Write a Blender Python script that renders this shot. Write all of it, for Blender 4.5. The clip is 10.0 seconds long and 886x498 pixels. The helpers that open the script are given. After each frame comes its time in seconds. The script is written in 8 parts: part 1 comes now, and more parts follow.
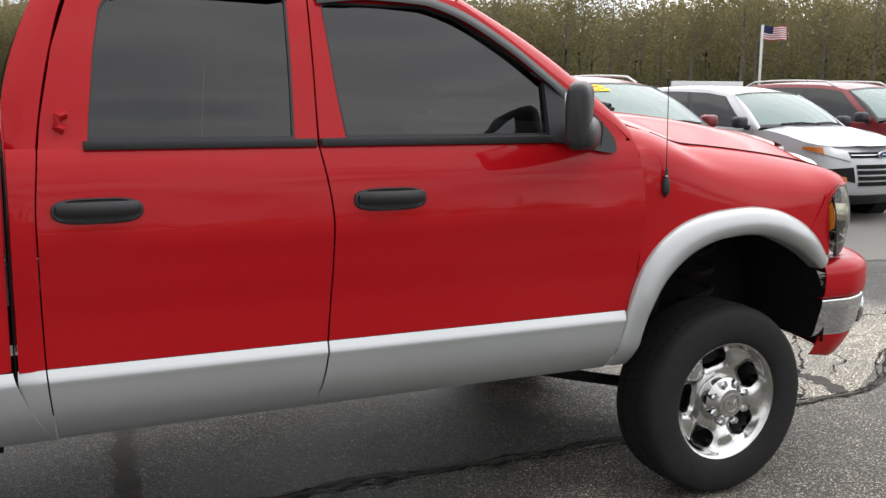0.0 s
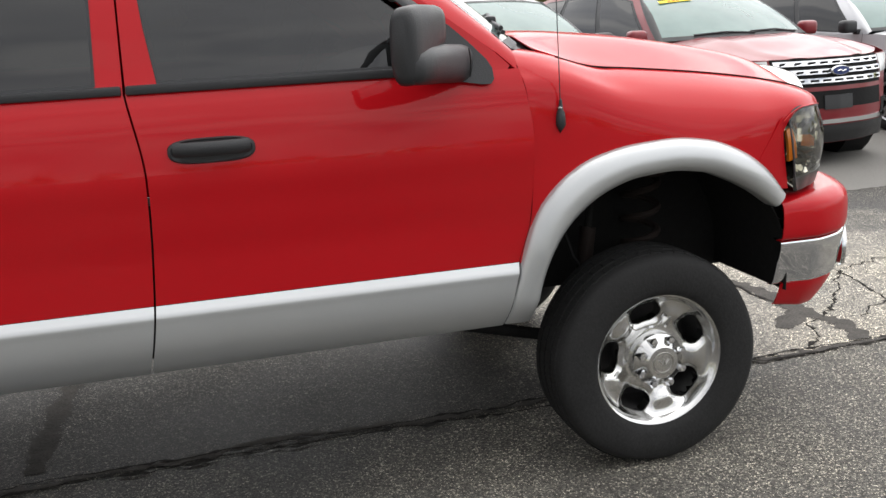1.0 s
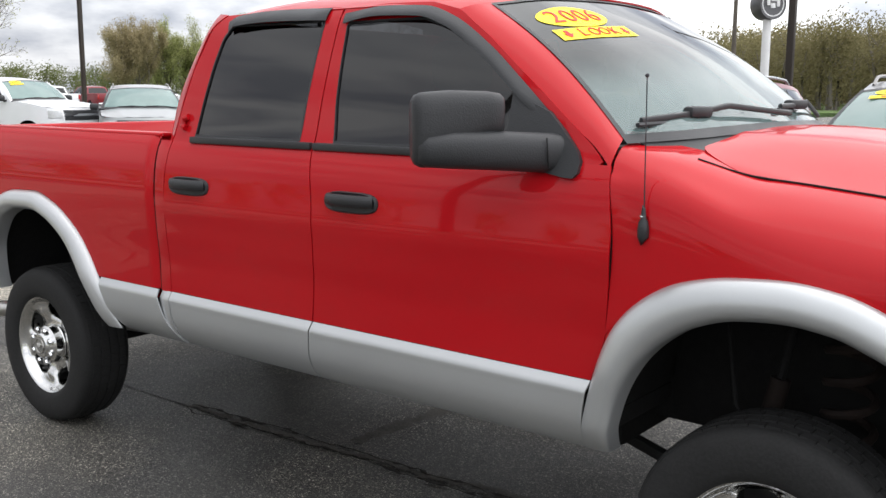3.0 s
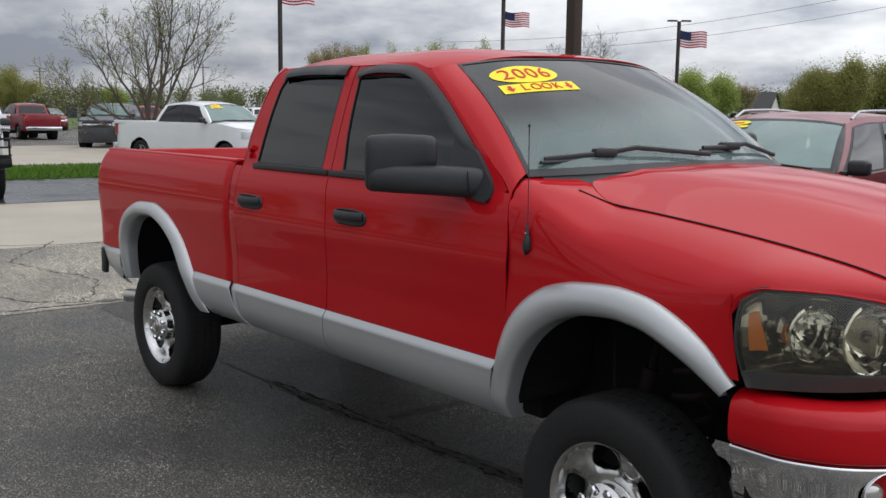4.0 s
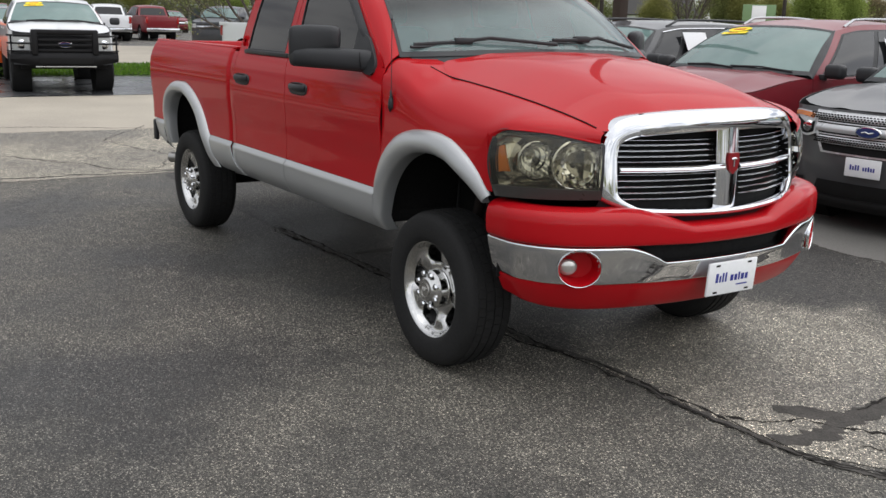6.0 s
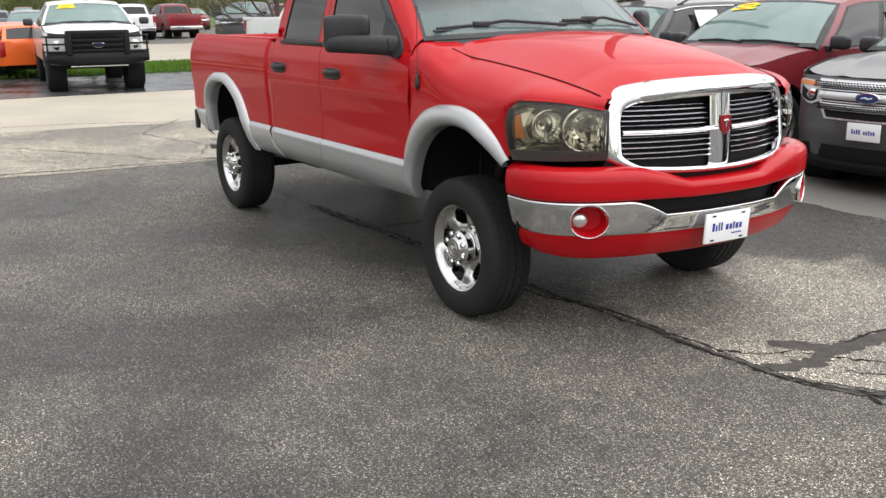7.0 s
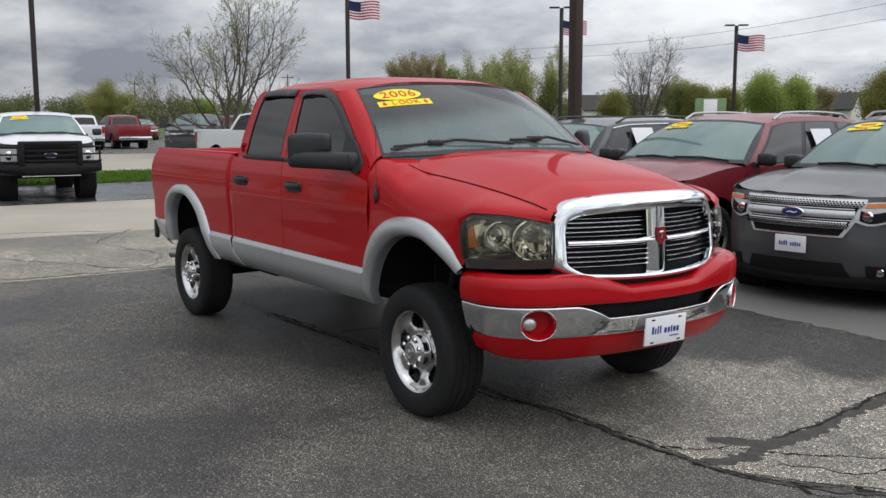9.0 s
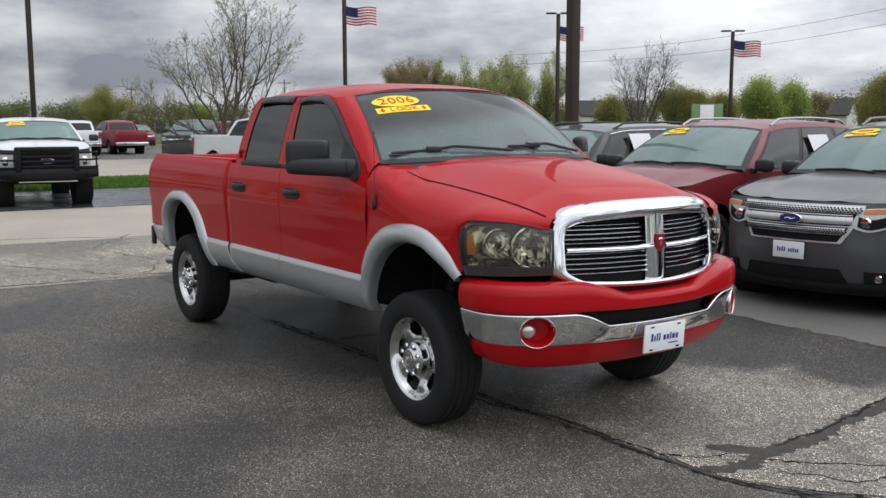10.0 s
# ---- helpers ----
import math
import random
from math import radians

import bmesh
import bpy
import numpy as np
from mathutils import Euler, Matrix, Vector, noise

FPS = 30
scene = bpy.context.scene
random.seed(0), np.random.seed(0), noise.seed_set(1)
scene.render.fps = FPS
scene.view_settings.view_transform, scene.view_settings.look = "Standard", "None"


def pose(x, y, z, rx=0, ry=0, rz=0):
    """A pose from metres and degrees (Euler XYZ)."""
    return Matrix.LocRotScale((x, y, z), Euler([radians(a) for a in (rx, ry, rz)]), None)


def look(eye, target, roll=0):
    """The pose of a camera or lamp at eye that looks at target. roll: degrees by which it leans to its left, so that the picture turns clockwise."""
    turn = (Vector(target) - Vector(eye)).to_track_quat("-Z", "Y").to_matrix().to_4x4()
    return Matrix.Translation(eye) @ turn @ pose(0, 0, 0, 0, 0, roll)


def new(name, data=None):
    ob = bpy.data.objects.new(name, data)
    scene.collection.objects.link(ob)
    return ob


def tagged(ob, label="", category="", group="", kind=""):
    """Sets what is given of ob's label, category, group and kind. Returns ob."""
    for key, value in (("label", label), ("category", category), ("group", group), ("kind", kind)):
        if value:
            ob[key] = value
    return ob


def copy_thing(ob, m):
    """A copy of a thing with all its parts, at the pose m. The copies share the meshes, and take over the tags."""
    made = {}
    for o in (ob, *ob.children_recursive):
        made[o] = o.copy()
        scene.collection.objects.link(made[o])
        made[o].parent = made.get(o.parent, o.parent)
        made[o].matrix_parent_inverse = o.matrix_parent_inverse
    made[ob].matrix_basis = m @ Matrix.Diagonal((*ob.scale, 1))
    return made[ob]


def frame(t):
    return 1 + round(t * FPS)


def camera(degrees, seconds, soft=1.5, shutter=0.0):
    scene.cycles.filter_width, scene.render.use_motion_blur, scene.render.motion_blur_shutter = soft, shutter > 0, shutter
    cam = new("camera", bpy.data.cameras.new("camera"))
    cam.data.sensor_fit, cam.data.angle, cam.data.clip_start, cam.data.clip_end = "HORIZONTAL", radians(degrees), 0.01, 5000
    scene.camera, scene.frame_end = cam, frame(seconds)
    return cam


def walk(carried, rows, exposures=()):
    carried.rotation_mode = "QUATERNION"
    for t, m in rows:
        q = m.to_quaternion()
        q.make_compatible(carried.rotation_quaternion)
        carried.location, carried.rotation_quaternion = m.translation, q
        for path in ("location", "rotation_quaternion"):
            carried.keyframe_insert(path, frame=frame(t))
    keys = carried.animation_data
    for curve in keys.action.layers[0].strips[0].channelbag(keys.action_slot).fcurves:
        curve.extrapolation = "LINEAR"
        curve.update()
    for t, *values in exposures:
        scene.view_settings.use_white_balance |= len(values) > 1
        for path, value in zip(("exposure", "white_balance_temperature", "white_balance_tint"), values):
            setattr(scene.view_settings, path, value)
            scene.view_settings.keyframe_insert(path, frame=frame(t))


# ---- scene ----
cam = camera(49.4, 10.0)
EXPOSURE = [(0, 0.45, 6850, 10), (0.5, 0.55, 6900, 10), (1.5, 0.58, 6900, 10), (2.5, 0.88, 6800, 10), (3.0, 0.56, 6700, 10), (4.3, -0.36, 6400, 10), (4.5, -0.40, 6350, 10), (5.0, -0.24, 6400, 10), (5.5, -0.24, 6500, 10),
            (6.0, -0.05, 6700, 10), (7.5, 0.54, 6900, 10), (8.0, 0.0, 6700, 10), (8.5, -0.30, 6500, 10), (9.0, -0.27, 6500, 10), (10, -0.23, 6500, 10)]
PATH = [
    (0, (-2.565, -3.795, 1.595), (-1.735, -2.005, 1.266), 0.6),
    (0.5, (-2.098, -3.82, 1.613), (-1.367, -1.997, 1.239), -1.4),
    (1, (-1.552, -3.791, 1.601), (-1.033, -1.92, 1.122), -2.8),
    (1.5, (-1.042, -3.637, 1.526), (-0.778, -1.712, 1.052), -1.3),
    (2, (-0.409, -3.411, 1.514), (-0.798, -1.498, 1.076), 0.4),
    (2.5, (0.209, -3.324, 1.539), (-0.635, -1.549, 1.168), 2.0),
    (3, (0.804, -3.309, 1.619), (-0.42, -1.761, 1.296), 0.2),
    (3.2, (1.072, -3.283, 1.622), (-0.259, -1.827, 1.292), -0.7),
    (4.3, (2.328, -3.354, 1.718), (0.778, -2.117, 1.452), 1.0),
    (4.5, (2.559, -3.326, 1.688), (0.984, -2.121, 1.43), 0.6),
    (5, (3.042, -3.28, 1.697), (1.431, -2.125, 1.433), 0.1),
    (5.5, (3.443, -3.334, 1.688), (1.826, -2.211, 1.337), 2.4),
    (6, (3.81, -3.384, 1.675), (2.186, -2.314, 1.208), 1.5),
    (6.2, (3.944, -3.395, 1.676), (2.311, -2.356, 1.171), 0.2),
    (7.3, (4.377, -3.817, 1.664), (2.728, -2.795, 1.178), -0.7),
    (7.5, (4.444, -3.875, 1.689), (2.789, -2.838, 1.259), 0.1),
    (8, (4.503, -3.912, 1.697), (2.853, -2.829, 1.374), 0.7),
    (8.5, (4.509, -3.907, 1.705), (2.884, -2.779, 1.414), 0.0),
    (9, (4.504, -3.908, 1.709), (2.883, -2.768, 1.44), -0.1),
    (9.5, (4.501, -3.916, 1.715), (2.88, -2.773, 1.461), -0.1),
    (10, (4.486, -3.907, 1.716), (2.868, -2.761, 1.458), -0.1),
]
walk(cam, [(t, look(eye, target, roll)) for t, eye, target, roll in PATH], EXPOSURE)


# ---- sky and sun ----
world = bpy.data.worlds.new("world")
scene.world = world
world.use_nodes = True
wn, wl = world.node_tree.nodes, world.node_tree.links
wn.clear()
w_out = wn.new("ShaderNodeOutputWorld")
w_bg = wn.new("ShaderNodeBackground")
w_sky = wn.new("ShaderNodeTexSky")
w_sky.sky_type = "NISHITA"
w_sky.sun_disc = False
SUN_EL, SUN_AZ = radians(59), radians(34)
w_sky.sun_elevation, w_sky.sun_rotation = SUN_EL, SUN_AZ
w_tc = wn.new("ShaderNodeTexCoord")
w_map = wn.new("ShaderNodeMapping")
w_map.inputs["Scale"].default_value = (1.0, 1.0, 3.0)
w_map.inputs["Location"].default_value = (4.3, 2.1, 0.8)
w_noise = wn.new("ShaderNodeTexNoise")
w_noise.inputs["Scale"].default_value = 4.4
w_noise.inputs["Detail"].default_value = 7
w_noise.inputs["Roughness"].default_value = 0.55
w_ramp = wn.new("ShaderNodeValToRGB")
w_ramp.color_ramp.elements[0].position, w_ramp.color_ramp.elements[0].color = 0.36, (0.325, 0.35, 0.425, 1)
w_ramp.color_ramp.elements[1].position, w_ramp.color_ramp.elements[1].color = 0.61, (0.96, 0.975, 1.0, 1)
# the cloud base shows its lumps near the horizon and turns even overhead
w_even = wn.new("ShaderNodeMix")
w_even.data_type = "RGBA"
w_even.inputs[7].default_value = (0.66, 0.68, 0.72, 1)
w_fade = wn.new("ShaderNodeMapRange")
w_fade.inputs["From Min"].default_value, w_fade.inputs["From Max"].default_value = 0.20, 0.50
w_fade.inputs["To Min"].default_value, w_fade.inputs["To Max"].default_value = 0.0, 0.80
w_mix = wn.new("ShaderNodeMix")
w_mix.data_type = "RGBA"
w_mix.blend_type = "ADD"
w_mix.inputs["Factor"].default_value = 0.012
wl.new(w_tc.outputs["Generated"], w_map.inputs["Vector"])
wl.new(w_map.outputs["Vector"], w_noise.inputs["Vector"])
wl.new(w_noise.outputs["Fac"], w_ramp.inputs["Fac"])
wl.new(w_ramp.outputs["Color"], w_even.inputs[6])
wl.new(w_fade.outputs[0], w_even.inputs["Factor"])
wl.new(w_even.outputs[2], w_mix.inputs[6])
wl.new(w_sky.outputs["Color"], w_mix.inputs[7])
wl.new(w_mix.outputs[2], w_bg.inputs["Color"])
# an overcast sky is brighter toward the zenith
w_sep = wn.new("ShaderNodeSeparateXYZ")
w_up = wn.new("ShaderNodeMapRange")
w_up.inputs["From Min"].default_value, w_up.inputs["From Max"].default_value = 0.0, 1.0
w_up.inputs["To Min"].default_value, w_up.inputs["To Max"].default_value = 1.06, 2.2
wl.new(w_tc.outputs["Generated"], w_sep.inputs["Vector"])
wl.new(w_sep.outputs["Z"], w_up.inputs["Value"])
wl.new(w_sep.outputs["Z"], w_fade.inputs["Value"])
# and toward the side where the sun stands behind the cloud
w_dir = wn.new("ShaderNodeVectorMath")
w_dir.operation = "DOT_PRODUCT"
w_dir.inputs[1].default_value = (0.34, 0.24, 0.0)
w_side = wn.new("ShaderNodeMath")
w_side.operation = "ADD"
w_side.inputs[1].default_value = 1.0
w_all = wn.new("ShaderNodeMath")
w_all.operation = "MULTIPLY"
wl.new(w_tc.outputs["Generated"], w_dir.inputs[0])
wl.new(w_dir.outputs["Value"], w_side.inputs[0])
wl.new(w_side.outputs[0], w_all.inputs[0])
wl.new(w_up.outputs[0], w_all.inputs[1])
wl.new(w_all.outputs[0], w_bg.inputs["Strength"])
wl.new(w_bg.outputs["Background"], w_out.inputs["Surface"])

sun_data = bpy.data.lights.new("sun", "SUN")
sun_data.energy, sun_data.angle, sun_data.color = 0.8, radians(100), (1.0, 0.97, 0.92)
sun = new("sun", sun_data)
sun.matrix_world = look((6, 9, 18), (0, 0, 0))


# ---- materials ----
def mat(name, color, rough=0.5, metal=0.0, vary=0.12, scale=4.0, fine=60.0, bump=0.0, coat=0.0, coat_rough=0.03, alpha_trans=0.0, ior=1.45, spec=0.5, rough_vary=0.08):
    """A surface with broad and fine variation of tone and gloss."""
    m = bpy.data.materials.new(name)
    m.use_nodes = True
    n, l = m.node_tree.nodes, m.node_tree.links
    b = n["Principled BSDF"]
    b.inputs["Base Color"].default_value = (*color, 1)
    b.inputs["Roughness"].default_value = rough
    b.inputs["Metallic"].default_value = metal
    b.inputs["IOR"].default_value = ior
    b.inputs["Specular IOR Level"].default_value = spec
    b.inputs["Coat Weight"].default_value = coat
    b.inputs["Coat Roughness"].default_value = coat_rough
    b.inputs["Transmission Weight"].default_value = alpha_trans
    m.diffuse_color = (*color, 1)
    if vary or bump or rough_vary:
        tc = n.new("ShaderNodeTexCoord")
        big = n.new("ShaderNodeTexNoise")
        big.inputs["Scale"].default_value, big.inputs["Detail"].default_value = scale, 5
        small = n.new("ShaderNodeTexNoise")
        small.inputs["Scale"].default_value, small.inputs["Detail"].default_value = fine, 3
        l.new(tc.outputs["Object"], big.inputs["Vector"])
        l.new(tc.outputs["Object"], small.inputs["Vector"])
        add = n.new("ShaderNodeMath")
        add.operation = "ADD"
        l.new(big.outputs["Fac"], add.inputs[0])
        l.new(small.outputs["Fac"], add.inputs[1])
        if vary:
            tone = n.new("ShaderNodeMapRange")
            tone.inputs["From Min"].default_value, tone.inputs["From Max"].default_value = 0.6, 1.4
            tone.inputs["To Min"].default_value, tone.inputs["To Max"].default_value = 1 - vary, 1 + vary
            l.new(add.outputs[0], tone.inputs["Value"])
            mul = n.new("ShaderNodeVectorMath")
            mul.operation = "SCALE"
            mul.inputs[0].default_value = color
            l.new(tone.outputs[0], mul.inputs["Scale"])
            l.new(mul.outputs[0], b.inputs["Base Color"])
        if rough_vary:
            rr = n.new("ShaderNodeMapRange")
            rr.inputs["From Min"].default_value, rr.inputs["From Max"].default_value = 0.3, 0.7
            rr.inputs["To Min"].default_value, rr.inputs["To Max"].default_value = max(rough - rough_vary, 0.01), min(rough + rough_vary, 1)
            l.new(big.outputs["Fac"], rr.inputs["Value"])
            l.new(rr.outputs[0], b.inputs["Roughness"])
        if bump:
            bp = n.new("ShaderNodeBump")
            bp.inputs["Strength"].default_value, bp.inputs["Distance"].default_value = bump, 0.004
            l.new(small.outputs["Fac"], bp.inputs["Height"])
            l.new(bp.outputs[0], b.inputs["Normal"])
    return m


RED = mat("red_paint", (0.42, 0.0045, 0.009), 0.50, 0.0, 0.05, 1.5, 300, 0, 0.5, 0.035, spec=0.05, rough_vary=0.03)
SILVER = mat("silver_paint", (0.50, 0.515, 0.52), 0.38, 0.60, 0.04, 2, 400, 0, 0.6, 0.12, rough_vary=0.04)
CHROME = mat("chrome", (0.72, 0.73, 0.75), 0.045, 1.0, 0.03, 6, 90, rough_vary=0.025)
BLACK = mat("black_plastic", (0.022, 0.023, 0.025), 0.48, 0, 0.18, 5, 220, 0.25, rough_vary=0.08)
DARK = mat("underbody_black", (0.012, 0.012, 0.012), 0.85, 0, 0.3, 6, 50, 0.3, spec=0.2)
TYRE = mat("tyre_rubber", (0.020, 0.020, 0.020), 0.75, 0, 0.3, 7, 120, 0.35, spec=0.22)
TINT = mat("tinted_glass", (0.012, 0.013, 0.014), 0.05, 0, 0.0, 3, 60, rough_vary=0.02)
ANTENNA = mat("antenna_steel", (0.05, 0.05, 0.055), 0.35, 0.6, 0.1)
YELLOW = mat("sticker_yellow", (0.92, 0.72, 0.02), 0.6, 0, 0.05)
STICKER_RED = mat("sticker_red", (0.55, 0.03, 0.015), 0.6, 0, 0.05)
WHITE = mat("white_paint", (0.78, 0.79, 0.80), 0.35, 0, 0.05, 2, 200, coat=0.8)
AMBER = mat("amber_plastic", (0.58, 0.16, 0.015), 0.2, 0, 0.1, coat=0.5)
TAIL = mat("tail_lens", (0.35, 0.01, 0.01), 0.15, 0, 0.1, coat=0.6)
BLUE = mat("plate_blue", (0.02, 0.03, 0.25), 0.5, 0, 0.05)
PAPER = mat("white_paper", (0.82, 0.83, 0.84), 0.7, 0, 0.04)
LAMP_CHROME = mat("reflector_chrome", (0.66, 0.66, 0.64), 0.02, 1.0, 0.02, 6, 90, rough_vary=0.01)
RIM_CHROME = mat("worn_chrome", (0.64, 0.64, 0.63), 0.12, 1.0, 0.10, 9, 90, rough_vary=0.05)
RUST = mat("rusty_steel", (0.015, 0.009, 0.007), 0.85, 0.2, 0.4, 9, 70, 0.4)
STEEL = mat("exhaust_steel", (0.45, 0.44, 0.42), 0.3, 1.0, 0.15)


def glass(name, tint, rough=0.02, haze=0.0, haze_color=(0.5, 0.55, 0.53), ior=1.45, band=None):
    """Clear pane: reflects as glass does, lets light straight through, tinted; haze paints a pale sky sheen on
    windscreens, clouding on lenses.

    band (tint, haze, slope, level, soft): a dark reflection painted into the tint along the top; its lower edge climbs
    by slope across the pane."""
    m = bpy.data.materials.new(name)
    m.use_nodes = True
    n, l = m.node_tree.nodes, m.node_tree.links
    n.remove(n["Principled BSDF"])
    out = n["Material Output"]
    tr = n.new("ShaderNodeBsdfTransparent")
    tr.inputs["Color"].default_value = (*tint, 1)
    gl = n.new("ShaderNodeBsdfGlossy")
    gl.inputs["Roughness"].default_value = rough
    fr = n.new("ShaderNodeFresnel")
    fr.inputs["IOR"].default_value = ior
    mx = n.new("ShaderNodeMixShader")
    under = tr.outputs[0]
    # pale diffuse film: sky sheen painted on windscreens, clouding on lenses
    if haze:
        df = n.new("ShaderNodeBsdfDiffuse")
        df.inputs["Color"].default_value = (*haze_color, 1)
        tc = n.new("ShaderNodeTexCoord")
        no = n.new("ShaderNodeTexNoise")
        no.inputs["Scale"].default_value, no.inputs["Detail"].default_value = 3.0, 6
        mr = n.new("ShaderNodeMapRange")
        mr.inputs["To Min"].default_value, mr.inputs["To Max"].default_value = haze * 0.75, haze * 1.25
        l.new(tc.outputs["Object"], no.inputs["Vector"])
        l.new(no.outputs["Fac"], mr.inputs["Value"])
        amount = mr.outputs[0]
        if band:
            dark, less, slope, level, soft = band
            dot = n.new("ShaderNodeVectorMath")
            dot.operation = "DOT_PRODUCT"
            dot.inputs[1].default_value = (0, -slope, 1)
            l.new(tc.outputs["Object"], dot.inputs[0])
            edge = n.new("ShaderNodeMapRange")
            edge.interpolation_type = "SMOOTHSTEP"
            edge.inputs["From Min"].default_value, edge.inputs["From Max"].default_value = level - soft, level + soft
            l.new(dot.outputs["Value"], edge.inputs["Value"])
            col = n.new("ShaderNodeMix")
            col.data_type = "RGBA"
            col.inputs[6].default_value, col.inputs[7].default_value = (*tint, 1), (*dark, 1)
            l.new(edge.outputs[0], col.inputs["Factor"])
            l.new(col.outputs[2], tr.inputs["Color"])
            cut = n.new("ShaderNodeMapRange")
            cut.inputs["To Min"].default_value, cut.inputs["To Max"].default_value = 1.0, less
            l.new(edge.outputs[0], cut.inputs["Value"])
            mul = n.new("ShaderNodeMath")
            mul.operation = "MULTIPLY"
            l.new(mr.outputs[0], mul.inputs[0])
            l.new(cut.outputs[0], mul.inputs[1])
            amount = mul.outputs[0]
        hz = n.new("ShaderNodeMixShader")
        l.new(amount, hz.inputs[0])
        l.new(tr.outputs[0], hz.inputs[1])
        l.new(df.outputs[0], hz.inputs[2])
        under = hz.outputs[0]
    l.new(fr.outputs[0], mx.inputs[0])
    l.new(under, mx.inputs[1])
    l.new(gl.outputs[0], mx.inputs[2])
    l.new(mx.outputs[0], out.inputs["Surface"])
    m.diffuse_color = (0.2, 0.25, 0.27, 1)
    return m


# the glass darkens toward its top: a reflection put into the tint
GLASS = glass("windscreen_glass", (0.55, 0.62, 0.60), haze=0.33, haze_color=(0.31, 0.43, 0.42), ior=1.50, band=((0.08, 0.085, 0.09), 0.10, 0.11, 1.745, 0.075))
LENS = glass("hazed_lens", (0.84, 0.82, 0.72), rough=0.04, haze=0.045, haze_color=(0.5, 0.48, 0.38), ior=1.45)
SIDE_GLASS = glass("side_glass", (0.045, 0.047, 0.05), ior=1.75)


# ---- mesh helpers ----
def part(name, bm, material, parent=None, label="", smooth=True, angle=38):
    """Links a bmesh as one mesh object under a thing or a part."""
    bmesh.ops.recalc_face_normals(bm, faces=bm.faces)
    me = bpy.data.meshes.new(name)
    if smooth:
        lim = radians(angle)
        for f in bm.faces:
            f.smooth = True
        for e in bm.edges:
            if len(e.link_faces) == 2 and e.calc_face_angle(0) > lim:
                e.smooth = False
    bm.to_mesh(me)
    bm.free()
    me.materials.append(material)
    ob = new(name, me)
    if parent:
        ob.parent = parent
    if label:
        tagged(ob, label)
    return ob


def thing(name, label, category, m=None, group="", kind=""):
    ob = new(name)
    ob.empty_display_size = 0.2
    if m is not None:
        ob.matrix_world = m
    return tagged(ob, label, category, group, kind)


def add_box(bm, x0, x1, y0, y1, z0, z1, bevel=0.0, seg=2, m=None):
    r = bmesh.ops.create_cube(bm, size=1)
    vs = r["verts"]
    for v in vs:
        v.co = Vector(((x0 + x1) / 2 + v.co.x * (x1 - x0), (y0 + y1) / 2 + v.co.y * (y1 - y0), (z0 + z1) / 2 + v.co.z * (z1 - z0)))
    if bevel:
        es = list({e for v in vs for e in v.link_edges})
        out = bmesh.ops.bevel(bm, geom=es, offset=bevel, segments=seg, profile=0.5, affect="EDGES")
        vs = list({v for f in out["faces"] for v in f.verts} | {v for v in vs if v.is_valid})
    if m is not None:
        bmesh.ops.transform(bm, matrix=m, verts=vs)
    return vs


def box(x0, x1, y0, y1, z0, z1, bevel=0.0, seg=2, m=None):
    bm = bmesh.new()
    add_box(bm, x0, x1, y0, y1, z0, z1, bevel, seg, m)
    return bm


def add_grid(bm, fn, nu, nv):
    """A sheet of quads: fn(u, v) with u and v from 0 to 1."""
    rows = [[bm.verts.new(fn(i / nu, j / nv)) for j in range(nv + 1)] for i in range(nu + 1)]
    for i in range(nu):
        for j in range(nv):
            try:
                bm.faces.new((rows[i][j], rows[i + 1][j], rows[i + 1][j + 1], rows[i][j + 1]))
            except ValueError:
                pass
    return rows


def thicken(bm, thick):
    """Gives a sheet a back and rims, straight along its normals."""
    bmesh.ops.recalc_face_normals(bm, faces=bm.faces)
    bm.normal_update()
    front = list(bm.faces)
    edge = [e for e in bm.edges if len(e.link_faces) == 1]
    twin = {v: bm.verts.new(v.co - v.normal * thick) for v in list(bm.verts)}
    for f in front:
        bm.faces.new([twin[v] for v in reversed(f.verts)])
    for e in edge:
        a, b = e.verts
        try:
            bm.faces.new((b, a, twin[a], twin[b]))
        except ValueError:
            pass


def sheet(fn, nu, nv, thick=0.0):
    bm = bmesh.new()
    add_grid(bm, fn, nu, nv)
    bmesh.ops.remove_doubles(bm, verts=bm.verts, dist=1e-5)
    if thick:
        thicken(bm, thick)
    return bm


def relaxed(fn, nu, nv, thick, times=8):
    """A sheet whose inside is smoothed before it gets its thickness."""
    bm = bmesh.new()
    add_grid(bm, fn, nu, nv)
    bmesh.ops.remove_doubles(bm, verts=bm.verts, dist=1e-5)
    inside = [v for v in bm.verts if not any(len(e.link_faces) == 1 for e in v.link_edges)]
    for _ in range(times):
        bmesh.ops.smooth_vert(bm, verts=inside, factor=0.5, use_axis_x=True, use_axis_y=True, use_axis_z=True)
    thicken(bm, thick)
    return bm


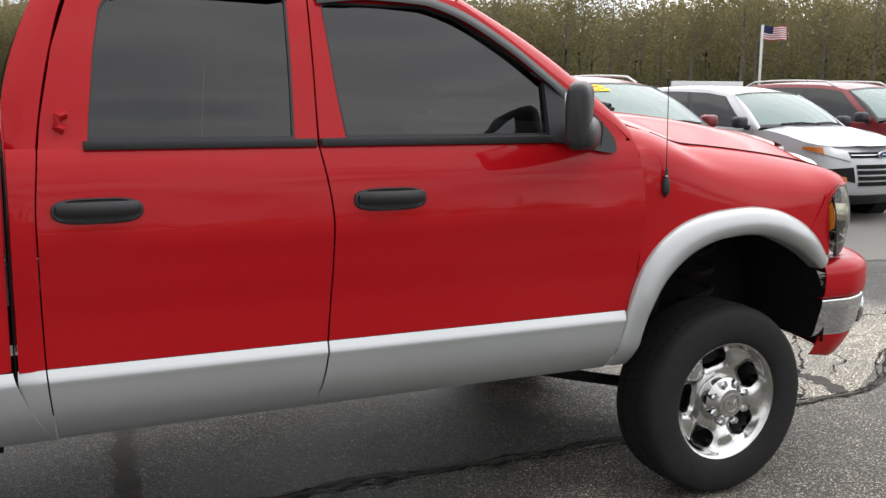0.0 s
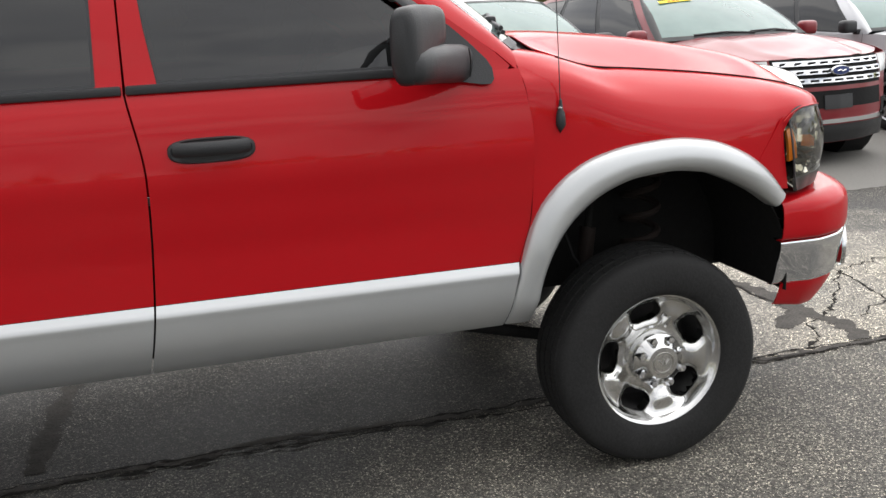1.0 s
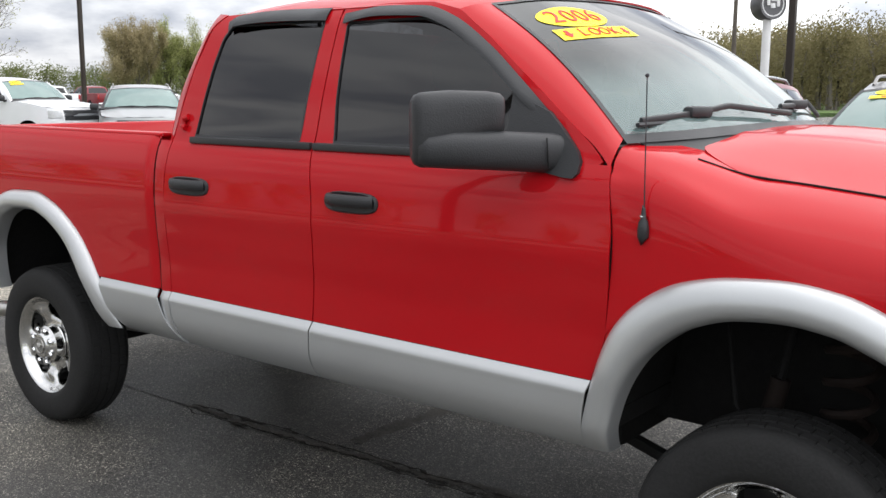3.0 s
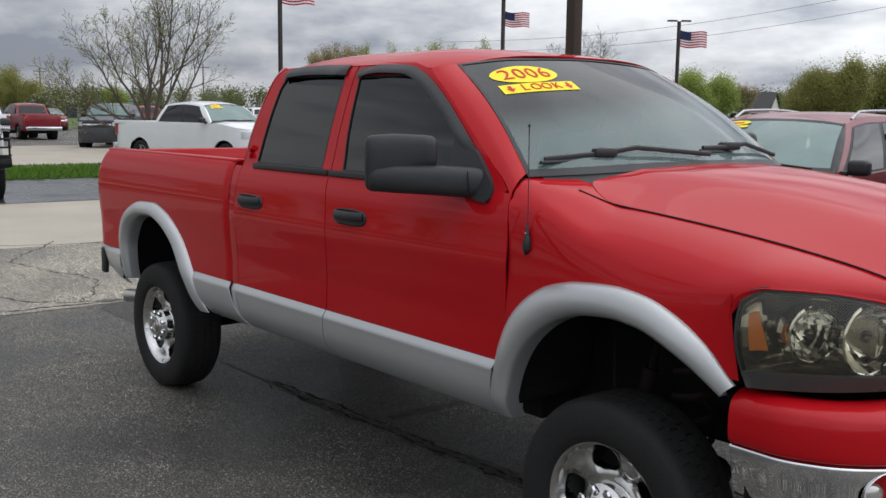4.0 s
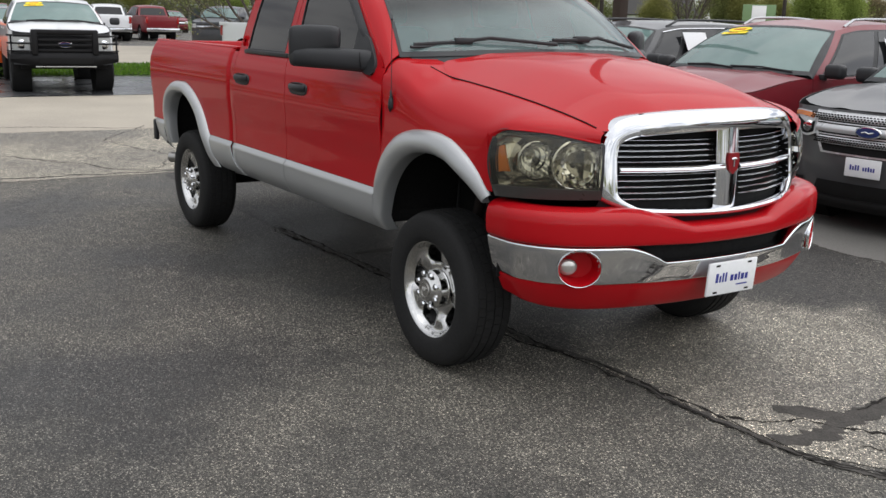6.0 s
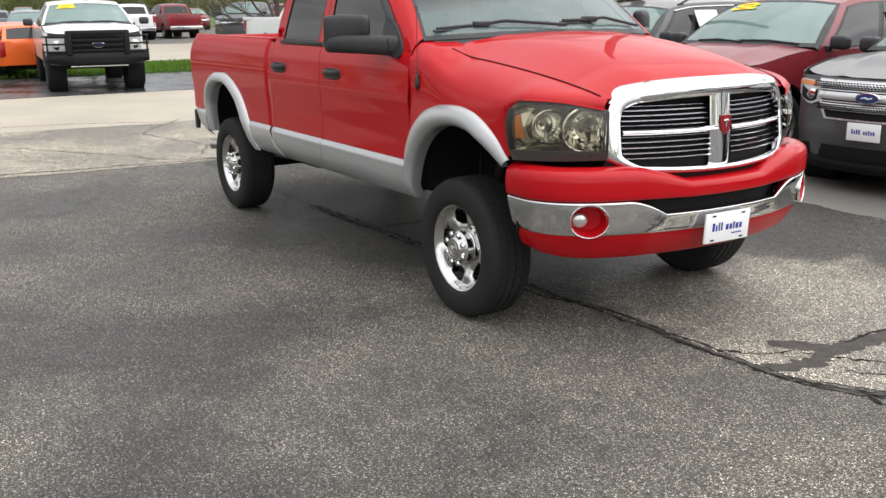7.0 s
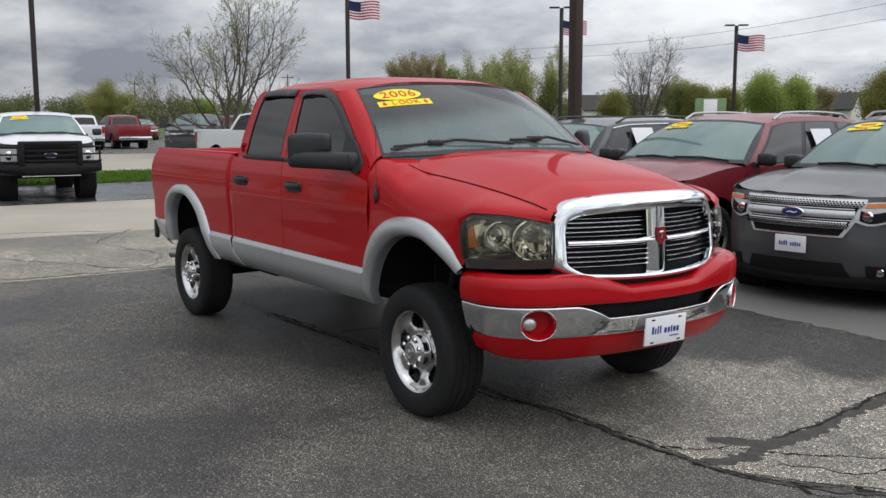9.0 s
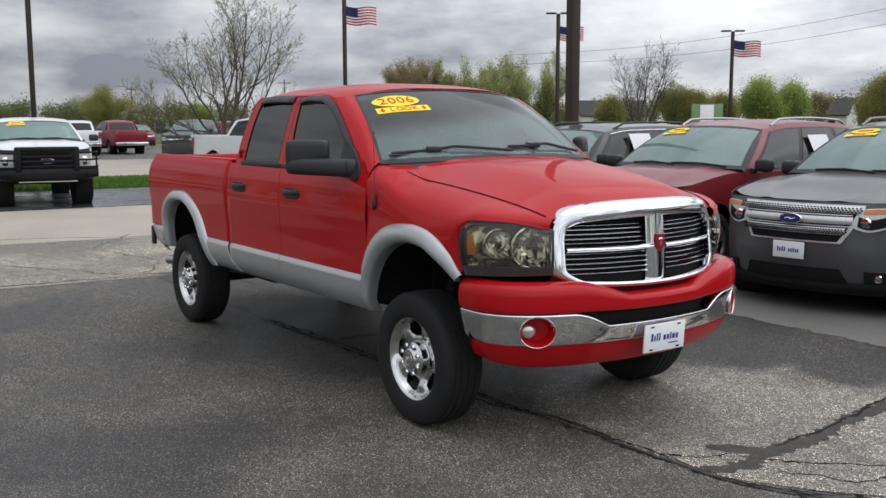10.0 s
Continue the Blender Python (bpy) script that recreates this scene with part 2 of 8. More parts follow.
def add_tube(bm, pts, r, n=8, cap=True, squash=1.0, radii=None):
    pts = [Vector(p) for p in pts]
    rings = []
    up = Vector((0, 0, 1))
    for i, p in enumerate(pts):
        d = (pts[min(i + 1, len(pts) - 1)] - pts[max(i - 1, 0)]).normalized()
        a = d.cross(up)
        if a.length < 1e-3:
            a = d.cross(Vector((0, 1, 0)))
        a.normalize()
        b = a.cross(d).normalized()
        rr = radii[i] if radii else r
        rings.append([bm.verts.new(p + rr * (math.cos(2 * math.pi * k / n) * a + squash * math.sin(2 * math.pi * k / n) * b)) for k in range(n)])
    for q, w in zip(rings, rings[1:]):
        for k in range(n):
            bm.faces.new((q[k], q[(k + 1) % n], w[(k + 1) % n], w[k]))
    if cap:
        bm.faces.new(rings[0])
        bm.faces.new(rings[-1][::-1])
    return rings


def tube(pts, r, n=8, squash=1.0, radii=None):
    bm = bmesh.new()
    add_tube(bm, pts, r, n, True, squash, radii)
    return bm


def add_lathe(bm, profile, n=40, axis="y", origin=(0, 0, 0), closed=False):
    """Turns (radius, along) pairs round an axis."""
    o = Vector(origin)

    def at(r, h, a):
        c, s = r * math.cos(a), r * math.sin(a)
        return o + (Vector((c, h, s)) if axis == "y" else Vector((c, s, h)) if axis == "z" else Vector((h, c, s)))

    rings = [[bm.verts.new(at(r, h, 2 * math.pi * k / n)) for k in range(n)] for r, h in profile]
    pairs = list(zip(rings, rings[1:])) + ([(rings[-1], rings[0])] if closed else [])
    for q, w in pairs:
        for k in range(n):
            bm.faces.new((q[k], q[(k + 1) % n], w[(k + 1) % n], w[k]))
    if not closed:
        for ring, (r, h) in ((rings[0], profile[0]), (rings[-1], profile[-1])):
            if r < 0.02:
                bmesh.ops.remove_doubles(bm, verts=ring, dist=r * 3 + 1e-6)
    return rings


def lathe(profile, n=40, axis="y", origin=(0, 0, 0), closed=False):
    bm = bmesh.new()
    add_lathe(bm, profile, n, axis, origin, closed)
    return bm


def curve(pairs):
    """A smooth function through (t, value) pairs: monotone cubic."""
    xs, ys = np.array([p[0] for p in pairs], float), np.array([p[1] for p in pairs], float)
    h = np.diff(xs)
    d = np.diff(ys) / h
    m = np.zeros(len(xs))
    m[0], m[-1] = d[0], d[-1]
    for i in range(1, len(xs) - 1):
        if d[i - 1] * d[i] > 0:
            w1, w2 = 2 * h[i] + h[i - 1], h[i] + 2 * h[i - 1]
            m[i] = (w1 + w2) / (w1 / d[i - 1] + w2 / d[i])

    def f(x):
        x = min(max(x, xs[0]), xs[-1])
        i = int(min(max(np.searchsorted(xs, x) - 1, 0), len(h) - 1))
        t = (x - xs[i]) / h[i]
        return float(ys[i] * (1 + 2 * t) * (1 - t) ** 2 + m[i] * h[i] * t * (1 - t) ** 2 + ys[i + 1] * t * t * (3 - 2 * t) + m[i + 1] * h[i] * t * t * (t - 1))
    return f


def path_at(points):
    """A smooth curve through points, by t from 0 to 1 along its length."""
    ps = [Vector(p) for p in points]
    acc = [0.0]
    for a, b in zip(ps, ps[1:]):
        acc.append(acc[-1] + (b - a).length)
    fs = [curve([(s / acc[-1], p[k]) for s, p in zip(acc, ps)]) for k in range(len(ps[0]))]
    return lambda t: Vector([f(t) for f in fs])


def ring(outer, inner, n, y_of, thick):
    """A flat frame between two closed outlines in x and z, laid on the side y_of(x, z)."""
    def walk_round(pts):
        ps = [Vector(p) for p in pts] + [Vector(pts[0])]
        acc = [0.0]
        for a, b in zip(ps, ps[1:]):
            acc.append(acc[-1] + (b - a).length)
        out = []
        for k in range(n):
            s = acc[-1] * k / n
            i = max(j for j in range(len(ps) - 1) if acc[j] <= s + 1e-9)
            t = (s - acc[i]) / max(acc[i + 1] - acc[i], 1e-9)
            out.append(ps[i].lerp(ps[i + 1], t))
        return out
    a, b = walk_round(outer), walk_round(inner)
    bm = bmesh.new()
    rows = []
    for p, q in zip(a, b):
        rows.append([bm.verts.new((w.x, y_of(w.x, w.y), w.y)) for w in (p.lerp(q, t) for t in (0, 0.5, 1))])
    for k in range(n):
        for j in range(2):
            bm.faces.new((rows[k][j], rows[(k + 1) % n][j], rows[(k + 1) % n][j + 1], rows[k][j + 1]))
    thicken(bm, thick)
    return bm


def letters(text, size, depth=0.0008):
    """Raised letters as a bmesh, centred, reading along x with z up, facing -y."""
    cu = bpy.data.curves.new("letters", "FONT")
    cu.body, cu.size, cu.extrude = text, size, depth
    cu.align_x, cu.align_y = "CENTER", "CENTER"
    ob = bpy.data.objects.new("letters", cu)
    me = bpy.data.meshes.new_from_object(ob)
    bm = bmesh.new()
    bm.from_mesh(me)
    bpy.data.objects.remove(ob)
    bpy.data.curves.remove(cu)
    bpy.data.meshes.remove(me)
    bmesh.ops.transform(bm, matrix=pose(0, 0, 0, 90, 0, 0), verts=bm.verts)
    return bm


def moved(bm, m):
    bmesh.ops.transform(bm, matrix=m, verts=bm.verts)
    return bm

# ---- ground ----
def ground_mat(name, dark, pale, dry=None):
    """Asphalt: pale stones in a dark binder, worn in broad patches."""
    m = bpy.data.materials.new(name)
    m.use_nodes = True
    n, l = m.node_tree.nodes, m.node_tree.links
    b = n["Principled BSDF"]
    tc = n.new("ShaderNodeTexCoord")
    big = n.new("ShaderNodeTexNoise")
    big.inputs["Scale"].default_value, big.inputs["Detail"].default_value = 0.55, 6
    mid = n.new("ShaderNodeTexNoise")
    mid.inputs["Scale"].default_value, mid.inputs["Detail"].default_value = 9.0, 5
    sp = n.new("ShaderNodeTexVoronoi")
    sp.inputs["Scale"].default_value = 230
    sp2 = n.new("ShaderNodeTexNoise")
    sp2.inputs["Scale"].default_value, sp2.inputs["Detail"].default_value = 70, 4
    for t in (big, mid, sp, sp2):
        l.new(tc.outputs["Object"], t.inputs["Vector"])
    base = n.new("ShaderNodeValToRGB")
    e = base.color_ramp.elements
    e[0].position, e[0].color = 0.40, (*dark, 1)
    e[1].position, e[1].color = 0.62, (*pale, 1)
    l.new(big.outputs["Fac"], base.inputs["Fac"])
    tone = base.outputs["Color"]
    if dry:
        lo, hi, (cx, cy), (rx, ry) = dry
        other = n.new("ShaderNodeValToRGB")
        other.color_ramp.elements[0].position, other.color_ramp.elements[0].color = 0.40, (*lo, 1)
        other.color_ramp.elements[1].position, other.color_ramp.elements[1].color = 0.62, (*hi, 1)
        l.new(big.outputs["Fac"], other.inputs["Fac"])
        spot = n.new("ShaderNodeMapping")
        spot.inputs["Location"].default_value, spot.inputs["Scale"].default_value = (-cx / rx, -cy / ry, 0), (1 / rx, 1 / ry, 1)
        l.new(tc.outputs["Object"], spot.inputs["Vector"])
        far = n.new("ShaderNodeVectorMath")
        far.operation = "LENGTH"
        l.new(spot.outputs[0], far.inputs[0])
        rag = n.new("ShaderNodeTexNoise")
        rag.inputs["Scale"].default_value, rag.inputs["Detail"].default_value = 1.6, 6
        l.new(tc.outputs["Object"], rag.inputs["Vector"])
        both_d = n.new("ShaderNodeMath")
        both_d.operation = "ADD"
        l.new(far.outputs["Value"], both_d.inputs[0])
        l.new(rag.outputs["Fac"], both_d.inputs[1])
        # mask of the darker tone: damp, and shade painted under the truck
        damp_and_shade = n.new("ShaderNodeMapRange")
        damp_and_shade.interpolation_type = "SMOOTHSTEP"
        damp_and_shade.inputs["From Min"].default_value, damp_and_shade.inputs["From Max"].default_value = 1.18, 1.60
        l.new(both_d.outputs[0], damp_and_shade.inputs["Value"])
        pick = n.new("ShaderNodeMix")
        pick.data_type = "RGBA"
        l.new(damp_and_shade.outputs[0], pick.inputs["Factor"])
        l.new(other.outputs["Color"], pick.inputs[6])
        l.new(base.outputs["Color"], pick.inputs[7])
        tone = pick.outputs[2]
    # pale stones set in dark binder
    st = n.new("ShaderNodeValToRGB")
    st.color_ramp.elements[0].position, st.color_ramp.elements[0].color = 0.0, (0.24, 0.24, 0.24, 1)
    st.color_ramp.elements[1].position, st.color_ramp.elements[1].color = 1.0, (6.2, 6.0, 5.6, 1)
    for pos, val in ((0.50, 0.55), (0.75, 1.0), (0.90, 2.0)):
        st.color_ramp.elements.new(pos).color = (val, val, val * 0.98, 1)
    sepc = n.new("ShaderNodeSeparateColor")
    l.new(sp.outputs["Color"], sepc.inputs[0])
    l.new(sepc.outputs[0], st.inputs["Fac"])
    mul = n.new("ShaderNodeMix")
    mul.data_type, mul.blend_type = "RGBA", "MULTIPLY"
    mul.inputs["Factor"].default_value = 0.9
    l.new(tone, mul.inputs[6])
    l.new(st.outputs["Color"], mul.inputs[7])
    mr = n.new("ShaderNodeMapRange")
    mr.inputs["From Min"].default_value, mr.inputs["From Max"].default_value = 0.3, 0.7
    mr.inputs["To Min"].default_value, mr.inputs["To Max"].default_value = 0.78, 1.2
    l.new(mid.outputs["Fac"], mr.inputs["Value"])
    grit = n.new("ShaderNodeMapRange")
    grit.inputs["From Min"].default_value, grit.inputs["From Max"].default_value = 0.36, 0.64
    grit.inputs["To Min"].default_value, grit.inputs["To Max"].default_value = 0.45, 1.62
    l.new(sp2.outputs["Fac"], grit.inputs["Value"])
    both = n.new("ShaderNodeMath")
    both.operation = "MULTIPLY"
    l.new(mr.outputs[0], both.inputs[0])
    l.new(grit.outputs[0], both.inputs[1])
    sc = n.new("ShaderNodeVectorMath")
    sc.operation = "SCALE"
    l.new(mul.outputs[2], sc.inputs[0])
    l.new(both.outputs[0], sc.inputs["Scale"])
    l.new(sc.outputs[0], b.inputs["Base Color"])
    rr = n.new("ShaderNodeMapRange")
    rr.inputs["From Min"].default_value, rr.inputs["From Max"].default_value = 0.35, 0.65
    rr.inputs["To Min"].default_value, rr.inputs["To Max"].default_value = 0.45, 0.80
    l.new(big.outputs["Fac"], rr.inputs["Value"])
    l.new(rr.outputs[0], b.inputs["Roughness"])
    bp = n.new("ShaderNodeBump")
    bp.inputs["Strength"].default_value, bp.inputs["Distance"].default_value = 0.7, 0.004
    l.new(sp.outputs["Distance"], bp.inputs["Height"])
    b.inputs["Specular IOR Level"].default_value = 0.42
    bp2 = n.new("ShaderNodeBump")
    bp2.inputs["Strength"].default_value, bp2.inputs["Distance"].default_value = 0.35, 0.01
    l.new(mid.outputs["Fac"], bp2.inputs["Height"])
    l.new(bp.outputs[0], bp2.inputs["Normal"])
    l.new(bp2.outputs[0], b.inputs["Normal"])
    return m


ASPHALT = ground_mat("aged_asphalt", (0.048, 0.0465, 0.0435), (0.138, 0.129, 0.111))
BLEACHED = ground_mat("bleached_asphalt", (0.155, 0.143, 0.121), (0.315, 0.288, 0.238))
# the older pour: brown and damp, the truck's shade painted in, with one broad dry pale stretch
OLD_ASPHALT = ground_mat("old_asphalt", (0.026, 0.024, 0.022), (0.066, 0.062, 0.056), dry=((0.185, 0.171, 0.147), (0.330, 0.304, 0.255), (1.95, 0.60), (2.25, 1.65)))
CLEFT = mat("crack_shadow", (0.026, 0.024, 0.022), 0.95, 0, 0.4, 9, 110, 0.5, spec=0.1)
CONCRETE = mat("worn_concrete", (0.37, 0.332, 0.272), 0.8, 0, 0.22, 0.7, 40, 0.3)
GRASS = mat("grass_green", (0.075, 0.16, 0.02), 0.9, 0, 0.35, 2.5, 30, 0.5)
TAR = mat("crack_tar", (0.072, 0.067, 0.061), 0.9, 0, 0.55, 9, 110, 0.9, spec=0.2)


def flat(name, x0, x1, y0, y1, z, material, nx=1, ny=1):
    bm = bmesh.new()
    add_grid(bm, lambda u, v: (x0 + (x1 - x0) * u, y0 + (y1 - y0) * v, z), nx, ny)
    return part(name, bm, material, None, smooth=False)


tagged(flat("ground", -900, 900, -900, 900, 0.0, ASPHALT), "grey worn asphalt of a car lot", "ground", kind="structure")

# ---- the red pickup ----
SIDE = curve([(0.54, 0.895), (0.60, 0.93), (0.68, 0.952), (0.79, 0.960), (0.92, 0.960), (1.05, 0.970), (1.18, 0.975), (1.30, 0.966), (1.38, 0.948), (1.43, 0.925), (1.60, 0.880), (1.78, 0.825), (1.90, 0.775), (1.96, 0.70)])
DOOR_F = curve([(0.56, -0.555), (0.80, -0.512), (0.95, -0.468), (1.21, -0.455), (1.33, -0.468), (1.42, -0.483), (1.50, -0.492)])
DOOR_B = curve([(0.56, -1.685), (0.80, -1.648), (1.17, -1.628), (1.42, -1.662)])
DOOR_R = curve([(0.56, -2.452), (0.82, -2.475), (1.21, -2.480), (1.43, -2.465)])
FRONT_ARCH = [(-0.554, 0.585), (-0.510, 0.80), (-0.45, 0.965), (-0.36, 1.065), (-0.25, 1.125), (-0.11, 1.155), (0.03, 1.163), (0.16, 1.148), (0.28, 1.105), (0.385, 1.035), (0.478, 0.932)]
FRONT_ARCH_IN = [(-0.468, 0.585), (-0.425, 0.76), (-0.37, 0.87), (-0.29, 0.955), (-0.20, 1.01), (-0.09, 1.043), (0.03, 1.052), (0.14, 1.040), (0.24, 1.005), (0.335, 0.958), (0.435, 0.890)]
REAR_ARCH = [(-4.03, 0.63), (-4.035, 0.86), (-3.96, 1.01), (-3.83, 1.10), (-3.66, 1.15), (-3.48, 1.155), (-3.31, 1.11), (-3.17, 1.02), (-3.07, 0.91), (-3.0, 0.80), (-2.90, 0.575)]
REAR_ARCH_IN = [(-3.92, 0.63), (-3.915, 0.84), (-3.86, 0.95), (-3.77, 1.02), (-3.63, 1.06), (-3.49, 1.063), (-3.36, 1.03), (-3.25, 0.96), (-3.16, 0.86), (-3.10, 0.765), (-3.01, 0.575)]
WHEEL_R, HUB_Z = 0.385, 0.385


def wheel_parts(parent, spin):
    """Tyre, rim with five windows, hub cap and eight nuts, outer face toward -y; the hub face is at y = 0."""
    bm = bmesh.new()
    prof = [(0.236, 0.0), (0.244, 0.010), (0.266, 0.020), (0.310, 0.021), (0.348, 0.017), (0.368, 0.006), (0.377, -0.014), (0.378, -0.040), (0.379, -0.075),
            (0.379, -0.12), (0.378, -0.17), (0.376, -0.200), (0.371, -0.220), (0.338, -0.246), (0.30, -0.252), (0.26, -0.250), (0.236, -0.235)]
    add_lathe(bm, [(r, -h) for r, h in prof], 72)
    part("tyre", bm, TYRE, parent, "worn black all-terrain tyre")
    tread = bmesh.new()
    for k in range(54):
        for j, (w0, w1, sh) in enumerate(((0.030, 0.062, 0), (0.072, 0.110, 0.4), (0.120, 0.155, 0.1), (0.168, 0.198, 0.6))):
            a = 2 * math.pi * (k + sh) / 54
            m = Matrix.Rotation(a, 4, "Y")
            r = 0.3775 if 0 < j < 3 else 0.3755
            add_box(tread, -0.0205, 0.0205, w0, w1, r, r + 0.0075, m=m @ pose(0, 0, 0, 0, 0, 0))
    part("tread", tread, TYRE, parent, smooth=False)
    # rim: dished disc with five oval windows
    bm = bmesh.new()
    na, nr = 160, 26

    def depth(r):
        return RIM(r)
    RIM = curve([(0.0, 0.030), (0.075, 0.030), (0.100, 0.058), (0.13, 0.056), (0.165, 0.046), (0.200, 0.036), (0.216, 0.026), (0.226, 0.008), (0.234, 0.000), (0.243, -0.003), (0.247, 0.006), (0.248, 0.016)])
    def window(r, a):
        d = (a / (2 * math.pi) * 5) % 1 - 0.5
        u, v = d * 2 * math.pi / 5 * r / (0.062 - 0.13 * (0.2 - r)), (r - 0.170) / 0.036
        return (u * u * u * u + abs(v) ** 2.6) ** 0.3

    def hole(r, a):
        return window(r, a) < 1

    def dish(r, a):
        """Window edges roll inward; the spokes between them stand proud."""
        g = max(0.0, 1 - max(0.0, window(r, a) - 0.95) / 0.55)
        spoke = 0.5 + 0.5 * math.cos(5 * a)
        return 0.016 * g * g - 0.012 * spoke ** 2 * math.exp(-((r - 0.160) / 0.032) ** 2)
    rows = []
    for i in range(nr + 1):
        r = 0.060 + (0.248 - 0.060) * i / nr
        rows.append([bm.verts.new((r * math.cos(2 * math.pi * k / na), depth(r) + dish(r, 2 * math.pi * k / na + spin), r * math.sin(2 * math.pi * k / na))) for k in range(na)])

    for i in range(nr):
        r = 0.060 + (0.248 - 0.060) * (i + 0.5) / nr
        for k in range(na):
            if not hole(r, 2 * math.pi * (k + 0.5) / na + spin):
                bm.faces.new((rows[i][k], rows[i][(k + 1) % na], rows[i + 1][(k + 1) % na], rows[i + 1][k]))
    for v in [v for v in bm.verts if not v.link_faces]:
        bm.verts.remove(v)
    bound = [e for e in bm.edges if len(e.link_faces) == 1]
    for _ in range(3):
        move = {}
        for v in {v for e in bound for v in e.verts}:
            if (v.co.x ** 2 + v.co.z ** 2) ** 0.5 > 0.225 or (v.co.x ** 2 + v.co.z ** 2) ** 0.5 < 0.07:
                continue
            ns = [e.other_vert(v).co for e in v.link_edges if len(e.link_faces) == 1]
            move[v] = (sum(ns, Vector()) / len(ns)).lerp(v.co, 0.4)
        for v, c in move.items():
            v.co = c
    edge = [e for e in bound if sum((v.co.x ** 2 + v.co.z ** 2) ** 0.5 for v in e.verts) / 2 < 0.222]
    lip = bmesh.ops.extrude_edge_only(bm, edges=edge)
    for v in [g for g in lip["geom"] if isinstance(g, bmesh.types.BMVert)]:
        v.co.y -= 0.006
    bound = [g for g in lip["geom"] if isinstance(g, bmesh.types.BMEdge) and len(g.link_faces) == 1]
    ext = bmesh.ops.extrude_edge_only(bm, edges=[e for e in bound if sum((v.co.x ** 2 + v.co.z ** 2) ** 0.5 for v in e.verts) / 2 < 0.222])
    for v in [g for g in ext["geom"] if isinstance(g, bmesh.types.BMVert)]:
        v.co.y += 0.045
    part("rim", bm, RIM_CHROME, parent, "chromed steel-look alloy rim")
    bm = lathe([(0.228, 0.01), (0.205, 0.05), (0.20, 0.2), (0.06, 0.2), (0.001, 0.2)], 40)
    part("barrel", bm, mat_cache("barrel_grey", (0.10, 0.10, 0.10), 0.45, 0.8), parent)
    bm = lathe([(0.096, 0.05), (0.094, 0.012), (0.078, -0.002), (0.062, -0.018), (0.056, -0.024), (0.03, -0.026), (0.001, -0.0265)], 40)
    cap = part("hub_cap", bm, RIM_CHROME, parent, "chrome centre cap")
    bm = bmesh.new()
    add_lathe(bm, [(0.040, -0.0262), (0.039, -0.029), (0.034, -0.029), (0.033, -0.0262)], 24)
    add_tube(bm, [(-0.018, -0.028, 0.012), (-0.006, -0.029, -0.004), (0.0, -0.029, 0.014), (0.006, -0.029, -0.004), (0.018, -0.028, 0.012)], 0.003, 5)
    part("emblem", bm, STEEL, cap)
    for k in range(8):
        a = 2 * math.pi * (k + 0.5) / 8
        bm = lathe([(0.0165, 0.02), (0.0165, -0.016), (0.012, -0.024), (0.001, -0.0255)], 6, origin=(0.083 * math.cos(a), 0, 0.083 * math.sin(a)))
        part("wheel_nut", bm, CHROME, parent, smooth=False)


def arch_flare(parent, outer, inner, s, y0, lip=0.045):
    """A flare: rises from the body at the outer curve, rolls over and turns in at the inner one."""
    po, pi = path_at(outer), path_at(inner)
    sect = [(0.0, -0.004), (0.06, 0.014), (0.20, 0.030), (0.40, 0.041), (0.60, 0.045), (0.78, 0.040), (0.92, 0.024), (1.0, 0.0), (1.02, -0.06)]

    def f(u, v):
        a, b = po(u), pi(u)
        e, d = CR(sect, v * (len(sect) - 1))
        p = a.lerp(b, float(e))
        fade = min(1, 0.20 + 4 * u, 0.35 + 4 * (1 - u))
        return Vector((p.x, s * (y0(p.x, p.y) + (d * fade if d > 0 else d)), p.y))
    return part("wheel_arch_flare", sheet(f, 56, 32, 0.004), SILVER, parent, "silver painted wheel-arch flare")


# front clip in plan: how far out the nose is at each x
NOSE = curve([(-0.60, 0.966), (0.30, 0.968), (0.44, 0.958), (0.53, 0.935), (0.62, 0.885), (0.70, 0.81), (0.77, 0.715), (0.82, 0.63), (0.86, 0.50)])
SEAM_Y = curve([(-0.50, 0.800), (-0.40, 0.795), (-0.30, 0.775), (-0.15, 0.752), (0.0, 0.742), (0.3, 0.722), (0.55, 0.695), (0.72, 0.66), (0.82, 0.615)])
SEAM_Z = curve([(-0.50, 1.488), (-0.40, 1.467), (-0.30, 1.436), (-0.15, 1.395), (0.0, 1.380), (0.3, 1.345), (0.55, 1.305), (0.72, 1.265), (0.82, 1.225)])
MID_Z = curve([(-0.50, 1.505), (-0.2, 1.512), (0.1, 1.490), (0.4, 1.445), (0.62, 1.400), (0.78, 1.352), (0.86, 1.318), (0.90, 1.290)])


LAMP_TOP = curve([(0.44, 1.160), (0.47, 1.196), (0.55, 1.226), (0.68, 1.221), (0.83, 1.176)])


def fender_low(x):
    if x >= 0.44:
        return LAMP_TOP(x)
    return ARCH_Z(max(x, -0.56)) - 0.014


ARCH_Z = curve([(a, b) for a, b in FRONT_ARCH])


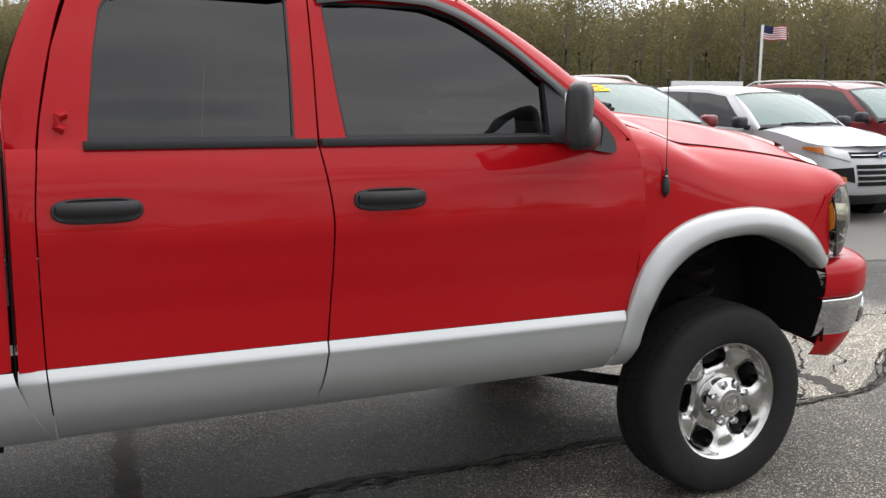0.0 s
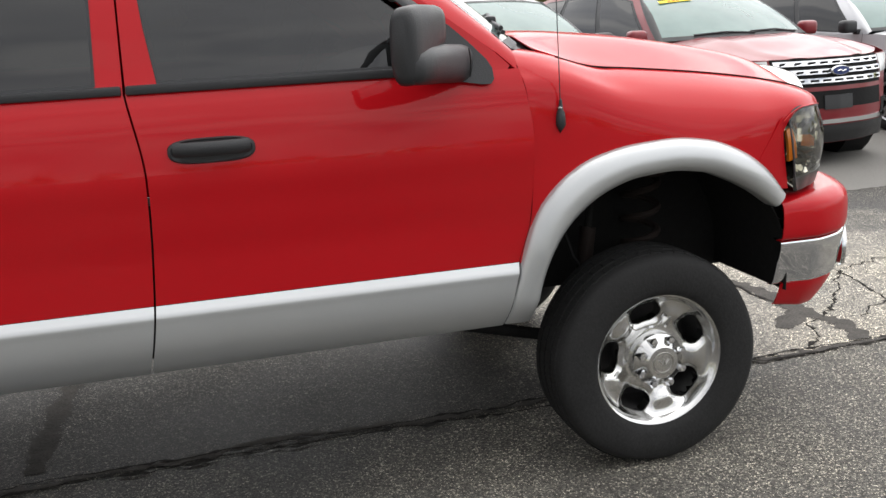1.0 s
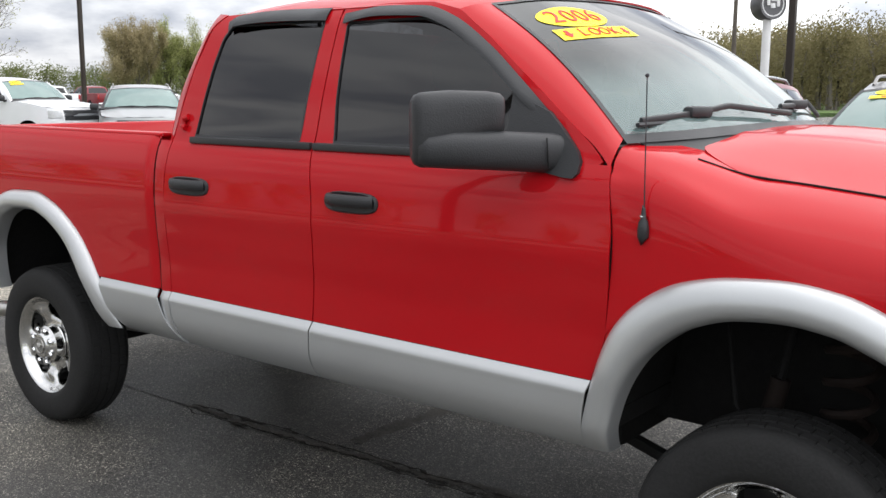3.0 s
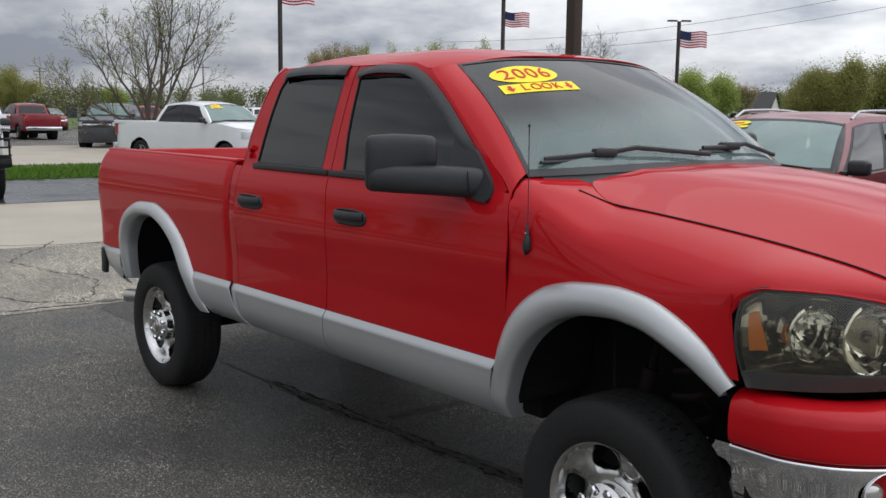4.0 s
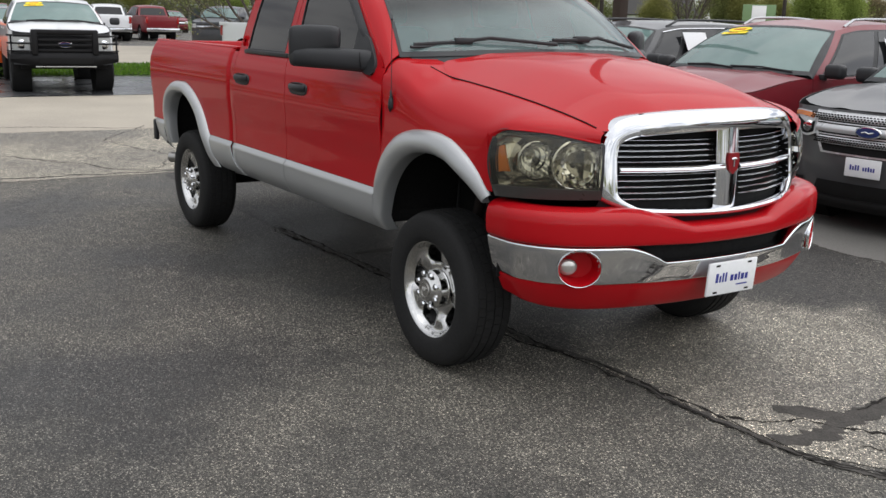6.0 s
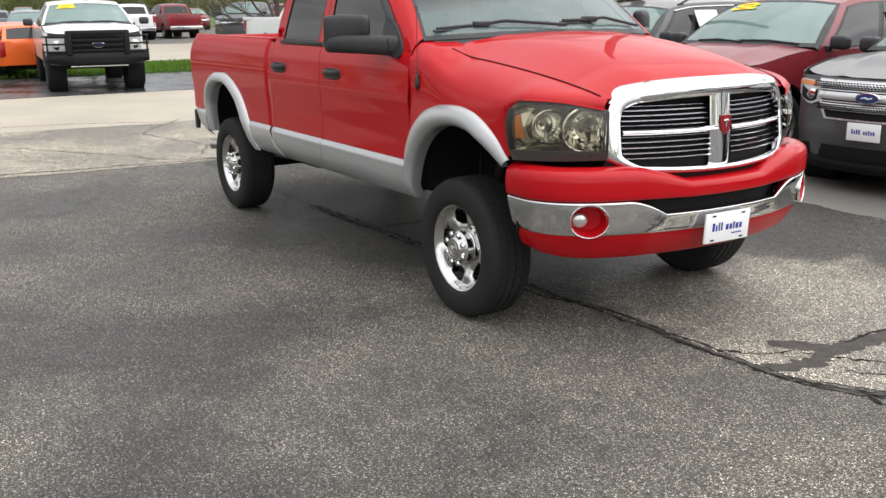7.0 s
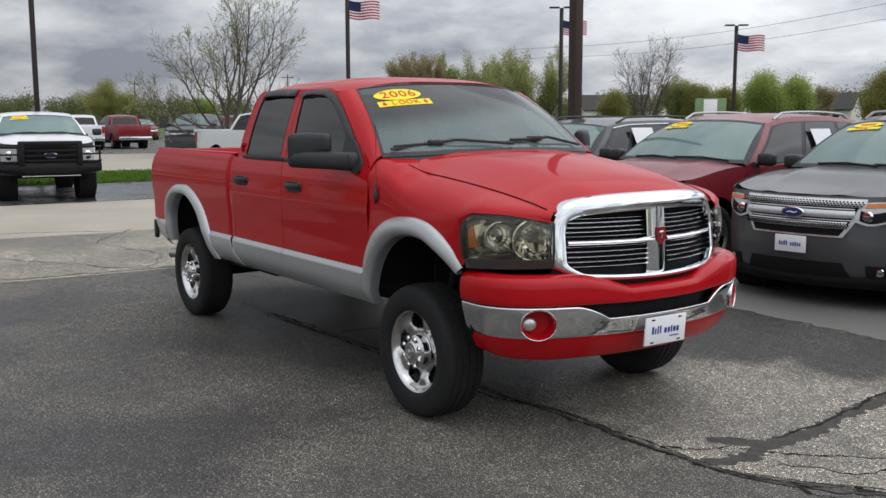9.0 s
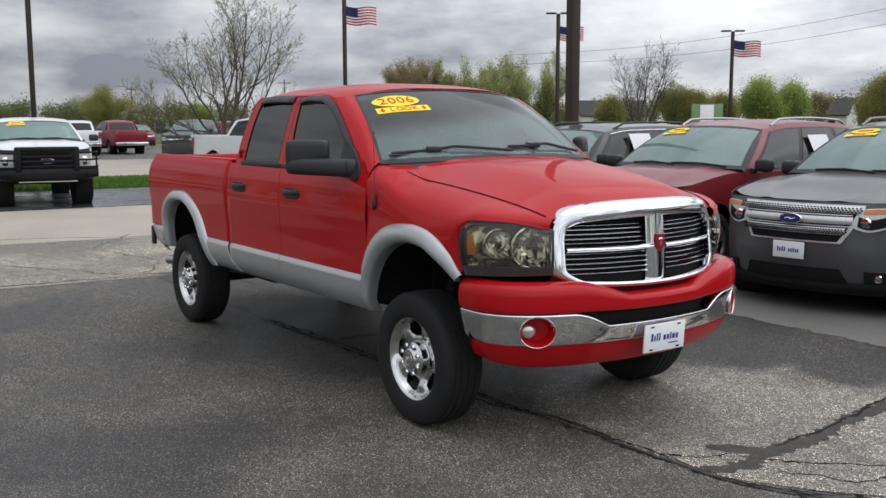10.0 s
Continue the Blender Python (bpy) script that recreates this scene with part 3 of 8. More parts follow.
def fender(parent, s):
    def f(u, v):
        x = -0.452 + (0.815 + 0.452) * u
        ys, zs, yo = SEAM_Y(x) + 0.003, SEAM_Z(x) - 0.002, NOSE(x)
        # at the back it runs in under the rounded corner of the hood
        under = min(max((-0.10 - x) / 0.22, 0), 1)
        ys -= 0.11 * under
        zs = hood_z(x, ys) - 0.005 if under else zs
        zl = fender_low(x)
        k = min(max((x - 0.10) / 0.34, 0), 1)
        k = k * k * (3 - 2 * k)
        drop, dy = 0.21 + (zs - LAMP_TOP(max(x, 0.44)) - 0.21) * k, yo - ys
        drop = min(drop, zs - zl)
        pts = [(ys, zs), (ys + 0.30 * dy, zs - 0.10 * drop), (ys + 0.64 * dy, zs - 0.30 * drop), (ys + 0.88 * dy, zs - 0.60 * drop), (yo - 0.004, zs - 0.93 * drop), (yo, zl)]
        # behind, the fender lies flush with the door and climbs to the foot of the windscreen
        k = min(max((0.12 - x) / 0.61, 0), 1) ** 1.5
        back = [(ys, zs), (0.845, zs - 0.008), (0.893, zs - 0.030), (0.924, 1.412), (0.957, 1.33), (yo, zl)]
        pts = [(a[0] + (b[0] - a[0]) * k, a[1] + (b[1] - a[1]) * k) for a, b in zip(pts, back)]
        q = CR(pts, v * 5)
        x0 = DOOR_F(q[1]) - 0.0005
        xx = x + (x0 + 0.452) * max(0, 1 - u / 0.12)
        return Vector((xx, s * q[0], q[1]))
    ob = part("fender", relaxed(f, 60, 30, 0.003, 14), RED, parent)
    seam = [(-0.30 + 1.08 * k / 40) for k in range(41)]
    part("hood_gap", tube([(x, s * (SEAM_Y(x) + 0.001), SEAM_Z(x) + 0.0005) for x in seam], 0.0036, 6), DARK, ob)

    # corner between the arch and the lamp
    lo = path_at([(0.36, 1.06), (0.41, 1.012), (0.462, 0.950)])
    hi = path_at([(0.452, 1.20), (0.462, 1.10), (0.488, 0.948)])
    part("fender_corner", sheet(lambda u, v: Vector((*(lambda q: (q.x, s * (NOSE(q.x) + 0.0005), q.y))(lo(v).lerp(hi(v), u)),)), 6, 10, 0.003), RED, ob)
    # strip behind the arch, down to the sill
    def g(u, v):
        z = 0.985 - (0.985 - 0.80) * v
        x0 = DOOR_F(z) - 0.0005
        x1 = ARCH_X(z) + 0.002
        x = x0 + (max(x1, x0 + 0.004) - x0) * u
        return Vector((x, s * (SIDE(z) + (NOSE(x) - SIDE(z)) * u * 0.9), z))
    part("fender_rear", sheet(g, 6, 16, 0.003), RED, ob)
    return ob


ARCH_X = curve([(0.585, -0.585), (0.80, -0.515), (0.965, -0.45), (1.065, -0.36), (1.125, -0.25), (1.155, -0.11), (1.165, -0.08)])


def CR(pts, t):
    """Catmull-Rom through 2D points at t from 0 to len - 1."""
    n = len(pts)
    i = min(int(t), n - 2)
    u = t - i
    p0, p1, p2, p3 = (np.array(pts[min(max(k, 0), n - 1)], float) for k in (i - 1, i, i + 1, i + 2))
    return 0.5 * (2 * p1 + (p2 - p0) * u + (2 * p0 - 5 * p1 + 4 * p2 - p3) * u * u + (3 * p1 - p0 - 3 * p2 + p3) * u ** 3)


def hood_z(x, y):
    t = min(abs(y) / SEAM_Y(x), 1)
    k = 1 - t ** 2.2 * 0.72 - 0.28 * (3 * max(0, (t - 0.45) / 0.55) ** 2 - 2 * max(0, (t - 0.45) / 0.55) ** 3)
    ridge = 0.004 * math.exp(-((abs(y) - 0.36 - 0.05 * (0.8 - x)) / 0.05) ** 2)
    return SEAM_Z(x) + (MID_Z(x) - SEAM_Z(x)) * k + ridge - 0.034 * (max(0, x - 0.68) / 0.19) ** 2


def hood(parent):
    def f(u, v):
        w = 2 * v - 1
        x1 = 0.875 - 0.085 * abs(w) ** 2.4
        x0 = -0.30 - 0.05 * w * w + 0.17 * max(0, (abs(w) - 0.82) / 0.18) ** 2
        x = x0 + (x1 - x0) * u
        y = w * (SEAM_Y(x) - 0.004)
        z = hood_z(x, y)
        return Vector((x, y, z))
    return part("hood", relaxed(f, 56, 64, 0.004, 16), RED, parent, "red hood with a raised middle")


WS_BASE = path_at([(-0.50, -0.845, 1.490), (-0.40, -0.62, 1.500), (-0.345, -0.3, 1.510), (-0.33, 0, 1.513), (-0.345, 0.3, 1.510), (-0.40, 0.62, 1.500), (-0.50, 0.845, 1.490)])
WS_TOP = path_at([(-1.075, -0.685, 1.900), (-1.01, -0.45, 1.930), (-0.985, 0, 1.945), (-1.01, 0.45, 1.930), (-1.075, 0.685, 1.900)])


def ws_point(u, v, off=0.0):
    p = WS_BASE(u).lerp(WS_TOP(u), v)
    bow = 0.030 * math.sin(math.pi * v)
    return p + Vector((0.60, 0, 0.80)) * (bow + off)


def seat_shape(parent, x, y):
    bm = bmesh.new()
    add_box(bm, x - 0.12, x + 0.10, y - 0.25, y + 0.25, 1.0, 1.62, 0.06, 3, )
    add_box(bm, x - 0.10, x + 0.02, y - 0.14, y + 0.14, 1.62, 1.80, 0.05, 3)
    return part("seat_back", bm, DARK, parent)


def build_pickup():
    truck = thing("pickup_truck", "red crew-cab pickup with silver lower panels and chrome grille on asphalt", "pickup truck")
    for s in (-1, 1):
        # doors
        for kind, back, front in (("front_door", DOOR_B, DOOR_F), ("rear_door", DOOR_R, DOOR_B)):
            def f(u, v, back=back, front=front):
                z = 0.805 + (1.418 - 0.805) * v
                x = back(z) + 0.003 + (front(z) - back(z) - 0.006) * u
                crease = 0.004 * math.exp(-((z - 1.16) / 0.05) ** 2)
                return Vector((x, s * (SIDE(z) + crease), z))
            door = part(kind, sheet(f, 24, 36, 0.006), RED, truck)

            def g(u, v, back=back, front=front):
                z = 0.575 + (0.803 - 0.575) * v
                x = back(z) + 0.003 + (front(z) - back(z) - 0.006) * u
                lip = 0.020 * min(1, (1 - v) / 0.13) if v > 0.8 else 0.020 - 0.008 * (1 - v)
                lip -= 0.036 * max(0, (0.62 - v) / 0.62) ** 2
                return Vector((x, s * (SIDE(z) + lip), z))
            part("lower_cladding", sheet(g, 16, 24, 0.006), SILVER, door, "silver lower cladding")
            if kind == "front_door":
                outer = [(-1.657, 1.418), (-1.655, 1.60), (-1.650, 1.905), (-1.45, 1.918), (-1.25, 1.912), (-1.12, 1.880), (-0.98, 1.790), (-0.75, 1.620), (-0.555, 1.470), (-0.505, 1.418), (-1.1, 1.418)]
                inner = [(-1.570, 1.436), (-1.592, 1.60), (-1.612, 1.860), (-1.45, 1.862), (-1.27, 1.862), (-1.15, 1.830), (-0.98, 1.732), (-0.80, 1.594), (-0.665, 1.470), (-0.645, 1.436), (-1.1, 1.436)]
            else:
                outer = [(-2.462, 1.418), (-2.452, 1.50), (-2.41, 1.70), (-2.352, 1.865), (-2.29, 1.912), (-2.0, 1.920), (-1.656, 1.915), (-1.660, 1.65), (-1.664, 1.418), (-2.0, 1.418)]
                inner = [(-2.333, 1.436), (-2.326, 1.50), (-2.300, 1.70), (-2.276, 1.82), (-2.235, 1.872), (-2.0, 1.872), (-1.722, 1.872), (-1.728, 1.65), (-1.735, 1.436), (-2.0, 1.436)]
            part("window_frame", ring(outer, inner, 96, lambda x, z: s * SIDE(z), 0.012), RED, door)
            part("window_seal", ring(inner, [(x + (0.004 if x < (-1.2 if kind == "front_door" else -2.0) else -0.008), z + (0.012 if z < 1.6 else -0.006)) for x, z in inner], 96, lambda x, z: s * (SIDE(z) + 0.001), 0.01), BLACK, door)
            # pane, set in from the frame
            lo = min(p[1] for p in inner)
            hi = max(p[1] for p in inner)

            def span(z):
                xs = []
                for a, b in zip(inner, inner[1:] + inner[:1]):
                    if (a[1] - z) * (b[1] - z) <= 0 and abs(a[1] - b[1]) > 1e-6:
                        xs.append(a[0] + (b[0] - a[0]) * (z - a[1]) / (b[1] - a[1]))
                return min(xs), max(xs)

            def w(u, v):
                z = lo + 0.001 + (hi - lo - 0.004) * v
                a, b = span(z)
                return Vector((a + (b - a) * u, s * (SIDE(z) - 0.006), z))
            part("window_pane", sheet(w, 20, 16), SIDE_GLASS, door, "dark tinted window glass").visible_shadow = False
            # black strip along the belt line
            x0, x1 = (back(1.42) + 0.006, -0.66) if kind == "front_door" else (-2.345, front(1.42) - 0.006)
            bm = box(x0, x1, s * 0.930 - 0.012, s * 0.930 + 0.012, 1.414, 1.440, 0.005)
            part("belt_strip", bm, BLACK, door, "black rubber belt strip")
            # handle
            xh = -1.440 if kind == "front_door" else -2.318
            zh = 1.252
            bm = bmesh.new()
            rim_pts = [(math.copysign(abs(math.cos(a)) ** 0.55, math.cos(a)), math.copysign(abs(math.sin(a)) ** 0.75, math.sin(a))) for a in [2 * math.pi * k / 36 for k in range(36)]]
            rings = [[bm.verts.new((xh + cx * 0.122 * f, s * (SIDE(zh) + d), zh - 0.004 + cz * 0.036 * f)) for cx, cz in rim_pts] for f, d in ((1.02, -0.004), (1.0, 0.006), (0.94, 0.010), (0.86, 0.006))]
            for ra, rb in zip(rings, rings[1:]):
                for k in range(36):
                    bm.faces.new((ra[k], ra[(k + 1) % 36], rb[(k + 1) % 36], rb[k]))
            bm.faces.new(rings[-1])
            handle = part("door_handle", bm, BLACK, door, "black plastic door handle")
            bm = bmesh.new()
            gp = path_at([(xh - 0.104, s * 0.976, zh + 0.004), (xh - 0.07, s * 0.992, zh + 0.004), (xh, s * 0.998, zh + 0.004), (xh + 0.07, s * 0.992, zh + 0.004), (xh + 0.104, s * 0.976, zh + 0.004)])
            add_tube(bm, [gp(k / 12) for k in range(13)], 0.013, 10, True, 1.6)
            part("grip", bm, BLACK, handle)
            # rain visor over the window
            if kind == "front_door":
                vp = path_at([(-1.63, 1.890), (-1.46, 1.908), (-1.27, 1.900), (-1.15, 1.866), (-0.97, 1.765), (-0.82, 1.652), (-0.715, 1.568)])
            else:
                vp = path_at([(-2.262, 1.886), (-2.215, 1.908), (-2.0, 1.920), (-1.715, 1.914)])

            def vis(u, v, vp=vp):
                p = vp(u)
                q = vp(min(u + 0.01, 1)) - vp(max(u - 0.01, 0))
                nrm = Vector((q.y, -q.x)).normalized()
                e = v * (0.046 if kind == "rear_door" else 0.036)
                p = p + nrm * e
                bulge = 0.006 + 0.022 * math.sin(min(1, v * 1.2) * math.pi / 2) * min(1, 8 * u + 0.2, 8 * (1 - u) + 0.2)
                return Vector((p.x, s * (SIDE(p.y) + bulge), p.y))
            part("rain_visor", sheet(vis, 40, 8, 0.003), BLACK, door, "smoked black rain visor")
        # sail panel that carries the mirror
        bm = bmesh.new()
        quad = [(-0.842, 1.425), (-0.74, 1.400), (-0.62, 1.379), (-0.590, 1.378), (-0.577, 1.392), (-0.577, 1.425), (-0.592, 1.452), (-0.645, 1.508), (-0.704, 1.562), (-0.842, 1.618)]
        vs = [bm.verts.new((x, s * (SIDE(z) - 0.012), z)) for x, z in quad]
        ext = bmesh.ops.extrude_face_region(bm, geom=[bm.faces.new(vs)])
        for v in [g for g in ext["geom"] if isinstance(g, bmesh.types.BMVert)]:
            v.co.y += s * 0.028
        mirror = part("towing_mirror", bm, BLACK, truck, "black folding towing mirror")
        # the arm runs out and back from the door
        fold = Matrix.Translation((-0.665, -0.905, 0)) @ Matrix.Rotation(radians(234), 4, "Z")
        flip = Matrix.Scale(-1, 4, (0, 1, 0)) if s > 0 else Matrix()

        def blob(name, rows, material, lab="", n=28, power=3.2, parent=None):
            """Rounded body swept along the arm: rows of (x, y middle, half depth, z middle, half height)."""
            bm = bmesh.new()
            rings = []
            for x, ym, hy, zm, hz in rows:
                ring_v = []
                for k in range(n):
                    a = 2 * math.pi * k / n
                    c, q = math.cos(a), math.sin(a)
                    ring_v.append(bm.verts.new((x, ym + hy * math.copysign(abs(c) ** (2 / power), c), zm + hz * math.copysign(abs(q) ** (2 / power), q))))
                rings.append(ring_v)
            for a, b in zip(rings, rings[1:]):
                for k in range(n):
                    bm.faces.new((a[k], a[(k + 1) % n], b[(k + 1) % n], b[k]))
            bm.faces.new(rings[0])
            bm.faces.new(rings[-1][::-1])
            return part(name, moved(bm, flip @ fold), material, parent or mirror, lab, angle=60)
        blob("upper_housing", [(0.172, -0.015, 0.016, 1.555, 0.035), (0.176, -0.015, 0.030, 1.555, 0.050), (0.188, -0.015, 0.038, 1.557, 0.058), (0.22, -0.015, 0.042, 1.558, 0.062), (0.33, -0.014, 0.043, 1.535, 0.088), (0.385, -0.014, 0.042, 1.513, 0.106),
                               (0.415, -0.015, 0.040, 1.512, 0.104), (0.432, -0.016, 0.034, 1.513, 0.096), (0.440, -0.018, 0.022, 1.514, 0.080)], BLACK)
        blob("lower_housing", [(-0.045, -0.005, 0.030, 1.440, 0.040), (-0.025, -0.005, 0.044, 1.442, 0.054), (0.03, 0.0, 0.046, 1.444, 0.058), (0.10, 0.0, 0.046, 1.448, 0.057), (0.22, 0.002, 0.048, 1.455, 0.056), (0.33, 0.0, 0.048, 1.458, 0.054), (0.40, -0.004, 0.044, 1.455, 0.046), (0.428, -0.010, 0.032, 1.452, 0.032)], BLACK, power=2.6)
        part("mirror_glass", moved(box(0.245, 0.395, -0.0572, -0.050, 1.47, 1.585, 0.002), flip @ fold), CHROME, mirror, "silver mirror glass")
        part("fold_joint", moved(tube([(0.055, 0.047, 1.405), (0.060, 0.052, 1.45), (0.062, 0.048, 1.490)], 0.0022, 5), flip @ fold), DARK, mirror)
        # A pillar
        def ap(u, v):
            t = v
            inner_p = ws_point(0.004 if s < 0 else 0.996, t)
            z = inner_p.z
            e = path_at([(-0.491, 1.412), (-0.545, 1.478), (-0.75, 1.630), (-0.98, 1.800), (-1.12, 1.890)])(t)
            lap = min(1, 5 * t)
            outer_p = Vector((e.x - 0.016 * lap, s * (SIDE(e.y - 0.012 * lap) - 0.003), e.y - 0.012 * lap))
            p = inner_p.lerp(outer_p, u)
            out = Vector((0.35, s * 0.6, 0.4)).normalized() * 0.014 * math.sin(math.pi * u)
            return p + out
        part("windscreen_pillar", sheet(ap, 8, 20, 0.006), RED, truck)
        # rear pillar and cab back corner
        def cp(u, v):
            e = path_at([(-2.470, 1.418), (-2.458, 1.50), (-2.416, 1.70), (-2.358, 1.868), (-2.30, 1.915)])(v)
            a = Vector((e.x, s * SIDE(e.y), e.y))
            b = Vector((-2.545 + 0.14 * max(0, (e.y - 1.5) / 0.42) ** 1.6, s * (SIDE(e.y) - 0.03), e.y + 0.012 * v))
            p = a.lerp(b, u)
            p.y -= s * 0.02 * u * u
            return p
        part("rear_pillar", sheet(cp, 6, 20, 0.006), RED, truck)

        def cl(u, v):
            z = 0.80 + (1.42 - 0.80) * v
            x = DOOR_R(z) - 0.0015
            return Vector((x + (-2.545 - x) * u, s * (SIDE(z) - 0.004 * u * u), z))
        part("cab_corner", sheet(cl, 4, 20, 0.006), RED, truck)

        def cl2(u, v):
            z = 0.575 + (0.803 - 0.575) * v
            x = DOOR_R(z) - 0.0015
            return Vector((x + (-2.548 - x) * u, s * (SIDE(z) + 0.018 * min(1, (1 - v) / 0.13) - 0.012 * u * u - 0.036 * max(0, (0.62 - v) / 0.62) ** 2), z))
        part("corner_cladding", sheet(cl2, 4, 24, 0.006), SILVER, truck, "silver lower cladding")
        # fuel-door like emblem clip on the rear pillar
        bm = bmesh.new()
        add_tube(bm, [(-2.385, s * (SIDE(1.50) + 0.002), 1.515), (-2.405, s * (SIDE(1.49) + 0.004), 1.508), (-2.410, s * (SIDE(1.47) + 0.004), 1.480), (-2.390, s * (SIDE(1.46) + 0.003), 1.472)], 0.014, 8)
        part("pillar_clip", bm, RED, truck)
        # fenders, flares
        fender(truck, s)

        def hinge(u, v):
            z = 0.82 + 0.575 * v
            return Vector((DOOR_F(z) - 0.05 + 0.09 * u, s * (SIDE(z) - 0.014 - 0.06 * max(0, z - 1.36)), z))
        part("hinge_panel", sheet(hinge, 3, 24, 0.003), DARK, truck)
        # toward its foot the flare tucks in with the cladding
        arch_flare(truck, FRONT_ARCH, FRONT_ARCH_IN, s, lambda x, z: min(NOSE(x), SIDE(z) + 0.020 - 0.036 * max(0, (0.716 - z) / 0.141) ** 2))
        bed_y = lambda x, z: SIDE(min(z, 1.30)) + 0.004
        arch_flare(truck, REAR_ARCH, REAR_ARCH_IN, s, bed_y)

        # bed side, outside
        rear_arch_z = curve([(a, b) for a, b in REAR_ARCH[1:]])

        def bside(u, v):
            x = -2.563 + (-4.43 + 2.563) * u
            lo = 0.805
            if -4.0 < x < -3.0:
                lo = max(rear_arch_z(x) + 0.002, 0.805)
            top = 1.448 - 0.012 * u
            z = top + (lo - top) * v
            yy = BEDW(z) - 0.035 * max(0, (u - 0.93) / 0.07) ** 2 - 0.016 * max(0, 1 - u / 0.024) ** 2
            xx = x + (0.10 * max(0, (z - 1.28) / 0.16) ** 1.5 if u > 0.999 else 0.10 * max(0, (z - 1.28) / 0.16) ** 1.5 * u ** 8)
            return Vector((xx, s * yy, z))
        side_ob = part("bed_side", sheet(lambda u, v: bside(u ** 1.25, v), 110, 26, 0.004), RED, truck)
        for a, b in ((-2.560, -2.985), (-4.025, -4.40)):
            def low(u, v, a=a, b=b):
                z = 0.575 + 0.228 * v
                xx = a + 0.10 * (1 - v) ** 1.3 * (1 if a > -3 else 0) + (b - a + (0.0 if a > -3 else 0.12 * (1 - v))) * u
                return Vector((xx, s * (SIDE(z) + 0.020 * min(1, (1 - v) / 0.13) - (0.04 * u * u if a < -3 else 0) - 0.036 * max(0, (0.62 - v) / 0.62) ** 2), z))
            part("bed_cladding", sheet(low, 10, 24, 0.005), SILVER, side_ob, "silver lower cladding")
        bm = bmesh.new()
        add_box(bm, -4.29, -2.565, s * 0.888 - 0.035, s * 0.888 + 0.035, 1.428, 1.449, 0.009, 3)
        part("bed_rail", bm, RED, side_ob)
        bm = box(-4.40, -2.58, s * 0.84 - 0.01, s * 0.84 + 0.01, 1.165, 1.44, 0.004)
        part("bed_inner_wall", bm, RED, side_ob)
        # tail lamp
        bm = box(-4.445, -4.36, s * 0.89 - 0.045, s * 0.89 + 0.045, 1.00, 1.30, 0.012)
        part("tail_lamp", bm, TAIL, truck, "red tail lamp")
        # wheels, wells
        for x in (0.0, -3.569):
            e = new("wheel")
            e.parent = truck
            e.matrix_basis = pose(x, s * (0.948 if x == 0 else 0.925), HUB_Z, 0, 0, 0 if s < 0 else 180)
            wheel_parts(e, 0.12 if x == 0 else 0.5)
            bm = bmesh.new()
            arc = [(x + (0.05 if x < -1 else 0) + 0.515 * math.cos(a), 0.64 + 0.50 * math.sin(a)) for a in [math.pi * k / 16 for k in range(17)]]
            arc = [(arc[0][0], 0.57)] + arc + [(arc[-1][0], 0.615)]
            for y0, y1 in (((0.42, 0.925 if x == 0 else 0.955),)):
                rows = [[bm.verts.new((px, s * y, pz)) for y in (y0, y1)] for px, pz in arc]
                for q, w2 in zip(rows, rows[1:]):
                    bm.faces.new((q[0], q[1], w2[1], w2[0]))
            vs = [bm.verts.new((px, s * 0.42, pz)) for px, pz in arc]
            bm.faces.new(vs)
            thicken(bm, 0.004)
            part("wheel_well", bm, DARK, truck)
            # spring, shock and axle end
            bm = tube([(x + 0.02, s * 0.30, HUB_Z), (x + 0.02, s * 0.80, HUB_Z)], 0.055, 12)
            part("axle_tube", bm, DARK, truck)
            shock = part("shock_absorber", tube([(x - 0.17, s * 0.62, HUB_Z + 0.03), (x - 0.10, s * 0.58, 0.80)], 0.030, 10), RUST, truck, "rusty shock absorber")
            part("shock_rod", tube([(x - 0.10, s * 0.58, 0.80), (x - 0.06, s * 0.56, 1.05)], 0.014, 8), DARK, shock)
            if x == 0:
                coil = [(x + 0.10 + 0.066 * math.cos(2 * math.pi * 5.5 * k / 110), s * 0.60 + 0.066 * math.sin(2 * math.pi * 5.5 * k / 110), HUB_Z + 0.12 + 0.50 * k / 110) for k in range(111)]
                part("coil_spring", tube(coil, 0.013, 6), RUST, truck, "rusty coil spring")
                part("control_arm", tube([(x, s * 0.62, HUB_Z - 0.04), (x - 0.35, s * 0.50, 0.40), (x - 0.80, s * 0.44, 0.50)], 0.024, 8), DARK, truck)
                part("brake_line", tube([(x - 0.02, s * 0.62, HUB_Z + 0.10), (x - 0.20, s * 0.66, 0.72), (x - 0.26, s * 0.60, 0.98)], 0.008, 6), DARK, truck)
                part("spring_seat", lathe([(0.001, 0), (0.095, 0), (0.10, 0.02), (0.06, 0.10), (0.001, 0.10)], 20, "z", (x + 0.10, s * 0.60, HUB_Z + 0.60)), RUST, truck)
            else:
                part("leaf_spring", box(x - 0.60, x + 0.60, s * 0.55 - 0.035, s * 0.55 + 0.035, HUB_Z + 0.07, HUB_Z + 0.12, 0.01), DARK, truck)
        # headlamp
        zt, zb = lambda t: LAMP_TOP(lamp_plan(t).x) - 0.003, lambda t: 0.950 + 0.004 * t
        lamp_plan = path_at([(0.463, 0.958, 0), (0.53, 0.938, 0), (0.62, 0.888, 0), (0.70, 0.815, 0), (0.775, 0.715, 0), (0.825, 0.625, 0)])

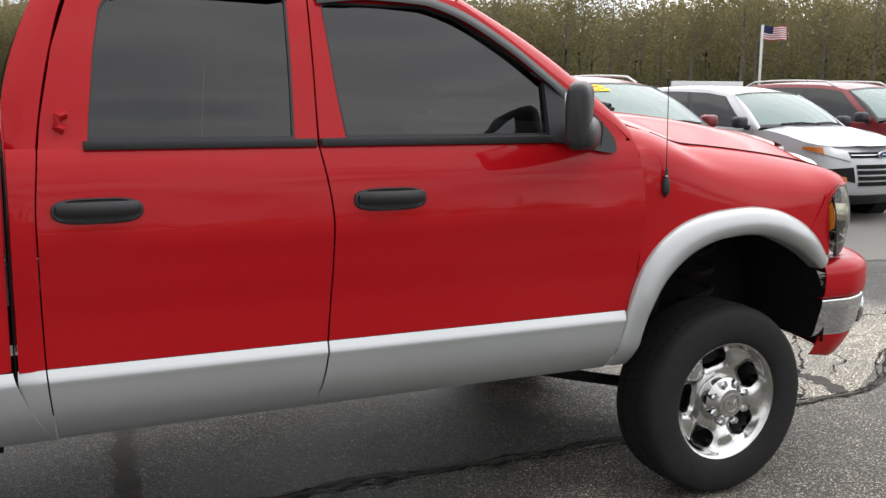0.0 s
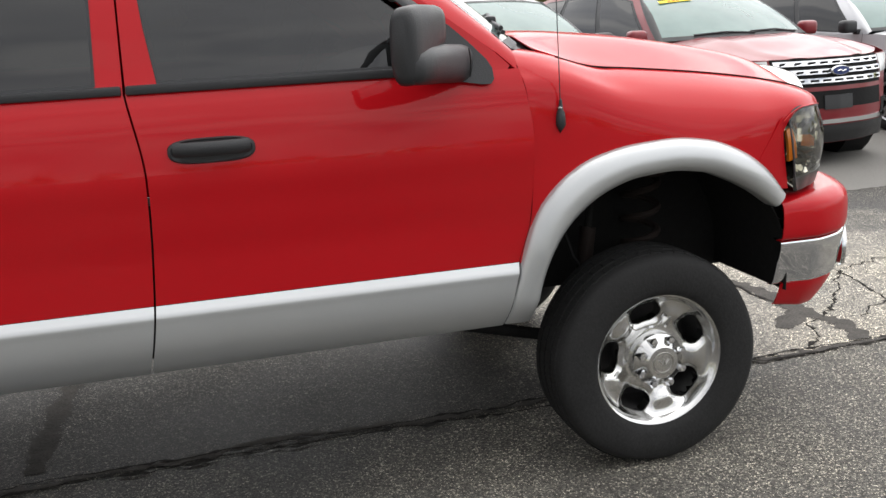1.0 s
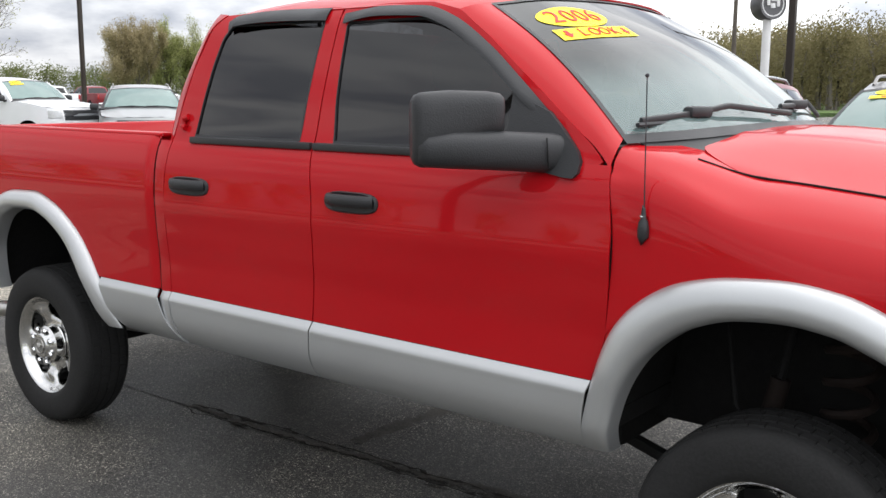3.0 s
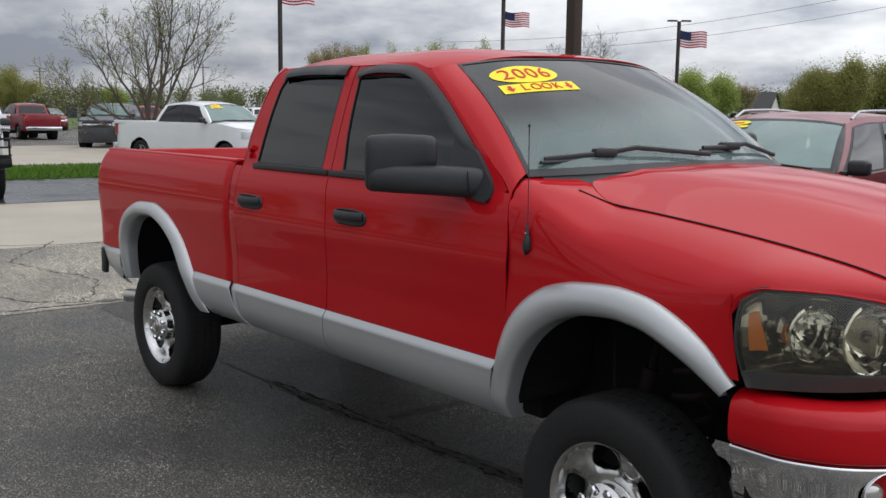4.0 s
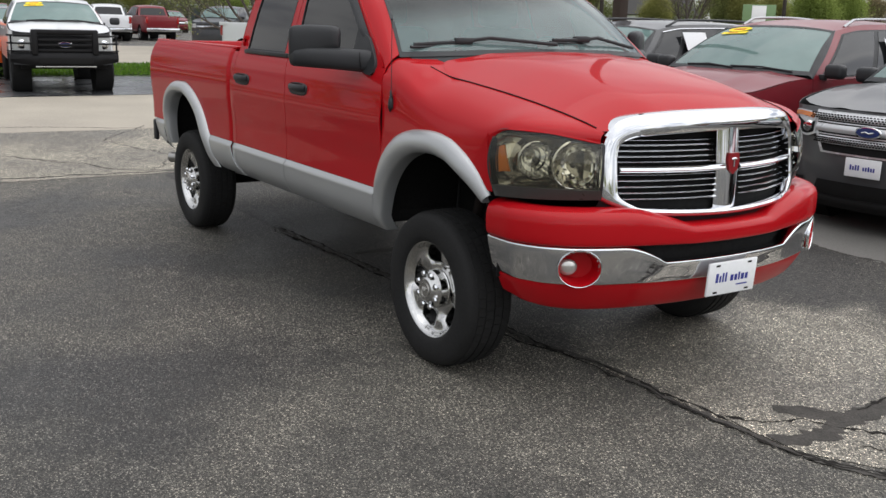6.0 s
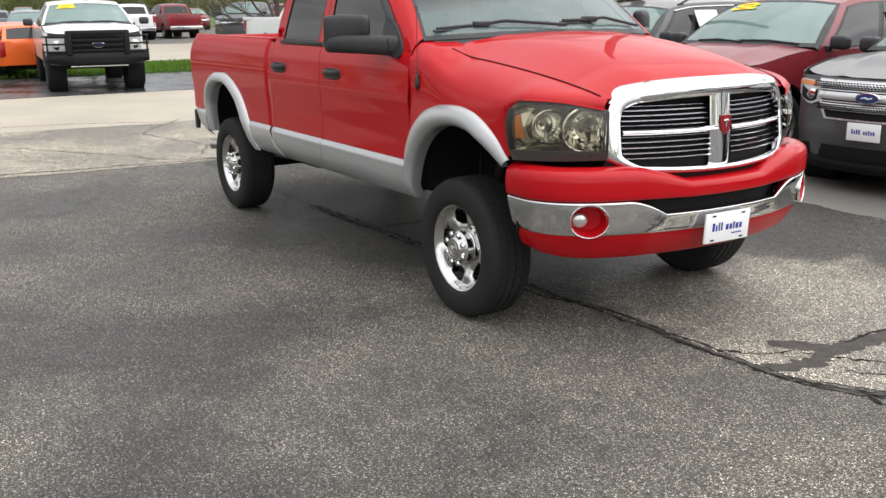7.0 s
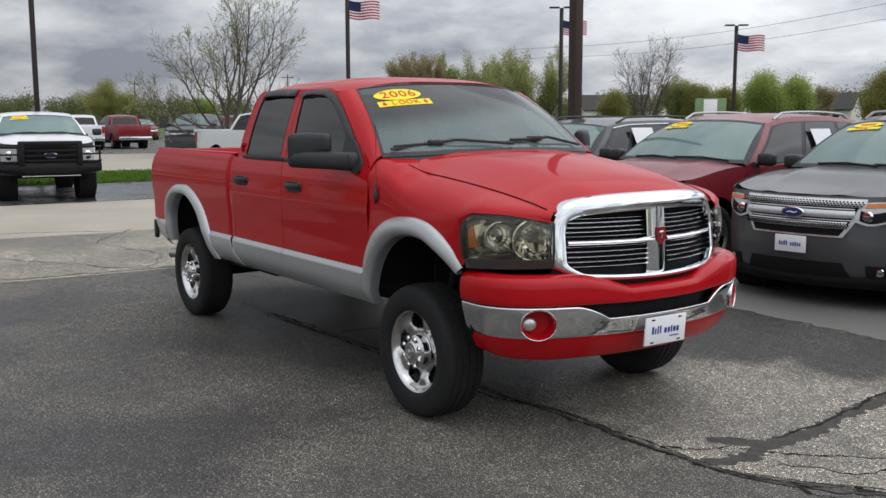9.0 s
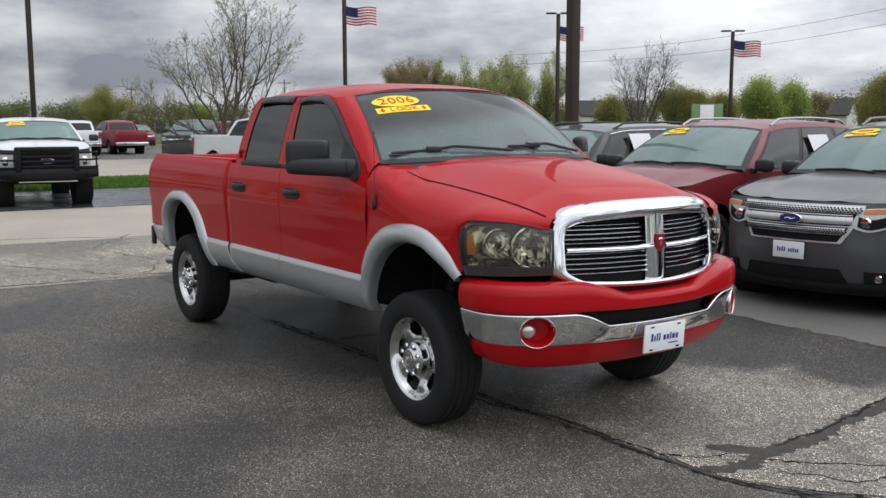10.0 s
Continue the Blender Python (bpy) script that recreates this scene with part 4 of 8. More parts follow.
        def lens(u, v, inset=0.0, lo=0.0, hi=1.0):
            p = lamp_plan(u)
            q = lamp_plan(min(u + 0.02, 1)) - lamp_plan(max(u - 0.02, 0))
            nrm = Vector((-q.y, q.x, 0)).normalized()
            nrm = -nrm if nrm.x < 0 and nrm.y < 0 else nrm
            if nrm.y < 0:
                nrm = -nrm
            vv = lo + (hi - lo) * v
            z = zb(u) + (zt(u) - zb(u)) * vv
            corner = 0.02 * (1 - min(1, u * 12)) * (2 * vv - 1) ** 2
            p = p + nrm * (0.020 * math.sin(math.pi * vv) - inset - 0.05 * max(0, vv - 0.6) ** 2)
            slant = 0.032 * (1 - vv) * max(0, 1 - u * 3.5)
            return Vector((p.x + corner + slant, s * p.y, z))
        lamp = part("headlamp", sheet(lambda u, v: lens(u, v), 28, 14), LENS, truck, "hazed clear headlamp lens")
        lamp.visible_shadow = False
        part("lamp_housing", sheet(lambda u, v: lens(u, v, 0.006 + (0.05 + 0.10 * math.sin(math.pi * min(1, u * 1.1)) ** 0.7 if u < 0.9 else 0.006 + 0.05 + 0.03 * (1 - u) * 10) * (1 - abs(2 * v - 1) ** 6), -0.02, 1.02), 30, 16, 0.003), mat_cache("lamp_grey", (0.46, 0.44, 0.38), 0.10, 0.95), lamp)
        part("lamp_rim", sheet(lambda u, v: lens(u, v, -0.002, -0.055, 0.13), 28, 4, 0.012), mat_cache("lamp_bezel", (0.045, 0.045, 0.042), 0.35, 0.0), lamp, "dark grey lower lamp trim")
        for e0, e1 in ((0.0, 0.014), (0.982, 1.0)):
            part("lamp_edge", sheet(lambda u, v, e0=e0, e1=e1: lens(e0 + (e1 - e0) * u, v, -0.001, -0.05, 1.0), 3, 10, 0.004), BLACK, lamp)
        part("lamp_edge", sheet(lambda u, v: lens(u, v, -0.001, 0.975, 1.02), 28, 2, 0.01), BLACK, lamp)
        part("turn_lens", sheet(lambda u, v: lens(0.06 + (0.13 - 0.07 * v) * u, v, 0.040, 0.34, 0.76), 6, 6, 0.01), AMBER, lamp, "amber side marker")
        for uu, rr, dz in ((0.43, 0.076, 0.004), (0.755, 0.098, 0.002)):
            c = lens(uu, 0.53, 0.052)
            bm = lathe([(rr * 0.75, 0.085), (rr + 0.004, 0.04), (rr + 0.004, -0.014), (rr - 0.003, -0.018), (rr * 0.93, -0.006), (rr * 0.86, 0.016), (rr * 0.70, 0.042), (rr * 0.48, 0.062), (rr * 0.26, 0.074), (0.001, 0.078)], 22)
            for v in bm.verts:
                v.co.z *= 1.05
            ang = 0.42 * s if uu > 0.6 else 0.66 * s
            moved(bm, Matrix.Translation(c + Vector((0.0, 0, dz))) @ Matrix.Rotation(ang * 0.7 + math.pi / 2, 4, "Z"))
            bowl = part("reflector", bm, LAMP_CHROME, lamp, "chromed reflector bowl", smooth=False)
            bm = lathe([(rr + 0.005, -0.004), (rr + 0.005, -0.016), (rr + 0.001, -0.019), (rr - 0.002, -0.017)], 36)
            part("bowl_rim", moved(bm, Matrix.Translation(c + Vector((0.0, 0, dz))) @ Matrix.Rotation(ang * 0.7 + math.pi / 2, 4, "Z")), LAMP_CHROME, bowl)
            bm = bmesh.new()
            bmesh.ops.create_uvsphere(bm, u_segments=14, v_segments=8, radius=0.014)
            moved(bm, Matrix.Translation(c + Vector((-0.005, s * -0.005, dz))))
            part("bulb_cap", bm, mat_cache("bulb_shield", (0.10, 0.10, 0.10), 0.15, 0.8), lamp)
    # roof
    def roof(u, v):
        w = 2 * v - 1
        edge = lambda t: 0.775 - 0.07 * max(0, (t - 0.86) / 0.14) ** 2
        x_f = -1.075 + 0.09 * (1 - w * w)
        x_r = -2.36 - 0.06 * (1 - abs(w) ** 3)
        x = x_f + (x_r - x_f) * u
        half = 0.772 if x > -2.25 else 0.772 - 0.05 * ((-2.25 - x) / 0.2) ** 2
        half -= 0.085 * max(0, (x + 1.30) / 0.3) ** 1.6 if x > -1.30 else 0
        y = w * half
        crown = 2.003 - 0.045 * max(0, (x + 1.45) / 0.45) ** 1.5 - 0.035 * max(0, (-1.95 - x) / 0.45) ** 2
        z = crown - 0.082 * abs(w) ** 3.2 - (0.012 * abs(w) ** 12)
        return Vector((x, y, z))
    part("roof", sheet(roof, 36, 44, 0.006), RED, truck)
    # rear of the cab
    def back(u, v):
        w = 2 * u - 1
        z = 0.85 + (1.905 - 0.85) * v
        x = -2.55 + 0.14 * max(0, (z - 1.5) / 0.42) ** 1.6
        return Vector((x, w * (SIDE(z) - 0.05), z))
    part("cab_back", sheet(back, 16, 20, 0.004), RED, truck)
    def bwin(u, v):
        z = 1.50 + 0.34 * v
        return Vector((-2.558 + 0.14 * max(0, (z - 1.5) / 0.42) ** 1.6, (2 * u - 1) * (0.70 - 0.05 * v), z))
    part("rear_window", sheet(bwin, 6, 6), TINT, truck)
    # windscreen, a dark reflection painted into the top of its glass
    part("windscreen", sheet(ws_point, 40, 32), GLASS, truck, "greenish windscreen glass with a dark reflection painted into its top").visible_shadow = False
    bm = bmesh.new()
    add_grid(bm, lambda u, v: ws_point(u, -0.035 + 0.05 * v, 0.003), 40, 2)
    add_grid(bm, lambda u, v: ws_point(u, 0.985 + 0.02 * v, 0.003), 40, 2)
    add_grid(bm, lambda u, v: ws_point(-0.004 + 0.014 * u, v, 0.003), 2, 20)
    add_grid(bm, lambda u, v: ws_point(0.990 + 0.014 * u, v, 0.003), 2, 20)
    part("windscreen_seal", bm, BLACK, truck)
    # dash and seats behind the glass
    def dash(u, v):
        w = 2 * v - 1
        x = -0.44 - 0.45 * u
        return Vector((x, w * 0.80, 1.455 - 0.10 * u * u + 0.02 * math.sin(3 * u)))
    part("dashboard", sheet(dash, 8, 12, 0.02), mat_cache("dash_grey", (0.14, 0.145, 0.15), 0.7), truck, "grey dashboard top")
    for y in (-0.42, 0.42):
        seat_shape(truck, -1.35, y)
    part("steering_wheel", lathe([(0.19, -0.012), (0.202, 0), (0.19, 0.012), (0.178, 0)], 28, closed=True, axis="x", origin=(0, 0, 0)), DARK, truck).matrix_basis = pose(-0.95, 0.42, 1.40, 0, 25, 0)
    bm = box(-2.35, -0.6, -0.75, 0.75, 0.72, 0.80)
    part("cab_floor", bm, DARK, truck)
    bm = box(-1.10, -1.06, -0.13, 0.13, 1.80, 1.86, 0.012)
    part("inside_mirror", bm, BLACK, truck)
    # cowl and wipers
    def cowl(u, v):
        w = 2 * v - 1
        w *= 0.945
        a = ws_point(0.5 + w / 2, -0.02)
        x1 = -0.36 - 0.05 * abs(w) ** 3 + 0.06 * (1 - w * w) + 0.03
        b = Vector((x1, w * 0.80, (hood_z(min(x1, -0.3), w * 0.78) - 0.022)))
        return a.lerp(b, u) + Vector((0, 0, -0.012 * math.sin(math.pi * u)))
    part("cowl", sheet(cowl, 8, 40, 0.005), BLACK, truck, "grey plastic cowl panel")
    for y0, y1, z1 in ((-0.77, 0.05, 0), (0.02, 0.74, 0)):
        a, b = ws_point((y0 + 0.845) / 1.69, 0.055, 0.022), ws_point((y1 + 0.845) / 1.69, 0.03, 0.025)
        if y0 > -0.5:
            a, b = ws_point(0.53, 0.085, 0.02), ws_point(0.93, 0.035, 0.02)
        mid = a.lerp(b, 0.5) + Vector((0.02, 0, 0.035))
        wiper = part("wiper", tube([a, a.lerp(b, 0.3) + Vector((0.006, 0, 0.014)), mid, b], 0.0075, 8, 1.3), BLACK, truck, "black windscreen wiper")
        bm = tube([a + Vector((0.0, -0.02, -0.012)), a.lerp(b, 0.33) + Vector((0, 0, -0.008)), a.lerp(b, 0.66) + Vector((-0.01, 0, 0.004))], 0.008, 6)
        part("blade", bm, BLACK, wiper)
        bm = bmesh.new()
        add_box(bm, -0.05, 0.05, -0.02, 0.02, -0.015, 0.02, 0.01, m=Matrix.Translation(a.lerp(b, 0.33) + Vector((0.005, 0, 0.016))) @ pose(0, 0, 0, 0, 0, 75))
        part("wiper_bridge", bm, BLACK, wiper)
    hood(truck)
    # washer jets and antenna
    bm = lathe([(0.006, -0.050), (0.016, -0.026), (0.0155, -0.005), (0.013, 0.014), (0.008, 0.022), (0.005, 0.05), (0.004, 0.06)], 14, "z")
    for v in bm.verts:
        v.co.y -= 0.012 * (0.03 - v.co.z) / 0.08
    ant = part("antenna", moved(bm, pose(-0.363, -0.962, 1.262, 10, 0, 0)), BLACK, truck, "black whip antenna on the fender")
    part("mast", tube([(-0.363, -0.965, 1.30), (-0.37, -0.962, 1.66)], 0.0018, 6), ANTENNA, ant)
    part("ring", moved(lathe([(0.011, -0.004), (0.012, 0), (0.011, 0.004)], 12, "z"), pose(-0.363, -0.965, 1.29)), CHROME, ant)
    bm = bmesh.new()
    bmesh.ops.create_uvsphere(bm, u_segments=8, v_segments=6, radius=0.006)
    part("tip", moved(bm, pose(-0.37, -0.962, 1.662)), ANTENNA, ant)
    build_grille(truck)
    build_bumper(truck)
    # bed floor, front wall, tailgate
    bm = bmesh.new()
    add_box(bm, -4.40, -2.58, -0.41, 0.41, 0.90, 0.94)
    for s in (-1, 1):
        for xa, xb in ((-4.40, -4.04), (-3.0, -2.58)):
            add_box(bm, xa, xb, min(s * 0.412, s * 0.88), max(s * 0.412, s * 0.88), 0.90, 0.939)
    part("bed_floor", bm, RED, truck, "red painted bed floor")
    for s in (-1, 1):
        bm = sheet(lambda u, v: Vector((-3.52 + 0.53 * math.cos(math.pi * u), s * (0.41 + 0.44 * v), 0.66 + 0.515 * math.sin(math.pi * u))), 24, 2, 0.004)
        part("wheel_house", bm, RED, truck)
        bm = bmesh.new()
        bm.faces.new([bm.verts.new((-3.52 + 0.53 * math.cos(math.pi * k / 24), s * 0.408, 0.66 + 0.515 * math.sin(math.pi * k / 24))) for k in range(25)])
        thicken(bm, 0.004)
        part("wheel_house_side", bm, RED, truck)
    part("bed_front_wall", box(-2.62, -2.58, -0.90, 0.90, 0.90, 1.445, 0.006), RED, truck)
    part("tailgate", box(-4.44, -4.36, -0.83, 0.83, 0.80, 1.43, 0.015), RED, truck)
    part("rear_bumper", box(-4.56, -4.40, -0.88, 0.88, 0.62, 0.80, 0.03), CHROME, truck)
    part("bumper_end", box(-4.455, -4.39, -0.942, -0.905, 0.60, 0.775, 0.015), BLACK, truck)
    # underside
    for s in (-1, 1):
        part("frame_rail", box(-4.30, 0.70, s * 0.40 - 0.04, s * 0.40 + 0.04, 0.55, 0.70, 0.01), DARK, truck)
    part("bed_gap_panel", sheet(lambda u, v: Vector((-2.5535, (2 * u - 1) * (SIDE(0.62 + 0.795 * v) - 0.007), 0.62 + 0.795 * v)), 4, 30, 0.002), DARK, truck)
    part("gearbox", box(-1.20, -0.50, -0.20, 0.20, 0.50, 0.75, 0.05, 3), DARK, truck)
    part("floor_pan", box(-2.53, -0.50, -0.82, 0.82, 0.62, 0.68, 0.01), DARK, truck)
    part("bed_pan", box(-4.35, -2.6, -0.50, 0.50, 0.66, 0.90, 0.01), DARK, truck)
    part("engine_block", box(-0.50, 0.75, -0.45, 0.45, 0.55, 1.30, 0.03), DARK, truck)
    part("exhaust_pipe", tube([(-2.7, -0.56, 0.50), (-3.0, -0.60, 0.50), (-3.9, -0.78, 0.50), (-4.02, -0.84, 0.49), (-4.12, -0.90, 0.485)], 0.042, 14), STEEL, truck, "polished exhaust tip")
    part("driveshaft", tube([(-3.45, 0.05, 0.42), (-1.6, 0.05, 0.52), (0.0, 0.15, 0.42)], 0.045, 12), DARK, truck)
    part("transfer_case", box(-1.75, -1.15, -0.28, 0.30, 0.40, 0.62, 0.05, 3), DARK, truck)
    part("oil_pan", box(-0.35, 0.55, -0.22, 0.22, 0.46, 0.60, 0.05, 3), DARK, truck)
    part("axle_housing", lathe([(0.001, -0.14), (0.10, -0.10), (0.13, 0.0), (0.10, 0.10), (0.001, 0.14)], 20, "x", (-3.57, 0.05, 0.39)), DARK, truck)
    for xc in (-2.35, -0.62):
        part("crossmember", box(xc - 0.06, xc + 0.06, -0.66, 0.66, 0.50, 0.60, 0.02), DARK, truck)
    part("muffler", tube([(-3.0, -0.55, 0.50), (-2.6, -0.55, 0.50)], 0.065, 14), DARK, truck)
    return truck


_made = {}


def mat_cache(name, color, rough=0.5, metal=0.0, **kw):
    if name not in _made:
        _made[name] = mat(name, color, rough, metal, **kw)
    return _made[name]


BEDW = curve([(0.80, 0.962), (0.95, 0.965), (1.10, 0.976), (1.20, 0.980), (1.30, 0.972), (1.38, 0.953), (1.43, 0.930), (1.45, 0.912)])


def build_grille(truck):
    # outline of the surround: outer and inner loops in y, z, bowed back toward the sides
    def gx(y, z):
        return 0.992 - 0.180 * (abs(y) / 0.64) ** 2.2 - 0.055 * max(0, (z - 0.90) / 0.4) ** 1.2
    half_o = [(0.632, 1.10), (0.636, 1.00), (0.630, 0.952), (0.610, 0.930), (0.56, 0.906), (0.49, 0.880), (0.44, 0.871), (0.25, 0.864)]
    up_o = [(0.25, 1.314), (0.44, 1.298), (0.535, 1.272), (0.592, 1.228), (0.620, 1.168)]
    half_i = [(0.556, 1.08), (0.556, 1.00), (0.553, 0.965), (0.530, 0.940), (0.492, 0.918), (0.470, 0.911), (0.42, 0.907), (0.25, 0.899)]
    up_i = [(0.22, 1.222), (0.40, 1.212), (0.490, 1.200), (0.540, 1.172), (0.554, 1.125)]
    full = lambda up_h, dn, zt, zb: [(0, zt)] + up_h + dn + [(0, zb)] + [(-y, z) for y, z in dn[::-1]] + [(-y, z) for y, z in up_h[::-1]]
    outer, inner = full(up_o, half_o, 1.318, 0.860), full(up_i, half_i, 1.225, 0.893)
    n = 208

    def loop(pts):
        out = []
        for k in range(n):
            t = k / n * len(pts)
            i = int(t)
            q = CR([pts[(i - 1) % len(pts)], pts[i % len(pts)], pts[(i + 1) % len(pts)], pts[(i + 2) % len(pts)]], 1 + t - i)
            out.append(q)
        return out
    lo, li = loop(outer), loop(inner)
    bm = bmesh.new()
    prof = [(0.04, -0.12), (0.0, -0.06), (0.0, -0.030), (0.03, -0.008), (0.10, 0.006), (0.30, 0.014), (0.60, 0.017), (0.88, 0.012), (0.97, 0.004), (1.0, -0.014), (1.0, -0.07)]
    rows = []
    for a, b in zip(lo, li):
        row = []
        for e, d in prof:
            y, z = a * (1 - e) + b * e
            row.append(bm.verts.new((gx(y, z) + d, y, z)))
        rows.append(row)
    for k in range(n):
        for j in range(len(prof) - 1):
            bm.faces.new((rows[k][j], rows[(k + 1) % n][j], rows[(k + 1) % n][j + 1], rows[k][j + 1]))
    grille = part("grille", bm, CHROME, truck, "chrome crosshair grille")
    bm = bmesh.new()
    add_grid(bm, lambda u, v: (gx((2 * u - 1) * 0.57, 0.87 + 0.40 * v) - 0.062, (2 * u - 1) * 0.585, 0.872 + 0.39 * v), 16, 6)
    part("grille_backing", bm, DARK, grille)
    under_z = curve([(0.0, 0.862), (0.25, 0.866), (0.44, 0.873), (0.49, 0.882), (0.56, 0.908), (0.62, 0.935)])
    bm = sheet(lambda u, v: Vector((gx(1.24 * u - 0.62, 0.9) - 0.012 - 0.03 * v, 1.24 * u - 0.62, under_z(abs(1.24 * u - 0.62)) + 0.004 - 0.045 * v)), 40, 3, 0.004)
    part("lower_trim", bm, BLACK, grille, "black trim under the grille")
    # cross bars
    bm = bmesh.new()

    def vbar(u, v):
        w = (2 * u - 1)
        z = 0.885 + 0.355 * v
        return Vector((0.976 - 0.030 * max(0, v - 0.5) - 0.026 * abs(w) ** 2.4, w * 0.072, z))
    add_grid(bm, vbar, 16, 14)
    part("upright_bar", bm, CHROME, grille)
    for s in (-1, 1):
        def hbar(u, v):
            y = s * (0.05 + 0.50 * u)
            z = 1.068 + 0.026 * (v - 0.5)
            return Vector((gx(y, z) - 0.004 + 0.016 * math.sin(math.pi * v), y, z))
        bm = bmesh.new()
        add_grid(bm, hbar, 14, 6)
        part("cross_bar", bm, CHROME, grille)
        for z in (0.940, 0.966, 0.992, 1.018, 1.044, 1.096, 1.120, 1.144, 1.168, 1.190):
            half = min(0.548, 0.556 - max(0, (0.960 - z)) * 1.4 - max(0, z - 1.16) * 0.6)

            def slat(u, v, z=z, half=half):
                y = s * (0.073 + (half - 0.073) * u)
                zz = z + 0.011 * (v - 0.5)
                return Vector((gx(y, zz) - 0.032 + 0.012 * math.sin(math.pi * v), y, zz))
            bm = bmesh.new()
            add_grid(bm, slat, 12, 4)

            def under(u, v, z=z, half=half):
                y = s * (0.073 + (half - 0.073) * u)
                return Vector((gx(y, z) - 0.032 - 0.03 * v, y, z - 0.0045 - 0.004 * v))
            add_grid(bm, under, 12, 1)
            part("slat", bm, CHROME, grille)
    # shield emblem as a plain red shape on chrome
    bm = bmesh.new()
    out = [(-0.030, 0.045), (0.030, 0.045), (0.036, 0.01), (0.026, -0.03), (0, -0.050), (-0.026, -0.03), (-0.036, 0.01)]
    vs = [bm.verts.new((0.984, y, 1.085 + z)) for y, z in out]
    bm.faces.new(vs)
    thicken(bm, 0.012)
    em = part("shield_emblem", bm, mat_cache("emblem_red", (0.24, 0.012, 0.016), 0.35), grille, "red shield emblem", smooth=False)
    bm = bmesh.new()
    add_tube(bm, [(0.984, -0.015, 1.102), (0.985, -0.007, 1.107), (0.985, 0.007, 1.107), (0.984, 0.015, 1.102)], 0.0045, 6)
    add_tube(bm, [(0.985, 0.0, 1.105), (0.985, 0.0, 1.070)], 0.0055, 6)
    part("emblem_mark", bm, CHROME, em)


BUMP = path_at([(0.47, -0.945, 0), (0.60, -0.945, 0), (0.72, -0.905, 0), (0.835, -0.80, 0), (0.925, -0.62, 0), (0.985, -0.40, 0), (1.02, -0.15, 0), (1.025, 0, 0), (1.02, 0.15, 0), (0.985, 0.40, 0), (0.925, 0.62, 0), (0.835, 0.80, 0), (0.72, 0.905, 0), (0.60, 0.945, 0), (0.47, 0.945, 0)])


def bump_at(u, z, out=0.0):
    p = BUMP(u)
    q = BUMP(min(u + 0.01, 1)) - BUMP(max(u - 0.01, 0))
    nrm = Vector((q.y, -q.x, 0)).normalized()
    if nrm.x < 0 and abs(p.y) < 0.9:
        nrm = -nrm
    if nrm.y * p.y < 0 and abs(p.y) >= 0.9:
        nrm = -nrm
    return Vector((p.x + nrm.x * out, p.y + nrm.y * out, z))


def holed(name, bm, material, parent, label, holes):
    """A sheet with round openings."""
    gone = [f for f in bm.faces if any(math.hypot((f.calc_center_median() - h).xy.length, (f.calc_center_median() - h).z / 0.86) < 0.087 for h in holes)]
    bmesh.ops.delete(bm, geom=gone, context="FACES")
    thicken(bm, 0.004)
    return part(name, bm, material, parent, label)


